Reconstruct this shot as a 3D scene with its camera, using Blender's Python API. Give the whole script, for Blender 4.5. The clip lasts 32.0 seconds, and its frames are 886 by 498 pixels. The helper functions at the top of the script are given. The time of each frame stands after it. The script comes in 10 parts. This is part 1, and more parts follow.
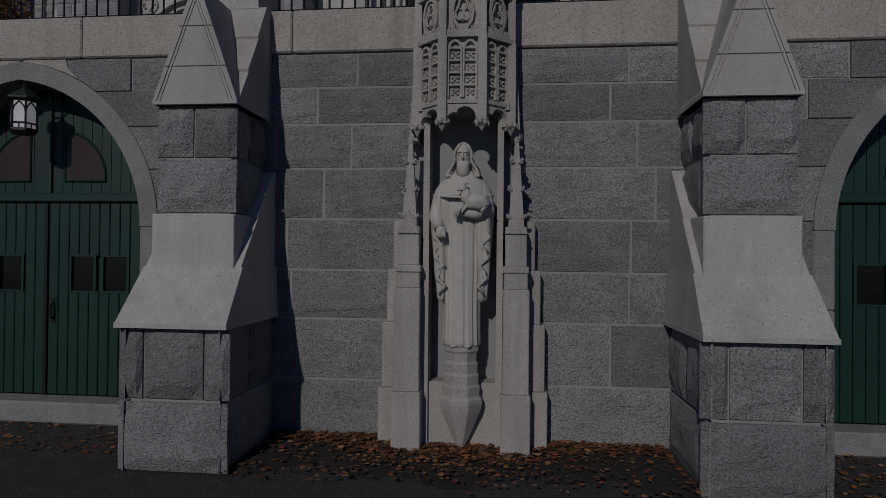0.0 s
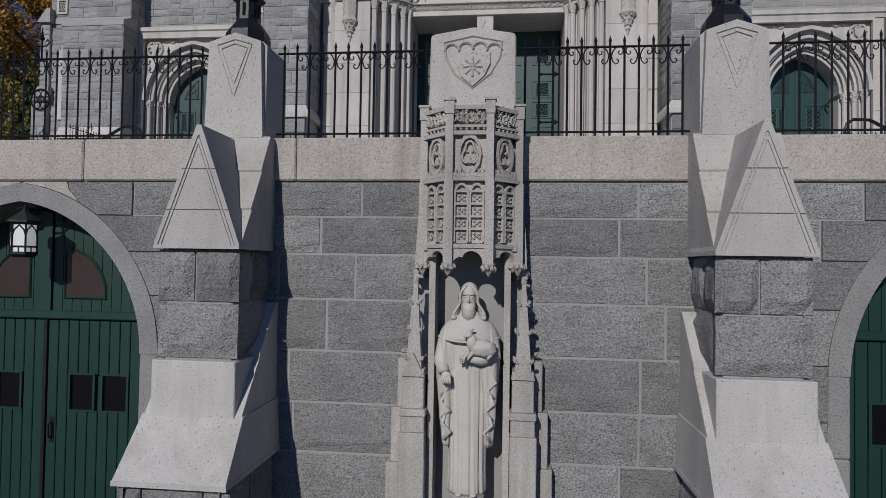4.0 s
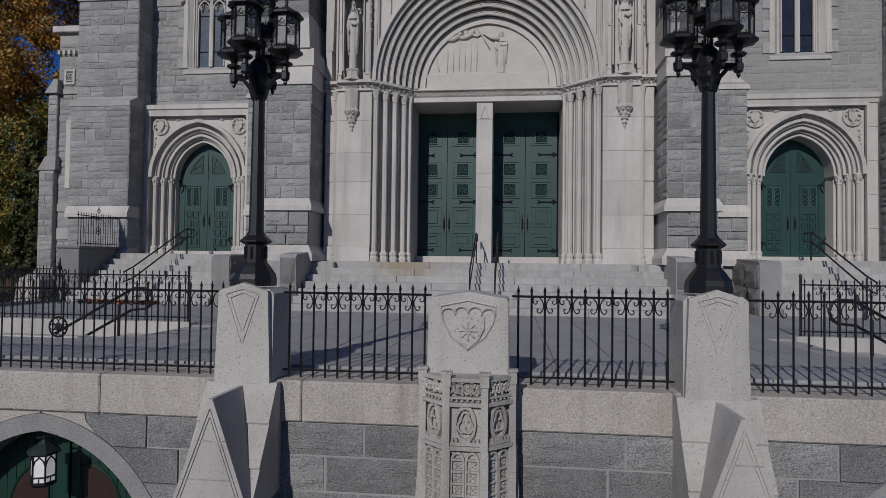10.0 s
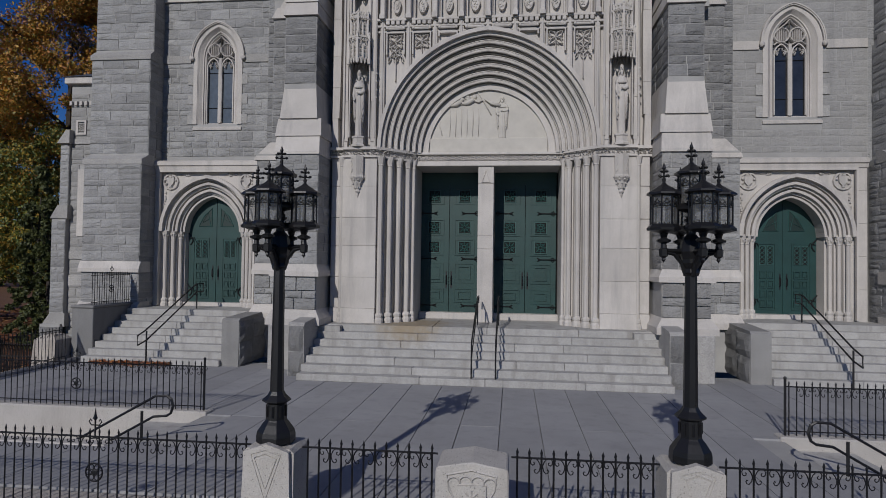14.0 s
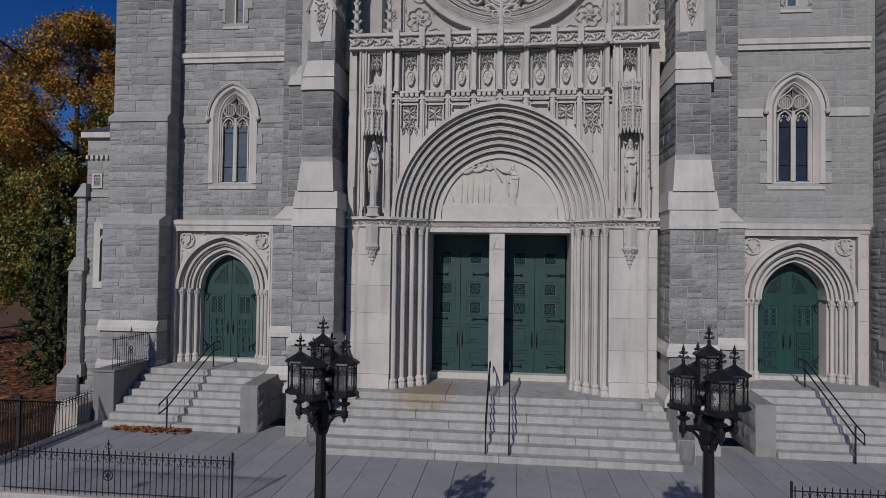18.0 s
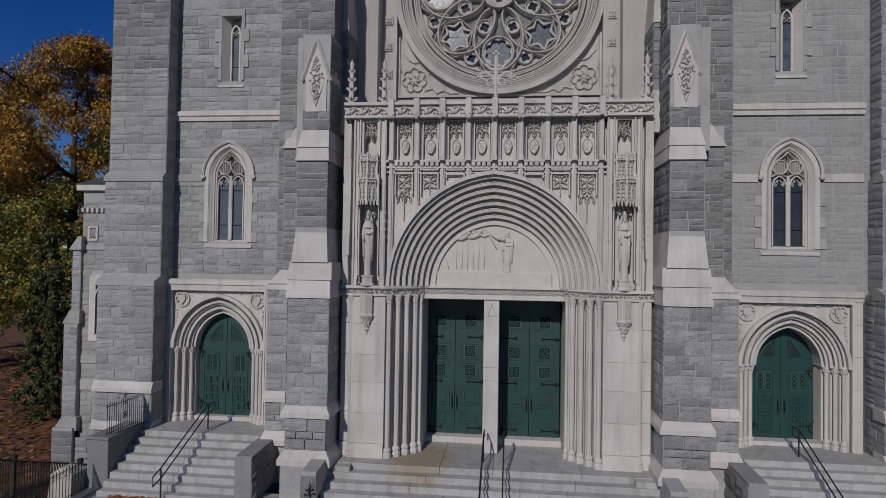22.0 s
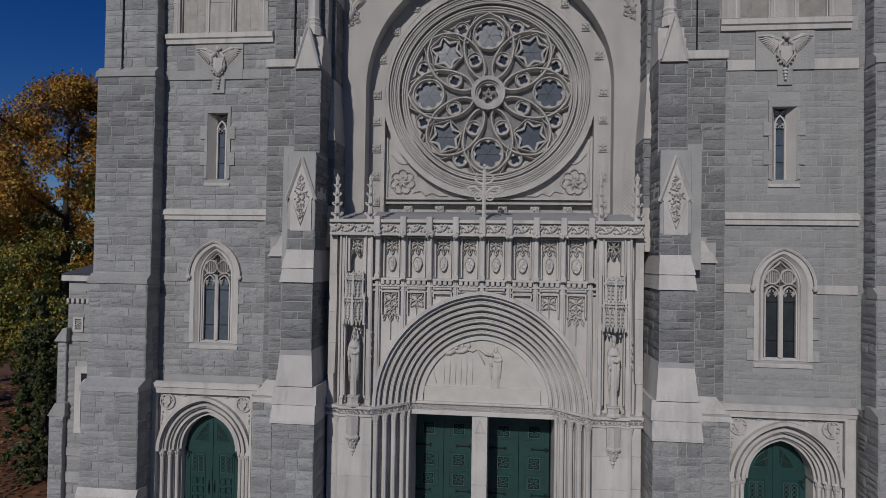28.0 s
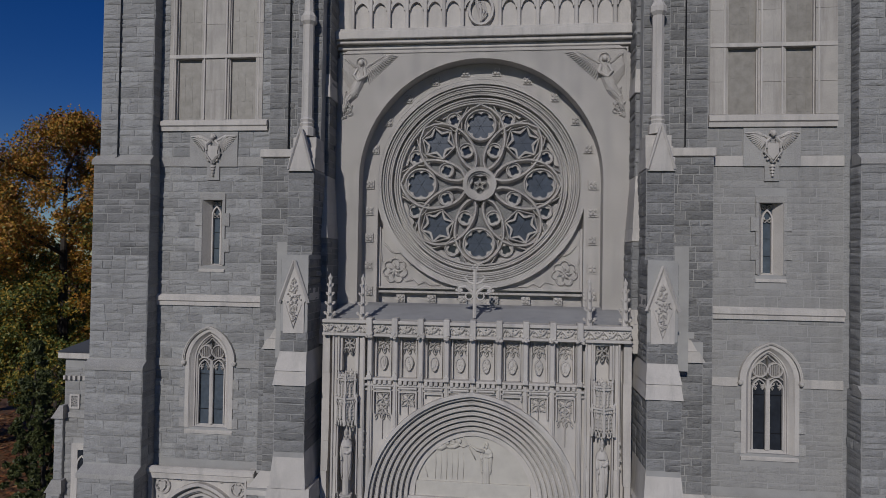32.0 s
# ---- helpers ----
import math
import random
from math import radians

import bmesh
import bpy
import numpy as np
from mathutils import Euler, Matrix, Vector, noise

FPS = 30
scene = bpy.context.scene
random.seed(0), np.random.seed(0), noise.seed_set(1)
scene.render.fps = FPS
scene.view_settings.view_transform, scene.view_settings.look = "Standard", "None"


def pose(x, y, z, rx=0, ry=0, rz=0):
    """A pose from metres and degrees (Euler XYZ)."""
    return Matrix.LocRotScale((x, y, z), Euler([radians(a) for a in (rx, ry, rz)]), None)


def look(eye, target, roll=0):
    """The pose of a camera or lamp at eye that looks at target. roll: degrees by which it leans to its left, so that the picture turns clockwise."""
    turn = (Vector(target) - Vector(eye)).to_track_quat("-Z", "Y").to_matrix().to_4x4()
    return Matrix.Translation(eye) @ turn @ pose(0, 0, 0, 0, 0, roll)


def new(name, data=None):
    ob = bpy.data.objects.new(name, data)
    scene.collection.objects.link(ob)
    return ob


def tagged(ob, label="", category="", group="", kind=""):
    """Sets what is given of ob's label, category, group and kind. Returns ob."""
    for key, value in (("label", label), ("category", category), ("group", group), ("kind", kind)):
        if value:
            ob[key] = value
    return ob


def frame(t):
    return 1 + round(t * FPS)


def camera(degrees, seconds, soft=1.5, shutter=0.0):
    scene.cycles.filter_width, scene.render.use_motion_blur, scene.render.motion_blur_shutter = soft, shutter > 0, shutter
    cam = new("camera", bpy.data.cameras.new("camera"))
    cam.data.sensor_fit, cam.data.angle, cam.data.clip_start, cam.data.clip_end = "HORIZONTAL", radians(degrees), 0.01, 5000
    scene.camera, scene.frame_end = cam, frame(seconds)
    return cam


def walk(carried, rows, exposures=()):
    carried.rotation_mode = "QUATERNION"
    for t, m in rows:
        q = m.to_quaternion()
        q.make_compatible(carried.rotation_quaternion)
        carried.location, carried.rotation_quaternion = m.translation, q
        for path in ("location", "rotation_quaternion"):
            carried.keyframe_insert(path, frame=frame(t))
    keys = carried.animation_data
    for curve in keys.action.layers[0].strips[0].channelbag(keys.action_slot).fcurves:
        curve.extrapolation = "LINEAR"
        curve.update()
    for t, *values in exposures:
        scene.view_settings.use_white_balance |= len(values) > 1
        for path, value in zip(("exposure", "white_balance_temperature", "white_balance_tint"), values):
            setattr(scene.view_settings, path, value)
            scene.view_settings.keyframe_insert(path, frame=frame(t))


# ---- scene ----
cam = camera(71.8, 32.0, soft=0.5)
PATH = [
    (0, (0.03, -0.042, 1.753), (-0.176, 1.947, 1.772), 0.6),
    (0.5, (-0.001, -0.061, 1.834), (-0.196, 1.929, 1.868), 0.7),
    (1, (0.067, -0.052, 1.928), (-0.149, 1.936, 1.978), 0.8),
    (1.5, (0.068, -0.042, 2.09), (-0.15, 1.946, 2.139), 0.8),
    (2, (0.05, -0.009, 2.248), (-0.168, 1.979, 2.298), 0.8),
    (2.5, (0.022, 0.025, 2.413), (-0.194, 2.012, 2.463), 0.8),
    (3, (-0.002, 0.054, 2.592), (-0.219, 2.042, 2.638), 0.8),
    (3.5, (-0.022, 0.043, 2.744), (-0.236, 2.03, 2.793), 0.9),
    (5.5, (0.008, 0.04, 3.432), (-0.212, 2.027, 3.482), 0.8),
    (6, (0.006, 0.044, 3.609), (-0.214, 2.031, 3.66), 0.8),
    (6.5, (0.014, 0.041, 3.797), (-0.208, 2.028, 3.847), 0.8),
    (7, (0.015, 0.026, 3.997), (-0.207, 2.013, 4.045), 0.8),
    (7.5, (0.026, 0.003, 4.2), (-0.197, 1.99, 4.249), 0.7),
    (8, (0.033, -0.036, 4.409), (-0.19, 1.951, 4.458), 0.7),
    (8.5, (0.045, -0.087, 4.617), (-0.178, 1.899, 4.666), 0.7),
    (9, (0.058, -0.155, 4.825), (-0.165, 1.832, 4.876), 0.7),
    (9.5, (0.055, -0.236, 5.036), (-0.168, 1.751, 5.088), 0.7),
    (10, (0.042, -0.323, 5.237), (-0.182, 1.664, 5.289), 0.7),
    (10.5, (0.045, -0.416, 5.459), (-0.181, 1.57, 5.509), 0.7),
    (11, (0.045, -0.493, 5.685), (-0.181, 1.494, 5.735), 0.8),
    (11.5, (0.031, -0.55, 5.913), (-0.194, 1.437, 5.962), 0.8),
    (12, (0.037, -0.587, 6.125), (-0.188, 1.399, 6.174), 0.8),
    (12.5, (0.048, -0.664, 6.342), (-0.177, 1.323, 6.391), 0.8),
    (13, (0.065, -0.743, 6.561), (-0.161, 1.243, 6.611), 0.8),
    (13.5, (0.056, -0.849, 6.793), (-0.169, 1.138, 6.841), 0.8),
    (14, (0.034, -0.939, 7.017), (-0.192, 1.048, 7.065), 0.8),
    (14.5, (0.002, -1.027, 7.237), (-0.226, 0.959, 7.285), 0.8),
    (16.5, (-0.182, -1.297, 8.234), (-0.407, 0.69, 8.279), 0.9),
    (17, (-0.237, -1.364, 8.5), (-0.461, 0.623, 8.544), 0.8),
    (17.5, (-0.281, -1.437, 8.763), (-0.506, 0.55, 8.805), 0.9),
    (18, (-0.329, -1.481, 9.007), (-0.552, 0.506, 9.05), 0.8),
    (18.5, (-0.368, -1.528, 9.255), (-0.593, 0.459, 9.298), 0.9),
    (19, (-0.396, -1.545, 9.506), (-0.62, 0.442, 9.549), 0.8),
    (19.5, (-0.401, -1.557, 9.758), (-0.624, 0.43, 9.801), 0.9),
    (20, (-0.389, -1.565, 10.0), (-0.613, 0.422, 10.042), 0.9),
    (20.5, (-0.339, -1.535, 10.239), (-0.564, 0.452, 10.282), 0.9),
    (21, (-0.295, -1.523, 10.502), (-0.519, 0.464, 10.547), 0.9),
    (21.5, (-0.264, -1.507, 10.734), (-0.484, 0.48, 10.782), 0.9),
    (22, (-0.199, -1.513, 11.03), (-0.421, 0.474, 11.074), 0.9),
    (22.5, (-0.162, -1.5, 11.318), (-0.387, 0.487, 11.358), 0.9),
    (23, (-0.198, -1.474, 11.595), (-0.42, 0.513, 11.635), 0.9),
    (23.5, (-0.212, -1.439, 11.924), (-0.435, 0.549, 11.959), 0.9),
    (24, (-0.234, -1.411, 12.197), (-0.454, 0.577, 12.233), 0.9),
    (24.5, (-0.257, -1.393, 12.495), (-0.474, 0.594, 12.53), 0.8),
    (25, (-0.214, -1.372, 12.8), (-0.433, 0.616, 12.834), 0.8),
    (25.5, (-0.153, -1.344, 13.028), (-0.375, 0.643, 13.068), 0.9),
    (27.5, (0.058, -1.277, 14.272), (-0.163, 0.71, 14.307), 0.9),
    (28, (0.071, -1.271, 14.586), (-0.148, 0.717, 14.62), 0.9),
    (28.5, (0.048, -1.282, 14.911), (-0.169, 0.706, 14.944), 0.9),
    (29, (0.051, -1.294, 15.238), (-0.165, 0.694, 15.273), 0.9),
    (29.5, (0.078, -1.326, 15.613), (-0.138, 0.662, 15.645), 0.9),
    (30, (0.111, -1.348, 15.979), (-0.103, 0.64, 16.014), 0.9),
    (30.5, (0.164, -1.38, 16.364), (-0.049, 0.608, 16.398), 0.9),
    (31, (0.254, -1.423, 16.732), (0.039, 0.565, 16.768), 0.9),
    (31.5, (0.297, -1.491, 17.132), (0.082, 0.497, 17.166), 0.9),
    (32, (0.291, -1.546, 17.535), (0.075, 0.442, 17.569), 0.9),
]
walk(cam, [(t, look(eye, target, roll)) for t, eye, target, roll in PATH],
     exposures=[(0.0, -0.95, 6435, 10.4), (0.3, -0.37, 6435, 10.4), (0.6, 0.04, 6435, 10.4), (1.0, 0.28, 6435, 10.4), (1.5, 0.34, 6435, 10.4), (3.0, 0.33, 6435, 10.4), (6.0, 0.31, 6435, 10.4), (9.0, 0.15, 6435, 10.4), (11.0, 0.14, 6435, 10.4), (13.0, 0.20, 6435, 10.4), (20.0, 0.17, 6435, 10.4), (24.0, 0.13, 6435, 10.4), (29.0, 0.01, 6435, 10.4), (32.0, -0.03, 6435, 10.4)])

# ---- light ----
SUN_EL, SUN_AZ = 29.0, 13.0      # height; degrees by which the light runs to +x from +y
world = bpy.data.worlds.new("sky")
scene.world = world
world.use_nodes = True
wn = world.node_tree
sky = wn.nodes.new("ShaderNodeTexSky")
sky.sky_type, sky.sun_disc = "NISHITA", False
sky.sun_elevation, sky.sun_rotation = radians(SUN_EL), radians(180 + SUN_AZ)
sky.air_density, sky.dust_density, sky.ozone_density, sky.altitude = 1.0, 0.0, 5.0, 800.0
deep = wn.nodes.new("ShaderNodeHueSaturation")
deep.inputs["Saturation"].default_value = 1.3
deep.inputs["Hue"].default_value = 0.52
wn.links.new(sky.outputs[0], deep.inputs["Color"])
wn.links.new(deep.outputs[0], wn.nodes["Background"].inputs[0])
wn.nodes["Background"].inputs[1].default_value = 0.042
lamp = bpy.data.lights.new("sun", "SUN")
lamp.energy, lamp.angle, lamp.color = 2.36, radians(0.6), (1.0, 0.965, 0.92)
sun = new("sun", lamp)
_e, _a = radians(SUN_EL), radians(SUN_AZ)
sun.matrix_world = look((-30 * math.sin(_a) * math.cos(_e), -30 * math.cos(_a) * math.cos(_e), 30 * math.sin(_e) + 5), (0, 0, 5))

# ---- materials ----


def hexc(r, g, b):
    return (r, g, b, 1.0)


def mat(name, base, second=None, rough=0.8, metal=0.0, grain=40.0, blotch=1.2, amount=0.5, bump=0.25, speck=None, vary=0.0, stain=None, stain_amount=0.35, island=False, chip=0.0):
    """Base colour broken up by fine grain, broad blotches, dark specks, per-piece variation and rain streaks."""
    m = bpy.data.materials.new(name)
    m.use_nodes = True
    nt = m.node_tree
    N, L = nt.nodes, nt.links
    b = N["Principled BSDF"]
    b.inputs["Roughness"].default_value = rough
    b.inputs["Metallic"].default_value = metal
    geo = N.new("ShaderNodeNewGeometry")
    second = second or tuple(c * 0.72 for c in base)
    n1 = N.new("ShaderNodeTexNoise"); n1.inputs["Scale"].default_value = grain; n1.inputs["Detail"].default_value = 5.0
    n2 = N.new("ShaderNodeTexNoise"); n2.inputs["Scale"].default_value = blotch; n2.inputs["Detail"].default_value = 6.0; n2.inputs["Roughness"].default_value = 0.62
    for n in (n1, n2):
        L.new(geo.outputs["Position"], n.inputs["Vector"])
    r2 = N.new("ShaderNodeMapRange"); r2.inputs[1].default_value, r2.inputs[2].default_value = 0.33, 0.68
    L.new(n2.outputs[0], r2.inputs[0])
    add = N.new("ShaderNodeMath"); add.operation = "MULTIPLY_ADD"
    r1 = N.new("ShaderNodeMapRange"); r1.inputs[1].default_value, r1.inputs[2].default_value = 0.30, 0.70
    L.new(n1.outputs[0], r1.inputs[0])
    L.new(r1.outputs[0], add.inputs[0]); add.inputs[1].default_value = amount; L.new(r2.outputs[0], add.inputs[2])
    r3 = N.new("ShaderNodeMapRange"); r3.inputs[1].default_value, r3.inputs[2].default_value = 0.1 * amount, 0.9 * (1.0 + amount)
    L.new(add.outputs[0], r3.inputs[0])
    mix = N.new("ShaderNodeMix"); mix.data_type = "RGBA"
    mix.inputs[6].default_value, mix.inputs[7].default_value = hexc(*base), hexc(*second)
    L.new(r3.outputs[0], mix.inputs[0])
    col = mix.outputs[2]
    if vary:
        src = geo.outputs["Random Per Island"] if island else N.new("ShaderNodeObjectInfo").outputs["Random"]
        mr = N.new("ShaderNodeMapRange"); mr.inputs[3].default_value, mr.inputs[4].default_value = 1 - vary, 1 + vary
        L.new(src, mr.inputs[0])
        hs = N.new("ShaderNodeHueSaturation"); L.new(col, hs.inputs["Color"]); L.new(mr.outputs[0], hs.inputs["Value"])
        col = hs.outputs[0]
    if speck:
        sp = N.new("ShaderNodeTexNoise"); sp.inputs["Scale"].default_value = speck[0]; sp.inputs["Detail"].default_value = 2.0
        L.new(geo.outputs["Position"], sp.inputs["Vector"])
        sr = N.new("ShaderNodeMapRange"); sr.inputs[1].default_value, sr.inputs[2].default_value = speck[1], speck[1] + 0.06
        sr.inputs[4].default_value = speck[2]
        L.new(sp.outputs[0], sr.inputs[0])
        m2 = N.new("ShaderNodeMix"); m2.data_type = "RGBA"; m2.inputs[7].default_value = hexc(*[c * 0.25 for c in base])
        L.new(sr.outputs[0], m2.inputs[0]); L.new(col, m2.inputs[6]); col = m2.outputs[2]
    if stain:
        mp = N.new("ShaderNodeMapping"); mp.inputs["Scale"].default_value = (2.2, 2.2, 0.16)
        L.new(geo.outputs["Position"], mp.inputs[0])
        st = N.new("ShaderNodeTexNoise"); st.inputs["Scale"].default_value = 1.4; st.inputs["Detail"].default_value = 7.0; st.inputs["Roughness"].default_value = 0.65
        L.new(mp.outputs[0], st.inputs["Vector"])
        rr = N.new("ShaderNodeMapRange"); rr.inputs[1].default_value, rr.inputs[2].default_value = 0.5, 0.72; rr.inputs[4].default_value = stain_amount
        L.new(st.outputs[0], rr.inputs[0])
        m3 = N.new("ShaderNodeMix"); m3.data_type = "RGBA"; m3.inputs[7].default_value = hexc(*stain)
        L.new(rr.outputs[0], m3.inputs[0]); L.new(col, m3.inputs[6]); col = m3.outputs[2]
    L.new(col, b.inputs["Base Color"])
    if bump:
        bp = N.new("ShaderNodeBump"); bp.inputs["Strength"].default_value = bump; bp.inputs["Distance"].default_value = 0.02
        L.new(add.outputs[0], bp.inputs["Height"]); L.new(bp.outputs[0], b.inputs["Normal"])
        if chip:
            # ledges where the hammer split flakes off the face, different on every stone
            mp = N.new("ShaderNodeMapping"); mp.inputs["Scale"].default_value = (0.9, 0.9, 3.4)
            L.new(geo.outputs["Position"], mp.inputs[0])
            src = geo.outputs["Random Per Island"] if island else N.new("ShaderNodeObjectInfo").outputs["Random"]
            sc = N.new("ShaderNodeVectorMath"); sc.operation = "SCALE"; sc.inputs[0].default_value = (31.0, 17.0, 23.0)
            L.new(src, sc.inputs["Scale"])
            av = N.new("ShaderNodeVectorMath"); L.new(mp.outputs[0], av.inputs[0]); L.new(sc.outputs[0], av.inputs[1])
            cn = N.new("ShaderNodeTexNoise"); cn.inputs["Scale"].default_value = 1.5; cn.inputs["Detail"].default_value = 4.0; cn.inputs["Roughness"].default_value = 0.5
            L.new(av.outputs[0], cn.inputs["Vector"])
            cr = N.new("ShaderNodeValToRGB")
            e = cr.color_ramp.elements
            e[0].position, e[0].color = 0.30, (0, 0, 0, 1)
            e[1].position, e[1].color = 0.75, (1, 1, 1, 1)
            for pos, v in ((0.40, 0.12), (0.415, 0.42), (0.56, 0.52), (0.572, 0.85)):
                k = e.new(pos); k.color = (v, v, v, 1)
            L.new(cn.outputs[0], cr.inputs[0])
            b2 = N.new("ShaderNodeBump"); b2.inputs["Strength"].default_value = 1.0; b2.inputs["Distance"].default_value = chip
            L.new(cr.outputs[0], b2.inputs["Height"]); L.new(b2.outputs[0], bp.inputs["Normal"])
    return m


GRANITE = mat("dark_granite", (0.334, 0.332, 0.327), (0.128, 0.126, 0.124), grain=72, blotch=3.0, amount=3.0, bump=0.42, speck=(60, 0.57, 0.7), vary=0.24, chip=0.010)
DRESSED = mat("dressed_dark_granite", (0.3, 0.295, 0.285), (0.18, 0.177, 0.173), grain=60, blotch=2.0, amount=2.0, bump=0.25, speck=(60, 0.62, 0.4), vary=0.08, stain=(0.15, 0.143, 0.135))
LIGHT_GRANITE = mat("light_granite", (0.52, 0.495, 0.465), (0.36, 0.34, 0.315), grain=90, blotch=1.3, amount=1.7, bump=0.3, speck=(58, 0.635, 0.8), vary=0.06, stain=(0.225, 0.195, 0.165))
COPING = mat("weathered_coping", (0.50, 0.46, 0.415), (0.32, 0.29, 0.258), grain=55, blotch=2.0, amount=1.8, bump=0.3, speck=(60, 0.60, 0.55), stain=(0.18, 0.155, 0.13), stain_amount=0.55)
WALL_MORTAR = mat("weathered_mortar", (0.33, 0.325, 0.316), grain=80, amount=0.6, bump=0.2)
MORTAR = mat("mortar", (0.37, 0.364, 0.354), grain=80, amount=0.6, bump=0.2)
_ash = dict(grain=20, blotch=2.2, amount=1.2, bump=0.5, stain=(0.15, 0.15, 0.15), stain_amount=0.4, speck=(24, 0.66, 0.35), chip=0.028)
ASHLAR = mat("grey_ashlar", (0.31, 0.309, 0.306), (0.222, 0.222, 0.221), vary=0.19, **_ash)
ASHLAR_J = mat("grey_ashlar_joined", (0.31, 0.309, 0.306), (0.222, 0.222, 0.221), vary=0.19, island=True, **_ash)
ASHLAR_E = mat("smooth_grey_ashlar", (0.306, 0.3, 0.29), (0.24, 0.236, 0.229), vary=0.09, **{**_ash, "chip": 0.012, "bump": 0.3})
ASHLAR_EJ = mat("smooth_grey_ashlar_joined", (0.306, 0.3, 0.29), (0.24, 0.236, 0.229), vary=0.09, island=True, **{**_ash, "chip": 0.012, "bump": 0.3})
ASHLAR_D = mat("dark_ashlar", (0.232, 0.231, 0.229), (0.15, 0.15, 0.15), vary=0.24, **_ash)
ASHLAR_DJ = mat("dark_ashlar_joined", (0.232, 0.231, 0.229), (0.15, 0.15, 0.15), vary=0.24, island=True, **_ash)
ASHLAR_M = mat("mottled_ashlar", (0.285, 0.279, 0.27), (0.19, 0.187, 0.184), vary=0.26, **_ash)
ASHLAR_MJ = mat("mottled_ashlar_joined", (0.285, 0.279, 0.27), (0.19, 0.187, 0.184), vary=0.26, island=True, **_ash)
LIMESTONE = mat("pale_limestone", (0.556, 0.525, 0.492), (0.39, 0.365, 0.341), grain=48, blotch=1.1, amount=1.3, bump=0.18, speck=(44, 0.66, 0.35), vary=0.06, stain=(0.24, 0.232, 0.228), stain_amount=0.5)
SHRINE = mat("weathered_pale_stone", (0.49, 0.46, 0.425), (0.31, 0.29, 0.267), grain=70, blotch=1.6, amount=1.6, bump=0.25, speck=(80, 0.61, 0.5), vary=0.06, stain=(0.19, 0.175, 0.16), stain_amount=0.6)
SMOOTH = mat("smooth_grey_granite", (0.215, 0.213, 0.21), (0.15, 0.149, 0.147), grain=70, blotch=1.6, amount=1.4, bump=0.15, speck=(70, 0.62, 0.4), stain=(0.11, 0.105, 0.1), stain_amount=0.5)
# paler granite for the lower weathering, wing and die of each buttress
PALER_GRANITE = mat("paler_granite", (0.57, 0.55, 0.52), (0.41, 0.39, 0.365), grain=90, blotch=1.3, amount=1.7, bump=0.3, speck=(58, 0.635, 0.8), vary=0.05, stain=(0.30, 0.27, 0.235), stain_amount=0.45)
QUOIN = mat("grey_limestone", (0.39, 0.379, 0.364), (0.255, 0.249, 0.24), grain=26, blotch=1.2, amount=1.4, bump=0.4, vary=0.10, stain=(0.21, 0.203, 0.203), stain_amount=0.45)
STATUE = mat("statue_stone", (0.528, 0.504, 0.456), (0.424, 0.4, 0.364), grain=60, blotch=2.5, amount=0.6, bump=0.15)
ASPHALT = mat("asphalt", (0.0863, 0.0795, 0.075), (0.03, 0.0277, 0.027), grain=70, blotch=6.0, amount=1.4, bump=0.9, speck=(40, 0.6, 0.6))
SOIL = mat("soil", (0.0263, 0.021, 0.018), (0.0135, 0.0112, 0.00975), grain=60, blotch=5, amount=1.0, bump=0.8, rough=0.95)
PAVING = mat("terrace_paving", (0.305, 0.305, 0.313), (0.236, 0.236, 0.243), grain=60, blotch=0.8, amount=0.7, bump=0.1, vary=0.07, stain=(0.154, 0.154, 0.161))
STEP = mat("granite_step", (0.425, 0.418, 0.404), (0.285, 0.279, 0.268), grain=40, blotch=2.4, amount=1.2, bump=0.15, vary=0.07, stain=(0.188, 0.176, 0.161), stain_amount=0.7)


def rusty(name, base, at, spread):
    """A copy of base with a rust bloom round a place, broken up by noise."""
    m = base.copy()
    m.name = name
    N, L = m.node_tree.nodes, m.node_tree.links
    b = N["Principled BSDF"]
    col = b.inputs["Base Color"].links[0].from_socket
    geo = N.new("ShaderNodeNewGeometry")
    mp = N.new("ShaderNodeMapping"); mp.vector_type = "TEXTURE"
    mp.inputs["Location"].default_value, mp.inputs["Scale"].default_value = at, spread
    L.new(geo.outputs["Position"], mp.inputs[0])
    gr = N.new("ShaderNodeTexGradient"); gr.gradient_type = "SPHERICAL"
    L.new(mp.outputs[0], gr.inputs[0])
    nz = N.new("ShaderNodeTexNoise"); nz.inputs["Scale"].default_value = 4.5; nz.inputs["Detail"].default_value = 7.0
    L.new(geo.outputs["Position"], nz.inputs["Vector"])
    mu = N.new("ShaderNodeMath"); mu.operation = "MULTIPLY"
    L.new(gr.outputs["Fac"], mu.inputs[0]); L.new(nz.outputs[0], mu.inputs[1])
    rr = N.new("ShaderNodeMapRange"); rr.inputs[1].default_value, rr.inputs[2].default_value, rr.inputs[4].default_value = 0.05, 0.30, 0.68
    L.new(mu.outputs[0], rr.inputs[0])
    mx = N.new("ShaderNodeMix"); mx.data_type = "RGBA"; mx.inputs[7].default_value = hexc(0.27, 0.2, 0.105)
    L.new(rr.outputs[0], mx.inputs[0]); L.new(col, mx.inputs[6]); L.new(mx.outputs[2], b.inputs["Base Color"])
    return m


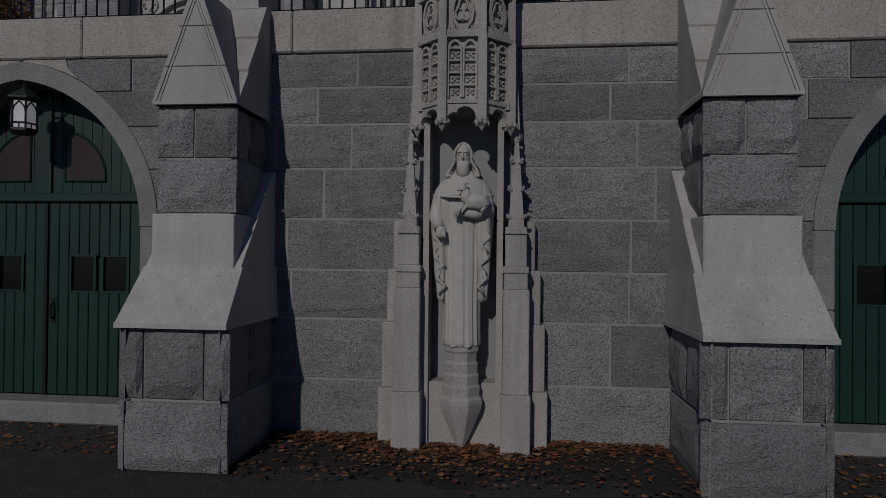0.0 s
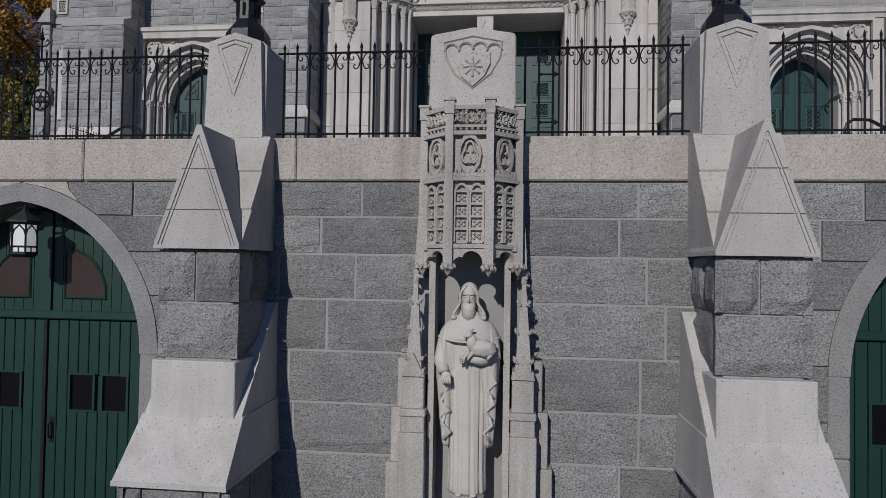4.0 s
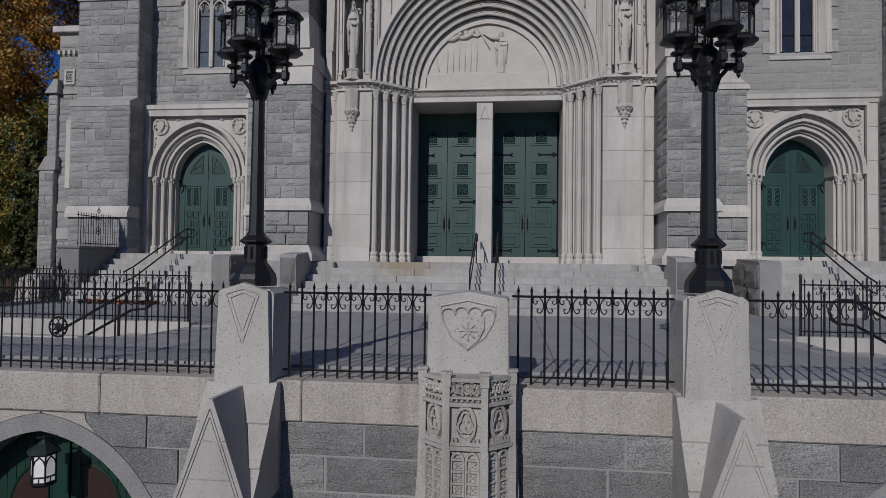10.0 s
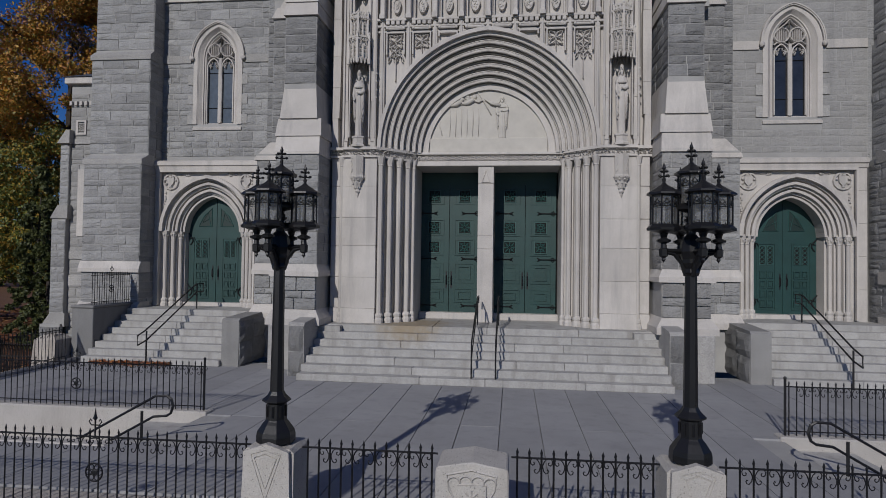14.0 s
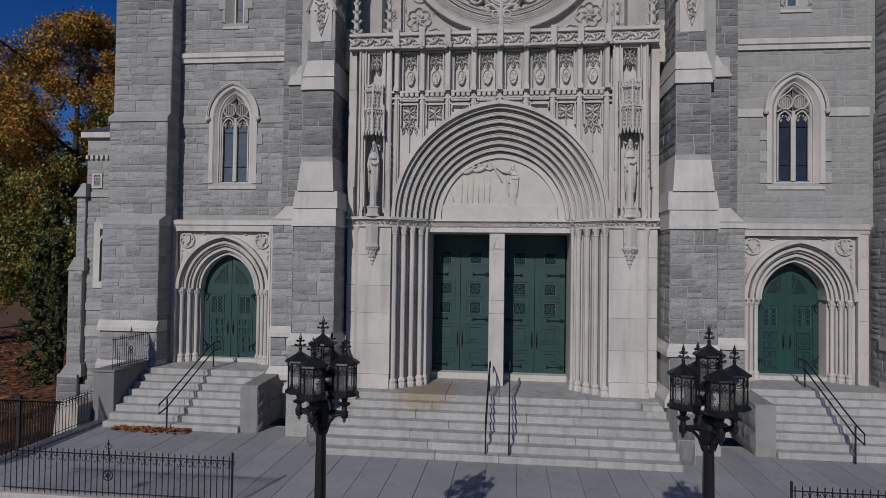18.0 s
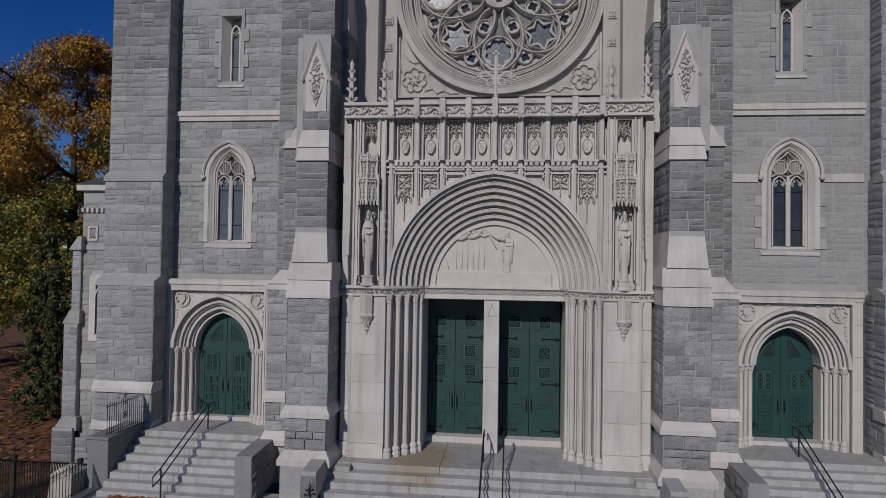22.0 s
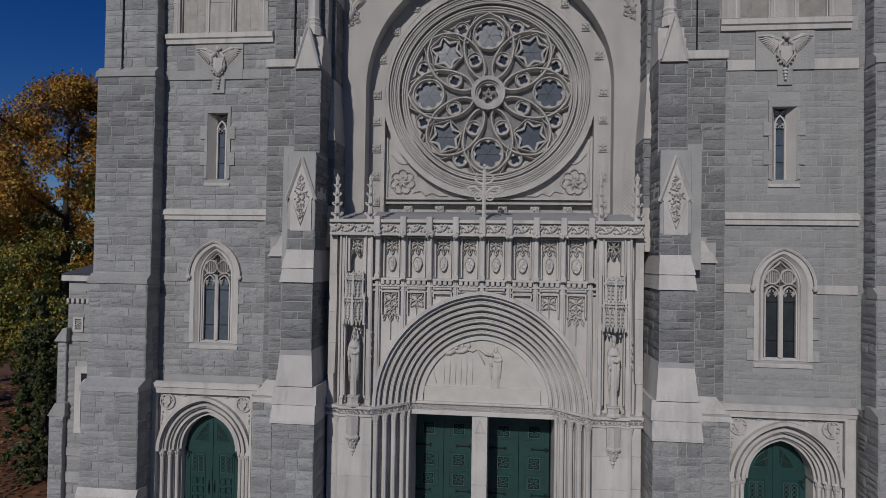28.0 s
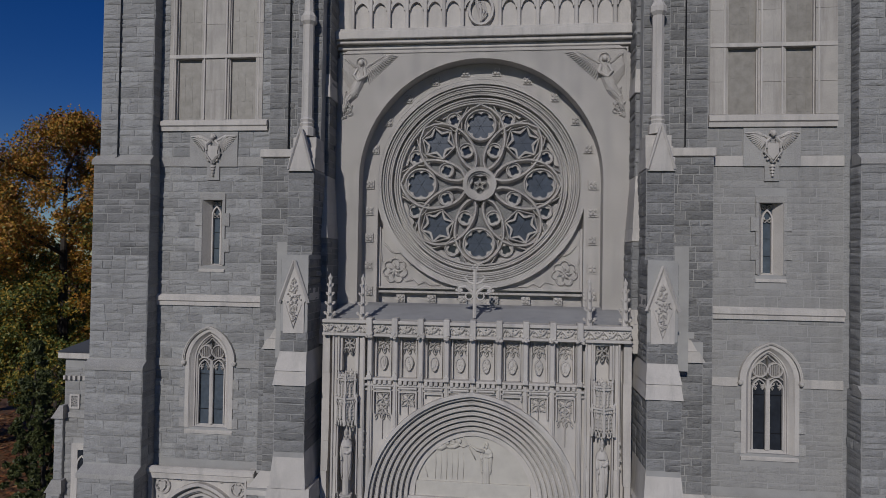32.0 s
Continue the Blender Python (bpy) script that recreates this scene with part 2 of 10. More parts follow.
RUSTSTEP = rusty("rust_stained_step", STEP, (-2.75, 16.35, 5.35), (1.35, 2.1, 1.2))
GREEN = mat("green_paint", (0.0075, 0.039, 0.027), (0.00525, 0.0285, 0.0203), rough=0.45, grain=18, blotch=1.5, amount=0.4, bump=0.06)
DOORGREEN = mat("verdigris_green_paint", (0.0105, 0.0495, 0.0457), (0.0075, 0.0345, 0.0315), rough=0.5, grain=22, blotch=2.2, amount=0.5, bump=0.08)
IRON = mat("black_iron", (0.009, 0.009, 0.0105), (0.015, 0.015, 0.0165), rough=0.42, metal=0.2, grain=60, bump=0.1)
# lightened door green: the sun caught by the grille bars, put into the colour
SUNLITGREEN = mat("sunlit_green_paint", (0.032, 0.098, 0.09), (0.02, 0.07, 0.064), rough=0.6, grain=30, blotch=3.0, amount=0.7, bump=0.1)
# door green darkened to paint the shade behind the spandrel lattice
DEEPGREEN = mat("painted_shade_green", (0.0045, 0.0225, 0.0188), rough=0.5, bump=0)
# near-black paint standing in for shade in hollows and unlit rooms
DARK = mat("shade_black", (0.0045, 0.0045, 0.00525), rough=0.9, bump=0)
SLATE = mat("dark_slate", (0.075, 0.0788, 0.0863), (0.045, 0.048, 0.054), rough=0.6, grain=20)
# dark grey painted for the shaded gaps behind the window head tracery
GAPGREY = mat("gap_grey", (0.128, 0.128, 0.131), (0.0825, 0.0825, 0.0863), rough=0.6, grain=20)
BARK = mat("bark", (0.045, 0.0338, 0.0263), (0.0225, 0.018, 0.015), grain=20, blotch=4, bump=0.8)


def glass(name, tint=(0.03, 0.035, 0.045), rough=0.12):
    m = mat(name, tint, tuple(c * 0.6 for c in tint), rough=rough, grain=6, blotch=1.5, amount=0.6, bump=0.05)
    m.node_tree.nodes["Principled BSDF"].inputs["Specular IOR Level"].default_value = 0.6
    return m


GLASS = glass("dark_leaded_glass")
# sky reflection painted into the glass as a pale blue base colour
SKYGLASS = glass("sky_tinted_leaded_glass", (0.09, 0.112, 0.138), 0.22)
BLACKGLASS = glass("black_glass", (0.0032, 0.0032, 0.004), 0.2)
# blue of the reflected sky, painted into the rose lights
ROSEGLASS = glass("rose_glass", (0.062, 0.08, 0.112), 0.3)


def leafmat(name, cols):
    m = bpy.data.materials.new(name)
    m.use_nodes = True
    N, L = m.node_tree.nodes, m.node_tree.links
    b = N["Principled BSDF"]
    b.inputs["Roughness"].default_value = 0.6
    geo = N.new("ShaderNodeNewGeometry")
    cr = N.new("ShaderNodeValToRGB")
    cr.color_ramp.interpolation = "CONSTANT"
    e = cr.color_ramp.elements
    e[0].position, e[0].color = 0.0, hexc(*cols[0])
    e[1].position, e[1].color = 1.0 / len(cols), hexc(*cols[1])
    for i, c in enumerate(cols[2:], 2):
        k = e.new(i / len(cols)); k.color = hexc(*c)
    L.new(geo.outputs["Random Per Island"], cr.inputs[0])
    L.new(cr.outputs[0], b.inputs["Base Color"])
    return m


FALLEN = leafmat("fallen_leaves", [(0.203, 0.0675, 0.0225), (0.105, 0.0375, 0.015), (0.27, 0.112, 0.0375), (0.0675, 0.03, 0.015), (0.3, 0.158, 0.0675), (0.15, 0.0488, 0.0188), (0.045, 0.0225, 0.0135)])
ORANGE = leafmat("orange_leaves", [(0.375, 0.128, 0.0375), (0.315, 0.0825, 0.0263), (0.413, 0.188, 0.06), (0.21, 0.0675, 0.0225)])
AUTUMN = leafmat("autumn_leaves", [(0.3601, 0.1716, 0.01716), (0.3952, 0.2236, 0.02145), (0.2574, 0.1287, 0.01716), (0.1378, 0.1201, 0.01716), (0.3263, 0.1201, 0.01716)])
MIXLEAF = leafmat("turning_leaves", [(0.08613, 0.1148, 0.02103), (0.1148, 0.134, 0.02393), (0.2291, 0.1812, 0.02393), (0.05742, 0.08134, 0.01725), (0.3451, 0.2102, 0.02393)])
GREENLEAF = leafmat("evergreen_leaves", [(0.033, 0.04287, 0.01155), (0.0495, 0.06187, 0.01488), (0.07012, 0.07838, 0.01813)])

# ---- small tools ----
CX = -0.72          # the middle of the church front


def finish(bm, smooth=False):
    bmesh.ops.recalc_face_normals(bm, faces=bm.faces)
    if smooth:
        for f in bm.faces:
            f.smooth = True
    return bm


def part(name, bm, material, parent=None, label="", smooth=False, keepn=False):
    """Links a bmesh as one mesh object, under parent if given."""
    if not keepn:
        finish(bm, smooth)
    me = bpy.data.meshes.new(name)
    bm.to_mesh(me)
    bm.free()
    me.materials.append(material)
    ob = new(name, me)
    if parent is not None:
        ob.parent = parent
        ob.matrix_parent_inverse = parent.matrix_world.inverted()
    if label:
        ob["label"] = label
    return ob


def mesh_part(name, verts, faces, material, parent=None, label="", smooth=False):
    me = bpy.data.meshes.new(name)
    me.from_pydata(verts, [], faces)
    me.materials.append(material)
    if smooth:
        me.polygons.foreach_set("use_smooth", [True] * len(me.polygons))
    ob = new(name, me)
    if parent is not None:
        ob.parent = parent
        ob.matrix_parent_inverse = parent.matrix_world.inverted()
    if label:
        ob["label"] = label
    return ob


def thing(name, label, category, at=(0, 0, 0), group="", kind=""):
    ob = new(name)
    ob.matrix_world = Matrix.Translation(at)
    bpy.context.view_layer.update()
    return tagged(ob, label, category, group, kind)


def B(bm, x0, x1, y0, y1, z0, z1, bev=0.0):
    """A box, with its edges taken off by bev."""
    v = [bm.verts.new(p) for p in ((x0, y0, z0), (x1, y0, z0), (x1, y1, z0), (x0, y1, z0), (x0, y0, z1), (x1, y0, z1), (x1, y1, z1), (x0, y1, z1))]
    fs = [bm.faces.new([v[i] for i in q]) for q in ((3, 2, 1, 0), (4, 5, 6, 7), (0, 1, 5, 4), (1, 2, 6, 5), (2, 3, 7, 6), (3, 0, 4, 7))]
    if bev:
        es = list({e for f in fs for e in f.edges})
        bmesh.ops.bevel(bm, geom=es, offset=bev, segments=1, affect="EDGES", profile=0.5)
    return bm


def box(*a, **k):
    return B(bmesh.new(), *a, **k)


def frustum(bm, low, high):
    """A solid between two rectangles (x0, x1, y0, y1, z)."""
    v = []
    for x0, x1, y0, y1, z in (low, high):
        v += [bm.verts.new(p) for p in ((x0, y0, z), (x1, y0, z), (x1, y1, z), (x0, y1, z))]
    for q in ((3, 2, 1, 0), (4, 5, 6, 7), (0, 1, 5, 4), (1, 2, 6, 5), (2, 3, 7, 6), (3, 0, 4, 7)):
        bm.faces.new([v[i] for i in q])
    return bm


def slab(bm, pts, y0, y1):
    """An outline in x, z drawn out from y0 to y1."""
    a = [bm.verts.new((x, y0, z)) for x, z in pts]
    b = [bm.verts.new((x, y1, z)) for x, z in pts]
    n = len(pts)
    bm.faces.new(a)
    bm.faces.new(b[::-1])
    for i in range(n):
        j = (i + 1) % n
        bm.faces.new((a[j], a[i], b[i], b[j]))
    return bm


def side(bm, pts, x0, x1):
    """An outline in y, z drawn out from x0 to x1."""
    a = [bm.verts.new((x0, y, z)) for y, z in pts]
    b = [bm.verts.new((x1, y, z)) for y, z in pts]
    n = len(pts)
    bm.faces.new(a)
    bm.faces.new(b[::-1])
    for i in range(n):
        j = (i + 1) % n
        bm.faces.new((a[j], a[i], b[i], b[j]))
    return bm


def ring(bm, inner, outer, y0, y1, closed=False):
    """A band between two outlines in x, z with as many points, drawn out from y0 to y1."""
    rows = [[bm.verts.new((x, y, z)) for x, z in pts] for pts, y in ((inner, y0), (outer, y0), (outer, y1), (inner, y1))]
    n = len(inner)
    for i in range(n if closed else n - 1):
        j = (i + 1) % n
        for a in range(4):
            b = (a + 1) % 4
            bm.faces.new((rows[a][i], rows[a][j], rows[b][j], rows[b][i]))
    if not closed:
        bm.faces.new([r[0] for r in rows])
        bm.faces.new([r[-1] for r in rows][::-1])
    return bm


def lathe(bm, prof, at=(0, 0, 0), n=12, turn=0.0):
    """A profile of (radius, height) turned about an upright axis."""
    rows = []
    for r, z in prof:
        rows.append([bm.verts.new((at[0] + r * math.cos(turn + 2 * math.pi * i / n), at[1] + r * math.sin(turn + 2 * math.pi * i / n), at[2] + z)) for i in range(n)])
    for a, b in zip(rows, rows[1:]):
        for i in range(n):
            j = (i + 1) % n
            bm.faces.new((a[i], a[j], b[j], b[i]))
    bm.faces.new(rows[0][::-1])
    bm.faces.new(rows[-1])
    return bm


def tube(bm, pts, r, n=6, closed=False):
    """A round bar along points."""
    pts = [Vector(p) for p in pts]
    m = len(pts)
    rows = []
    ref = None
    for i, p in enumerate(pts):
        a, b = (pts[(i - 1) % m], pts[(i + 1) % m]) if closed else (pts[max(i - 1, 0)], pts[min(i + 1, m - 1)])
        d = (b - a).normalized()
        if ref is None:
            ref = Vector((0, 0, 1)) if abs(d.z) < 0.9 else Vector((1, 0, 0))
        s = d.cross(ref).normalized()
        u = s.cross(d).normalized()
        ref = u
        rr = r[i] if isinstance(r, (list, tuple)) else r
        rows.append([bm.verts.new(p + rr * (math.cos(2 * math.pi * k / n) * s + math.sin(2 * math.pi * k / n) * u)) for k in range(n)])
    for i in range(m if closed else m - 1):
        a, b = rows[i], rows[(i + 1) % m]
        for k in range(n):
            q = (k + 1) % n
            bm.faces.new((a[k], a[q], b[q], b[k]))
    if not closed:
        bm.faces.new(rows[0][::-1])
        bm.faces.new(rows[-1])
    return bm


def arc(cx, cz, r, a0, a1, n):
    return [(cx + r * math.cos(radians(a0 + (a1 - a0) * i / n)), cz + r * math.sin(radians(a0 + (a1 - a0) * i / n))) for i in range(n + 1)]


def pointed(cx, z0, half, rise, n=12):
    """A pointed (or, at rise == half, round) arch outline from the right springing over the apex to the left one."""
    if rise <= half * 1.001:
        return [(cx + half * math.cos(math.pi * i / (2 * n)), z0 + rise * math.sin(math.pi * i / (2 * n))) for i in range(2 * n + 1)]
    R = (rise * rise + half * half) / (2 * half)
    top = math.atan2(rise, R - half)
    right = [(cx + half - R + R * math.cos(top * i / n), z0 + R * math.sin(top * i / n)) for i in range(n + 1)]
    return right + [(2 * cx - x, z) for x, z in right[-2::-1]]


def blob(bm, c, r, n=2, jit=0.0, rng=random):
    """A lumpy ball of radii r."""
    ret = bmesh.ops.create_icosphere(bm, subdivisions=n, radius=1.0)
    for v in ret["verts"]:
        k = 1 + rng.uniform(-jit, jit)
        v.co = Vector((c[0] + v.co.x * r[0] * k, c[1] + v.co.y * r[1] * k, c[2] + v.co.z * r[2] * k))
    return bm


def rib(bm, pts, w, y, d, closed=False):
    """A moulded tracery bar along pts (x, z): a flat back, chamfered sides and a narrow fillet on its face."""
    n = len(pts)
    rows = [[] for _ in range(6)]
    for i, (x, z) in enumerate(pts):
        p, q = pts[(i - 1) % n] if closed or i else pts[i], pts[(i + 1) % n] if closed or i < n - 1 else pts[i]
        tx, tz = q[0] - p[0], q[1] - p[1]
        l = math.hypot(tx, tz) or 1.0
        nx, nz = -tz / l, tx / l
        for row, o, yy in zip(rows, (-w, -w, -0.3 * w, 0.3 * w, w, w), (y + d, y + 0.4 * d, y, y, y + 0.4 * d, y + d)):
            row.append(bm.verts.new((x + nx * o, yy, z + nz * o)))
    for i in range(n if closed else n - 1):
        j = (i + 1) % n
        for a in range(5):
            bm.faces.new((rows[a][i], rows[a][j], rows[a + 1][j], rows[a + 1][i]))
    return bm


def circle(cx, cz, r, n=20, a0=0.0):
    return [(cx + r * math.cos(a0 + 2 * math.pi * q / n), cz + r * math.sin(a0 + 2 * math.pi * q / n)) for q in range(n)]


def foils(cx, cz, n, r, f, a0, k=5, spread=1.5):
    """The outline of a foiled opening: n lobes of radius f at distance r."""
    out = []
    for j in range(n):
        aa = a0 + 2 * math.pi * j / n
        for i in range(k):
            q = aa - spread + 2 * spread * i / (k - 1)
            out.append((cx + r * math.cos(aa) + f * math.cos(q), cz + r * math.sin(aa) + f * math.sin(q)))
    return out


def pierced_disc(outer, inner, y0, y1):
    """A stone plate between an outline and an opening of the same number of points."""
    bm = bmesh.new()
    ring(bm, inner, outer, y0, y1, closed=True)
    return bm


def resample(cx, cz, r, inner):
    return [(cx + r * (x - cx) / math.hypot(x - cx, z - cz), cz + r * (z - cz) / math.hypot(x - cx, z - cz)) for x, z in inner]

# ---- coursed stone ----
_units = {}


def unit_block(kind, material):
    """A block one unit long, high and deep, with a hand-dressed face, to be stretched; facing -y, its back at y = 0."""
    key = (kind[0], kind[1], material.name)
    if key in _units:
        return _units[key]
    rough, i = kind
    rng = random.Random(i * 7 + (31 if rough else 5))
    nx, nz = (5, 4) if rough else (4, 3)
    vs, fs = [], []
    for b in range(nz + 1):
        for a in range(nx + 1):
            u, w = a / nx, b / nz
            edge = a in (0, nx) or b in (0, nz)
            if rough:
                uu = 0.010 + 0.98 * u + (0 if edge else rng.uniform(-0.04, 0.04))
                ww = 0.018 + 0.964 * w + (0 if edge else rng.uniform(-0.06, 0.06))
                d = rng.uniform(0.14, 0.3) if edge else rng.uniform(0.72, 1.0)
            else:
                uu = 0.006 + 0.988 * u + (0 if edge else rng.uniform(-0.05, 0.05))
                ww = 0.012 + 0.976 * w + (0 if edge else rng.uniform(-0.07, 0.07))
                d = rng.uniform(0.30, 0.5) if edge else rng.uniform(0.7, 1.0)
            vs.append((uu - 0.5, -d, ww))
    for b in range(nz):
        for a in range(nx):
            q = b * (nx + 1) + a
            fs.append((q, q + 1, q + nx + 2, q + nx + 1))
    rim = [a for a in range(nx + 1)] + [b * (nx + 1) + nx for b in range(1, nz + 1)] + [nz * (nx + 1) + a for a in range(nx - 1, -1, -1)] + [b * (nx + 1) for b in range(nz - 1, 0, -1)]
    base = len(vs)
    for k in rim:
        x, y, z = vs[k]
        vs.append((max(-0.5, min(0.5, x * 1.01)), 0.0, max(0.0, min(1.0, (z - 0.5) * 1.02 + 0.5))))
    n = len(rim)
    for k in range(n):
        fs.append((rim[(k + 1) % n], rim[k], base + k, base + (k + 1) % n))
    me = bpy.data.meshes.new("stone")
    me.from_pydata(vs, [], fs)
    me.materials.append(material)
    _units[key] = me
    return me


FACE = {"-y": 0.0, "+x": 90.0, "-x": -90.0}


def courses(parent, face, at, u0, u1, z0, z1, material, joined, holes=(), high=(0.28, 0.37), long_=(0.40, 0.85), proud=0.034, rough=False, limit=300, seed=1, zs=None, near=None, arch=None):
    """Coursed blocks on a face of a wall: face -y lies at y = at and runs along x; +x and -x lie at x = at and run along y.
    holes: (u0, u1, z0, z1) left free. Up to limit blocks within near (z0, z1) become parts, the rest one joined part."""
    rng = random.Random(seed)
    cells = []
    z = z0
    levels = list(zs) if zs else []
    if not levels:
        # bands across the whole face break the courses
        full = sorted((h[2], h[3]) for h in holes if h[0] <= u0 and h[1] >= u1 and h[3] > z0 and h[2] < z1)
        stops = [z0] + [v for f in full for v in f] + [z1]
        for lo, hi in zip(stops[::2], stops[1::2]):
            z = lo
            low = False
            while z < hi - 0.05:
                # tall and low courses by turns
                h = rng.uniform(*high) * (0.62 if low else 1.0)
                low = not low and not rough and rng.random() < 0.8
                if z + h > hi - 0.14:
                    h = hi - z
                levels.append(z)
                z += h
            levels.append(hi)
    for a, b in zip(levels, levels[1:]):
        spans = [(u0, u1)]
        for h0, h1, k0, k1 in holes:
            if k0 < b - 0.02 and k1 > a + 0.02:
                spans = [s for p, q in spans for s in ((p, min(q, h0)), (max(p, h1), q)) if s[1] - s[0] > 0.03]
        if arch:
            spans = [s for p, q in spans for s in arch(p, q, a, b) if s[1] - s[0] > 0.03]
        for p, q in spans:
            n = max(1, round((q - p) / rng.uniform(*long_)))
            cuts = [p + (q - p) * (i + (rng.uniform(-0.24, 0.24) if 0 < i < n else 0)) / n for i in range(n + 1)]
            for c, d in zip(cuts, cuts[1:]):
                if not rough and b - a > 0.27 and rng.random() < 0.07 and d - c > 0.3:
                    m = (a + b) / 2
                    cells += [(c, d, a, m), (c, d, m, b)]
                else:
                    cells.append((c, d, a, b))
    lo, hi = near or (z0, z1)
    inside = [k for k in cells if lo <= (k[2] + k[3]) / 2 <= hi]
    if len(inside) > limit:
        rng.shuffle(inside)
        inside.sort(key=lambda k: abs((k[2] + k[3]) / 2 - (lo + hi) / 2))
        inside = inside[:limit]
    chosen = set(inside)
    turn = radians(FACE[face])
    c_, s_ = math.cos(turn), math.sin(turn)
    jv, jf = [], []
    for cell in cells:
        p, q, a, b = cell
        me = unit_block((rough, rng.randrange(6)), material)
        d = proud * rng.uniform(0.6, 1.25)
        gap = 0.013 if rough else 0.020
        w, h, u = q - p - gap, b - a - gap, (p + q) / 2
        flip = rng.choice((-1, 1))
        org = (u, at, a + gap / 2) if face == "-y" else (at, u, a + gap / 2)
        if cell in chosen:
            ob = bpy.data.objects.new("stone", me)
            scene.collection.objects.link(ob)
            ob.parent = parent
            ob.matrix_basis = Matrix.Translation(org) @ Matrix.Rotation(turn, 4, "Z") @ Matrix.Diagonal((w, d, h, 1))
        else:
            k = len(jv)
            for v in me.vertices:
                x, y, zz = v.co.x * w * 1, v.co.y * d, v.co.z * h
                jv.append((org[0] + c_ * x - s_ * y, org[1] + s_ * x + c_ * y, org[2] + zz))
            jf += [tuple(k + i for i in f.vertices) for f in me.polygons]
    if jf:
        ob = mesh_part("stonework", jv, jf, joined, parent)
        tagged(ob, kind="stuff")


def structure(name, bm, material, label, category="wall"):
    return tagged(part(name, bm, material), label, category, kind="structure")

# ---- the drive and the retaining wall ----
WL, WR = -2.59, 1.90        # the two buttresses
GARCH = ((-4.82, "west"), (4.16, "east"))
structure("ground", box(-120, 120, -80, 5.95, -0.4, 0.0), ASPHALT, "dark worn asphalt drive along the foot of the wall", "ground")


def bed():
    rng = random.Random(4)
    nx, ny = 40, 12
    vs, fs = [], []
    for j in range(ny + 1):
        for i in range(nx + 1):
            x = -2.3 + 4.1 * i / nx
            y = 4.72 + 0.93 * j / ny + (0.12 * math.sin(x * 3.1) * (1 - j / ny) + 0.10 * math.sin(x * 7.7 + 1) * (1 - j / ny))
            edge = min(i, nx - i, j) / 2.0
            vs.append((x, y, 0.003 + min(1, edge) * (0.035 + 0.02 * rng.random())))
    for j in range(ny):
        for i in range(nx):
            q = j * (nx + 1) + i
            fs.append((q, q + 1, q + nx + 2, q + nx + 1))
    tagged(mesh_part("soil_bed", vs, fs, SOIL, smooth=True), "dark soil strip at the foot of the niche", "soil", kind="structure")


def leaf_litter(name, label, n, place, size, seed, mat_=None):
    rng = random.Random(seed)
    vs, fs = [], []
    for _ in range(n):
        x, y, z = place(rng)
        a, s = rng.uniform(0, 6.28), rng.uniform(*size)
        tilt, curl = rng.uniform(-0.5, 0.5), rng.uniform(0.1, 0.45)
        k = len(vs)
        m = Matrix.Translation((x, y, z)) @ Matrix.Rotation(a, 4, "Z") @ Matrix.Rotation(tilt, 4, "X")
        for u, w in ((-1.0, 0), (-0.35, -0.62), (0.3, -0.5), (1.1, 0), (0.35, 0.55), (-0.4, 0.6)):
            vs.append(tuple(m @ Vector((u * s, w * s, curl * s * (u * u * 0.5 + w * w)))))
        fs += [(k, k + 1, k + 2, k + 3), (k, k + 3, k + 4, k + 5)]
    return tagged(mesh_part(name, vs, fs, mat_ or FALLEN), label, "leaves", kind="stuff")


bed()


def _bedleaf(r):
    k = r.random()
    if k < 0.55:
        x, y = r.gauss(-0.45, 0.55), 5.62 - abs(r.gauss(0, 0.35))
    elif k < 0.9:
        x, y = r.uniform(-2.1, 1.5), 5.6 - abs(r.gauss(0, 0.16))
    else:
        x, y = r.uniform(-2.2, 1.6), r.uniform(4.45, 5.6)
    return min(max(x, -2.12), 1.42), max(y, 4.3), r.uniform(0.045, 0.085)


leaf_litter("fallen_leaves", "brown and orange fallen leaves on the soil bed", 6500, _bedleaf, (0.010, 0.034), 11)
leaf_litter("fallen_leaves", "dry brown leaves scattered over the asphalt by the garage door", 900, lambda r: ((r.uniform(2.5, 4.6), r.uniform(4.6, 5.75), r.uniform(0.008, 0.03)) if r.random() < 0.7 else (r.uniform(-5.6, -2.9), r.uniform(4.9, 5.75), r.uniform(0.008, 0.02))), (0.012, 0.035), 12)

# wall body with two arched openings
SP, HALF, RISE = 2.0, 1.30, 1.47


def arch_x(z, extra=0.0):
    """Half the width of the garage arch at height z."""
    half, rise = HALF + extra, RISE + extra
    if z <= SP:
        return half
    R = (rise * rise + half * half) / (2 * half)
    k = R * R - (z - SP) ** 2
    return max(0.0, math.sqrt(k) - (R - half)) if k > 0 and z < SP + rise else 0.0


bm = bmesh.new()
for a, b in ((-10.5, -4.82 - HALF), (-4.82 + HALF, 4.16 - HALF), (4.16 + HALF, 9.5)):
    B(bm, a, b, 5.625, 6.30, 0.0, 3.66)
for cx in (-4.82, 4.16):
    inn = pointed(cx, SP, HALF, RISE, 12)
    out = [(x, 3.66) for x, z in inn]
    ring(bm, inn, out, 5.625, 6.30)
wall_front = structure("wall_retaining", bm, WALL_MORTAR, "high retaining wall of rock-faced dark grey granite blocks with pale mortar joints")
LEVELS = [0.0, 0.57, 1.14, 1.60, 2.08, 2.56, 2.98, 3.33, 3.655]


